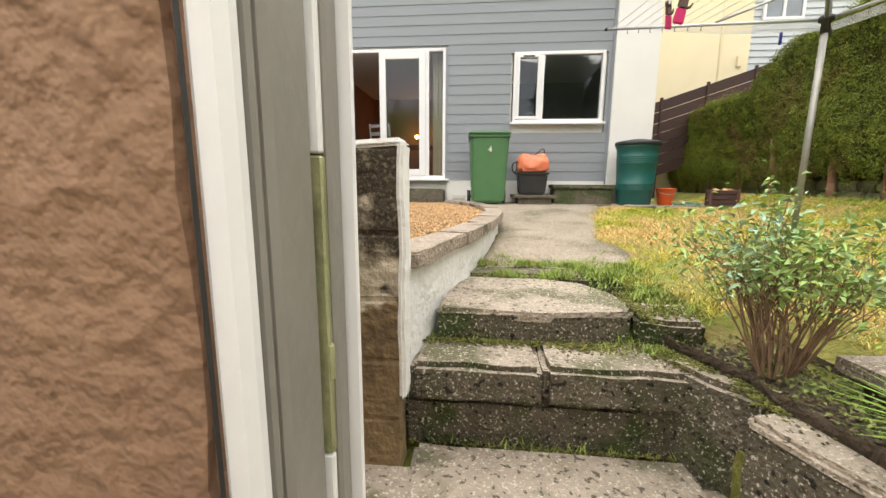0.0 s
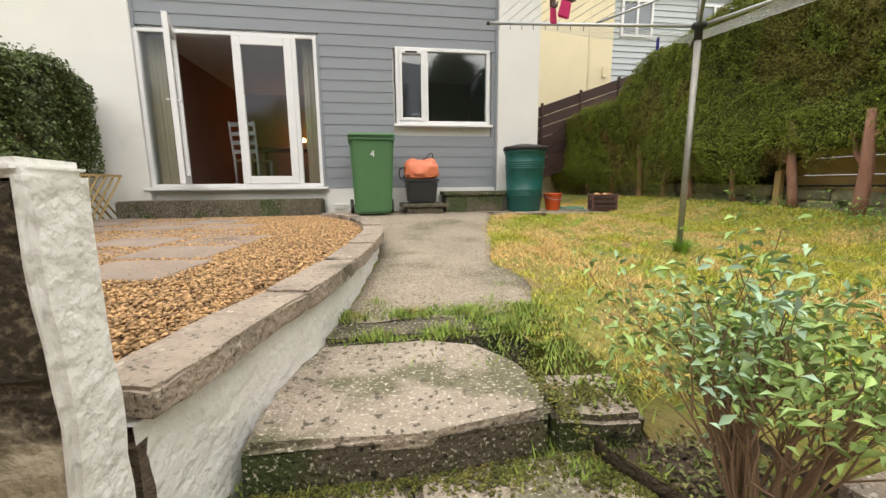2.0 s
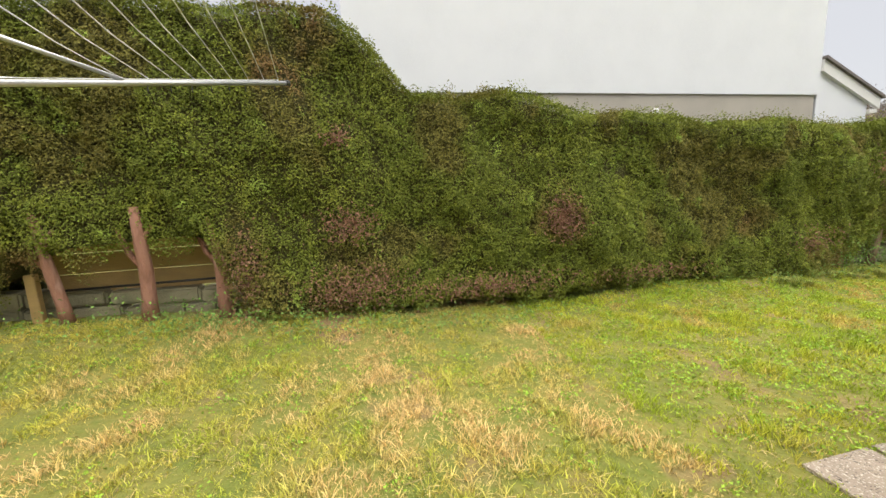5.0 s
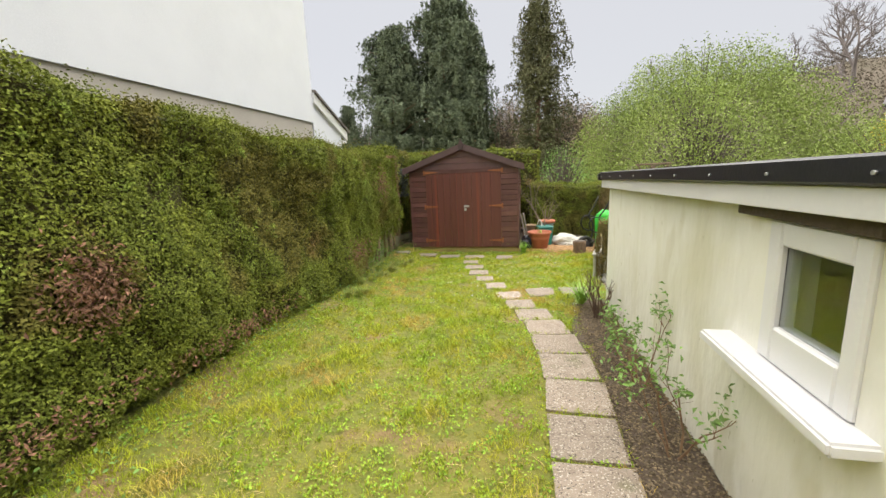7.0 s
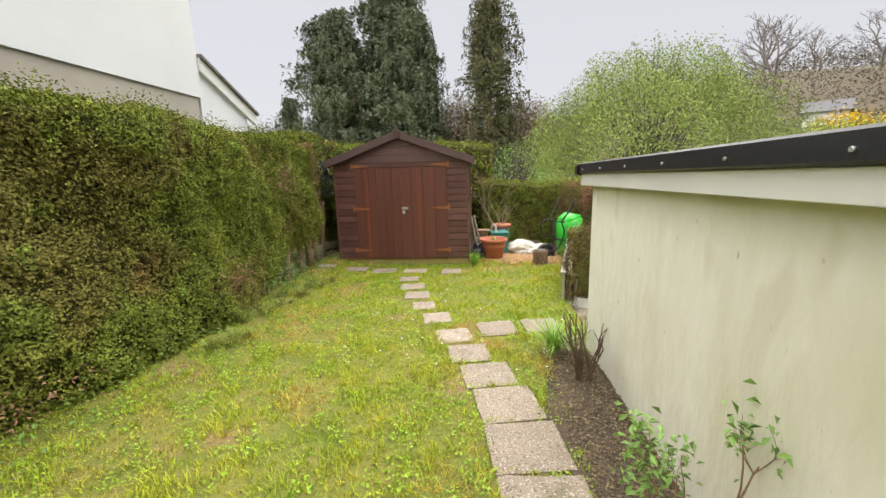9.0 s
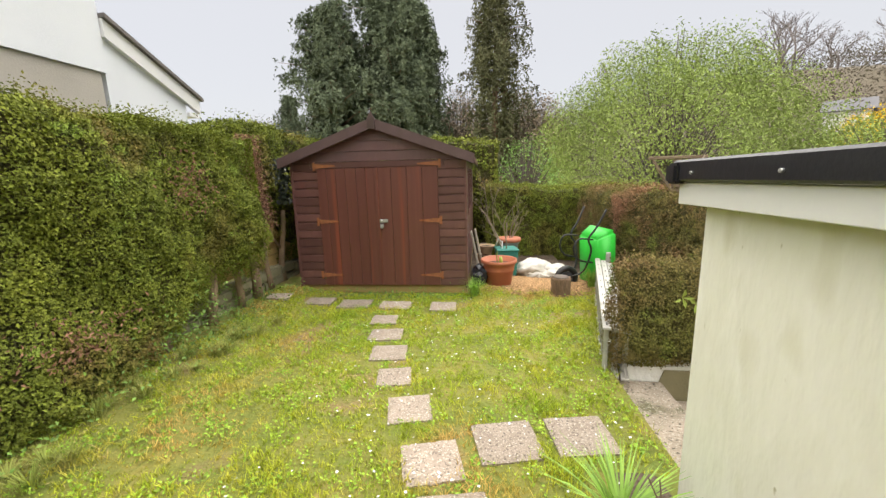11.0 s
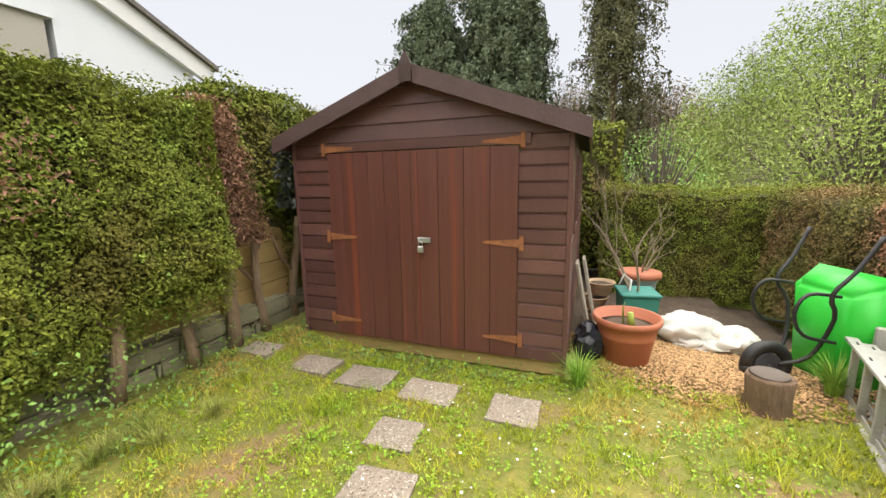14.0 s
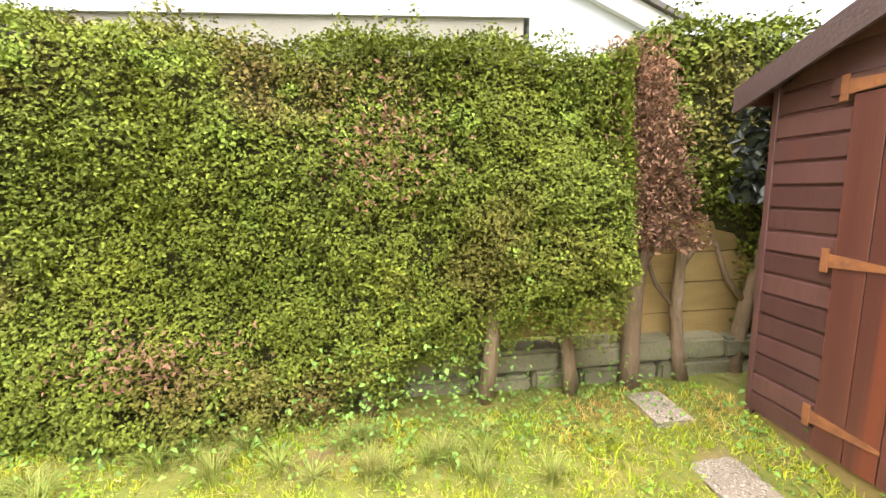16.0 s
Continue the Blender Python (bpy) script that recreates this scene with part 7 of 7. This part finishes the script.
# weeds in the path joint and steps
M_JOINTW = mat("joint_weed_leaf", (0.20, 0.33, 0.05), (0.30, 0.33, 0.07), 12, 0.7, 0, (0.36, 0.29, 0.12), 30, island=0.45)
rng = np.random.default_rng(51)
q = []
for (x, y, sx, sy, z, k) in ((1.5, 2.32, 0.28, 0.04, 0.015, 2600), (1.5, 2.10, 0.3, 0.03, -0.005, 1600), (1.85, 2.25, 0.12, 0.12, 0.01, 2000), (1.25, 2.42, 0.09, 0.03, 0.015, 500), (1.95, 2.6, 0.06, 0.25, 0.02, 900), (1.25, 1.52, 0.25, 0.025, -0.14, 500), (1.85, 1.47, 0.08, 0.04, -0.13, 300), (1.95, 1.9, 0.12, 0.2, -0.02, 800), (1.5, 1.27, 0.3, 0.012, -0.45, 160), (2.35, 1.85, 0.35, 0.08, 0.0, 600)):
    q.append(np.stack([rng.normal(x, sx, k), rng.normal(y, sy, k), np.full(k, z)], 1))
q = np.concatenate(q)
n = len(q)
a = rng.uniform(0, 6.28, n)
hh = rng.uniform(0.010, 0.034, n) * (1 + 0.8 * np.sin(q[:, 0] * 23) * np.sin(q[:, 1] * 17 + 1))
tip = q + np.stack([np.cos(a) * hh * 0.7, np.sin(a) * hh * 0.7, hh], 1)
sd = np.stack([-np.sin(a), np.cos(a), np.zeros(n)], 1) * 0.0032
v = np.stack([q - sd, q + sd, tip], 1).reshape(-1, 3)
leafmesh("joint_weeds", v, np.arange(3 * n).reshape(-1, 3), M_JOINTW, None, "green weeds growing in the joints of the steps", "stuff")
# daisies
rng = np.random.default_rng(61)
dx, dy = rng.uniform(2.6, 4.6, 260), rng.uniform(-6, -2.6, 260)
cc = np.stack([dx, dy, np.array([g(a_, b_) for a_, b_ in zip(dx, dy)]) + 0.038], 1)
v, f = cards(cc, np.tile([[0, 0, 1.0]], (260, 1)), 0.014, rng, 0.2, 1.0, 0.0)
leafmesh("daisies", v, f, M_UPVC, None, "small white daisies in the lawn", "stuff")

# ---- distance ----
def conifer(name, label, x, y, z0, h, r, seed, n, m=None, droop=0.8, size=0.2, skirts=0.1, top=0.5):
    """Limbs leave the trunk all round; curtains of small sprays hang from each."""
    t = thing(name, x, y, z0, label, "tree")
    bm = bmesh.new()
    tube(bm, [(0, 0, -0.5), (0.1, 0, h * 0.4), (0, 0.05, h * 0.93)], [h * 0.022, h * 0.014, h * 0.003], 8)
    part("trunk", bm, M_BARK, t)
    rng = np.random.default_rng(seed)
    bm = bmesh.new()
    cs_, ns_ = [], []
    for k in range(n):
        u = rng.uniform(skirts, 1)
        a = rng.uniform(0, 6.28)
        rad = r * (1 - u ** 2.2) ** top * rng.uniform(0.42, 1.25) + 0.12
        rad *= 0.88 + 0.16 * math.sin(a * 3 + seed) + 0.16 * math.sin(u * 21 + a * 2 + seed)
        z = h * u
        ca, sa = math.cos(a), math.sin(a)
        rise = 0.35 * rad * (0.4 + u)
        if k % 4 == 0:
            tube(bm, [(0, 0, z - 0.1), (ca * rad * 0.5, sa * rad * 0.5, z + rise * 0.7), (ca * rad * 0.95, sa * rad * 0.95, z + rise * 0.8)], [0.05, 0.03, 0.01], 4)
        for j in range(7):
            tt = rng.uniform(0.3, 1.0)
            bx, by, bz = ca * rad * tt + rng.normal(0, 0.16), sa * rad * tt + rng.normal(0, 0.16), z + rise * math.sin(tt * 1.9)
            m_ = 16
            fall = rng.exponential(0.25 * droop + 0.08, m_)
            cs_.append(np.stack([bx + rng.normal(0, 0.06, m_) + ca * fall * 0.15, by + rng.normal(0, 0.06, m_) + sa * fall * 0.15, bz - fall + rng.normal(0, 0.05, m_)], 1))
            ns_.append(np.tile([[ca, sa, 0.45]], (m_, 1)))
    part("limbs", bm, M_BARK, t, kind="stuff")
    v, f = cards(np.concatenate(cs_), np.concatenate(ns_), size, rng, 0.6, 0.42)
    leafmesh("crown", v, f, m or M_CONIFER, t, kind="stuff")
    return t


HZ = lambda x, y: gz(x, y)
conifer("conifer", "tall dark green conifer with drooping sprays", 12.7, -27.0, -0.3, 11.7, 3.3, 1, 640, droop=1.0, skirts=0.04)
conifer("conifer", "tall dark green conifer beside its twin", 8.9, -27.6, -0.3, 13.6, 3.6, 2, 800, droop=1.1, skirts=0.05)
conifer("conifer", "dark conifer with a lower crown and bare stems", 7.2, -26.4, -0.3, 11.3, 1.9, 3, 260, droop=1.2, skirts=0.3)
conifer("slender_conifer", "slender dark conifer with ragged drooping branches", 2.6, -24.5, -0.3, 11.9, 2.1, 4, 220, mat("slender_conifer_leaf", (0.12, 0.125, 0.065), (0.16, 0.16, 0.085), 0.6, 0.9, 0, fine=4, island=0.3, spec=0.2), droop=2.2, size=0.17, top=0.42)
conifer("far_conifer", "small dark distant spruce tree", 24.5, -45, 2, 8, 1.8, 5, 200)


def dome(name, label, x, y, z0, h, r, seed, n, m, size, mtw=None, tw=160, ry=None):
    t = thing(name, x, y, z0, label, "tree")
    rng = np.random.default_rng(seed)
    rr = random.Random(seed)
    bm = bmesh.new()
    for k in range(tw):
        a, e = rr.uniform(0, 6.28), rr.uniform(0.15, 1.45)
        L = rr.uniform(0.8, 1.06)
        tip = Vector((math.cos(a) * math.cos(e) * r * L, math.sin(a) * math.cos(e) * (ry or r) * L, math.sin(e) * h * L))
        tube(bm, [(tip.x * 0.05, tip.y * 0.05, 0), tip * 0.5 + Vector((0, 0, h * 0.12)), tip], [0.05, 0.025, 0.008], 4, False)
    part("limbs", bm, mtw or M_TWIG, t, kind="stuff")
    a = rng.uniform(0, 6.28, n)
    e = np.arcsin(rng.uniform(0.0, 1, n))
    lump = 1 + 0.07 * np.sin(a * 5 + seed) * np.cos(e * 6) + 0.05 * np.sin(a * 11 + e * 9)
    rad = lump * rng.uniform(0.78, 1.03, n)
    rad += (rng.random(n) < 0.03) * rng.uniform(0, 0.035, n)
    c = np.stack([np.cos(a) * np.cos(e) * r * rad, np.sin(a) * np.cos(e) * (ry or r) * rad, np.sin(e) * h * rad], 1)
    v, f = cards(c, c / np.array([r, r, h]), size, rng, 0.7, 0.4)
    leafmesh("crown", v, f, m, t, kind="stuff")
    return t


dome("willow", "large rounded pale green willow coming into leaf", -4.6, -20, -0.5, 6.9, 5.9, 11, 85000, M_SHRUB, 0.10)
dome("bramble", "green thicket behind the hedge", -9.0, -15, -0.3, 3.0, 3.4, 12, 22000, M_SHRUB, 0.09)
dome("bright_bush", "small bright green leafy bush behind the hedge", 2.2, -12.6, -0.2, 2.5, 1.1, 13, 1700, M_LG, 0.08, tw=90)
M_YEL = mat("yellow_blossom", (0.85, 0.62, 0.02), (0.7, 0.5, 0.02), 1, 0.8, 0, fine=4, island=0.3)
dome("forsythia", "bright yellow flowering forsythia", -16.5, -24, 0.2, 3.7, 2.6, 14, 7000, M_YEL, 0.14)
M_GREYT = mat("bare_thicket", (0.36, 0.29, 0.21), (0.27, 0.22, 0.155), 0.4, 1, 0, (0.30, 0.32, 0.14), 3, island=0.4)
dome("bare_thicket", "grey-brown thicket of bare twigs", 0.6, -27, -0.5, 6.3, 3.6, 15, 15000, M_GREYT, 0.16, tw=350)
dome("bare_thicket", "grey-brown thicket behind the slender conifer", 4.9, -30, -0.5, 7.2, 3.0, 19, 16000, M_GREYT, 0.14, tw=300)
dome("bare_thicket", "grey-brown thicket between the conifers", 7.0, -33, -0.5, 6.5, 3.0, 16, 9000, M_GREYT, 0.17, tw=250)
M_BLOS = mat("pink_buds", (0.32, 0.22, 0.20), (0.26, 0.19, 0.16), 1, 1, 0, fine=3, island=0.3)
dome("budding_tree", "bare pinkish tree with buds beyond the hedge", 20.0, -27, -0.5, 5.2, 4.5, 17, 9000, M_BLOS, 0.10, tw=500)
dome("bramble", "dark green bank beyond the side hedge", -16, -10, -0.5, 2.8, 4.0, 18, 6000, M_SHRUB, 0.16)


def bare_tree(x, y, z, h, seed, name="bare_tree"):
    rr = random.Random(seed)
    bm = bmesh.new()

    def grow(p, d, l, r, k):
        q = p + d * l
        mid = p + d * l * 0.5 + Vector((rr.gauss(0, l * 0.05), rr.gauss(0, l * 0.05), 0))
        tube(bm, [p, mid, q], [r, r * 0.85, r * 0.65], 5 if k > 2 else 3, False)
        if k > 0:
            for _ in range(3 if k > 1 else 4):
                dd = (d + Vector((rr.gauss(0, 0.5), rr.gauss(0, 0.5), rr.gauss(0.12, 0.28)))).normalized()
                grow(q if _ else mid, dd, l * rr.uniform(0.6, 0.82), r * 0.58, k - 1)
    grow(Vector((0, 0, -0.5)), Vector((0, 0, 1)), h * 0.3, h * 0.030, 5)
    t = thing(name, x, y, z, "bare spreading winter tree on the wooded hill", "tree")
    part("branches", bm, mat("far_bark", (0.20, 0.175, 0.165), None, 1, 1, 0), t, kind="stuff")
    return t


bt = [bare_tree(0, -60, gz(0, -60) - 0.3, 9, 3), bare_tree(-38, -62, gz(-38, -62) - 0.3, 12, 5)]
rr = random.Random(9)
for k in range(26):
    a = -0.25 + k * 0.075
    D = rr.uniform(70, 92)
    x, y = 3.5 - math.sin(a) * D, -math.cos(a) * D
    copy_thing(bt[k % 2], pose(x, y, gz(x, y) - 0.5, 0, 0, rr.uniform(0, 360)) @ Matrix.Scale(rr.uniform(0.6, 1.0), 4))
for x, y, k in ((-47.9, -80, 0.9), (-55.5, -79, 0.65), (-42.0, -82, 0.6), (-29.7, -80, 0.62), (-24.5, -81, 0.55), (-20.5, -80, 0.5)):
    copy_thing(bt[1], pose(x, y, gz(x, y) - 0.5, 0, 0, x * 40) @ Matrix.Scale(k, 4))
# woods on the hill
rng = np.random.default_rng(71)
n = 150000
a = rng.uniform(-0.6, 1.9, n)
D = rng.uniform(38, 120, n)
x, y = 3.5 - np.sin(a) * D, -np.cos(a) * D
z = np.array([gz(p, q_) for p, q_ in zip(x, y)]) + np.abs(rng.normal(0, 1.5, n))
v, f = cards(np.stack([x, y, z], 1), np.tile([[0, 0.6, 0.6]], (n, 1)), 0.34, rng, 0.9, 0.3)
leafmesh("hill_wood", v, f, mat("winter_wood", (0.15, 0.125, 0.095), (0.12, 0.105, 0.07), 0.05, 1, 0, (0.23, 0.23, 0.14), 0.4, island=0.25), None, "brown bare woodland covering the hillside", "stuff")


def far_house(x, y, turn, w=3.6, h=1.6, label="distant white house among the trees"):
    z = 5.0
    t = thing("far_house", x, y, z, label, "house", turn=turn)
    bm = boxes((-w / 2, w / 2, -3, 3, -3, h))
    part("wall", bm, M_RENDER, t)
    bm = bmesh.new()
    prism(bm, [(-w / 2 - 0.3, -3.3), (w / 2 + 0.3, -3.3), (w / 2 + 0.3, 3.3), (-w / 2 - 0.3, 3.3)], h, h + 0.1)
    a_, b_ = bm.verts.new((-w / 2 - 0.3, 0, h + 1.5)), bm.verts.new((w / 2 + 0.3, 0, h + 1.5))
    c_ = [bm.verts.new((sx * (w / 2 + 0.3), sy * 3.3, h + 0.1)) for sx, sy in ((-1, -1), (1, -1), (1, 1), (-1, 1))]
    bm.faces.new((c_[0], c_[1], b_, a_))
    bm.faces.new((c_[2], c_[3], a_, b_))
    bm.faces.new((c_[3], c_[0], a_))
    bm.faces.new((c_[1], c_[2], b_))
    part("roof", bm, mat("slate", (0.12, 0.12, 0.13), None, 1, 0.8, 0), t)
    for k in range(3):
        for r in range(2):
            wx = -w / 2 + 1.0 + k * (w - 2) / 2
            part("window", boxes((wx - 0.45, wx + 0.45, 3.001, 3.04, 0.15 + r * 0.8, 0.6 + r * 0.8)), M_BLACK, t)
    return t


far_house(-36, -50, 140)
far_house(-50, -46, 120)
far_house(-43, -56, 95)
far_house(12, -58, 10, 9, 1.4, "long low distant building behind the trees")
# crumbs and litter on the beds
rg = np.random.default_rng(77)
n = 9000
x, y = rg.uniform(2.56, 2.96, n), rg.uniform(-3.0, 0.95, n)
cc = np.stack([x, y, np.array([g(a_, b_) for a_, b_ in zip(x, y)]) + 0.016], 1)
x2, y2 = rg.uniform(2.0, 2.55, 2600), rg.uniform(0.4, 1.9, 2600)
ok = (x2 > np.interp(y2, (0.54, 1.07, 1.14, 1.42), (2.20, 2.03, 2.08, 1.92))) & (x2 < 2.27) & (y2 < 1.5)
cc2 = np.stack([x2[ok], y2[ok], np.array([g(a_, b_) for a_, b_ in zip(x2[ok], y2[ok])]) - 0.101], 1)
stones("soil_crumbs", np.concatenate([cc, cc2]), 0.008, mat("soil_crumb", (0.14, 0.11, 0.075), (0.30, 0.23, 0.14), 20, 0.95, 0.3, fine=60, island=0.6), "crumbs of soil and small stones on the beds", rg)
xx, yy = rg.normal(2.15, 0.10, 900), rg.normal(1.15, 0.28, 900)
ok = (xx > np.interp(yy, (0.54, 1.07, 1.14, 1.42), (2.20, 2.03, 2.08, 1.92))) & (xx < 2.27) & (yy < 1.5)
q = np.stack([xx[ok], yy[ok], np.full(ok.sum(), -0.112) + rg.uniform(0, 0.05, ok.sum())], 1)
v, f = cards(q, np.tile([[0, 0, 1.0]], (len(q), 1)), 0.02, rg, 0.7, 0.5)
leafmesh("bed_weeds", v, f, mat("bed_weed_leaf", (0.20, 0.30, 0.07), (0.28, 0.24, 0.10), 9, 0.7, 0, (0.45, 0.34, 0.18), 30, island=0.4), None, "small weeds and dry leaves under the shrub", "stuff")
# dark ivy at the shed corner, yellow shoots on the box hedge
rg = np.random.default_rng(79)
q = np.stack([rg.normal(5.90, 0.04, 260), rg.normal(-6.36, 0.05, 260), rg.uniform(1.05, 1.62, 260)], 1)
v, f = cards(q, np.tile([[-0.4, 0.7, 0.3]], (260, 1)), 0.055, rg, 0.6, 0.7)
leafmesh("ivy", v, f, mat("glossy_ivy_leaf", (0.02, 0.03, 0.022), (0.04, 0.05, 0.035), 9, 0.3, 0, fine=30, island=0.5), None, "dark glossy ivy hanging at the shed corner", "stuff")
for k, (x, z) in enumerate(((1.93, 0.46), (2.02, 0.50), (1.12, 0.62))):
    sh = thing("young_shoot", x, -4.335, z, "pale yellow-green shoot growing out of the box hedge", "plant")
    for j in range(4):
        bm = bmesh.new()
        an = 0.6 + j * 1.45 + k
        ca, sa = math.cos(an), math.sin(an)
        p_ = [bm.verts.new(c_) for c_ in ((0, 0.005, 0), (ca * 0.035 - sa * 0.014, 0.03, sa * 0.035 + ca * 0.014), (ca * 0.07, 0.035, sa * 0.07), (ca * 0.035 + sa * 0.014, 0.03, sa * 0.035 - ca * 0.014))]
        bm.faces.new(p_)
        part("leaf", bm, M_SHOOT, sh)
# tall grass and rough herbs along the hedge foot
M_TUFT = mat("rough_grass", (0.24, 0.33, 0.06), (0.36, 0.33, 0.11), 6, 0.8, 0, fine=20, island=0.4, spec=0.2)
rg = np.random.default_rng(78)
for k in range(26):
    y = rg.uniform(-5.6, -2.6) if k < 38 else rg.uniform(-2.6, 2.5)
    x = 5.66 + rg.uniform(-0.22, 0.12)
    tuft("grass_tuft", "rough grass tuft at the foot of the tall hedge", x, y, g(x, y), 90, rg.uniform(0.07, 0.17), 0.13, M_TUFT, 100 + k, 0.0035)
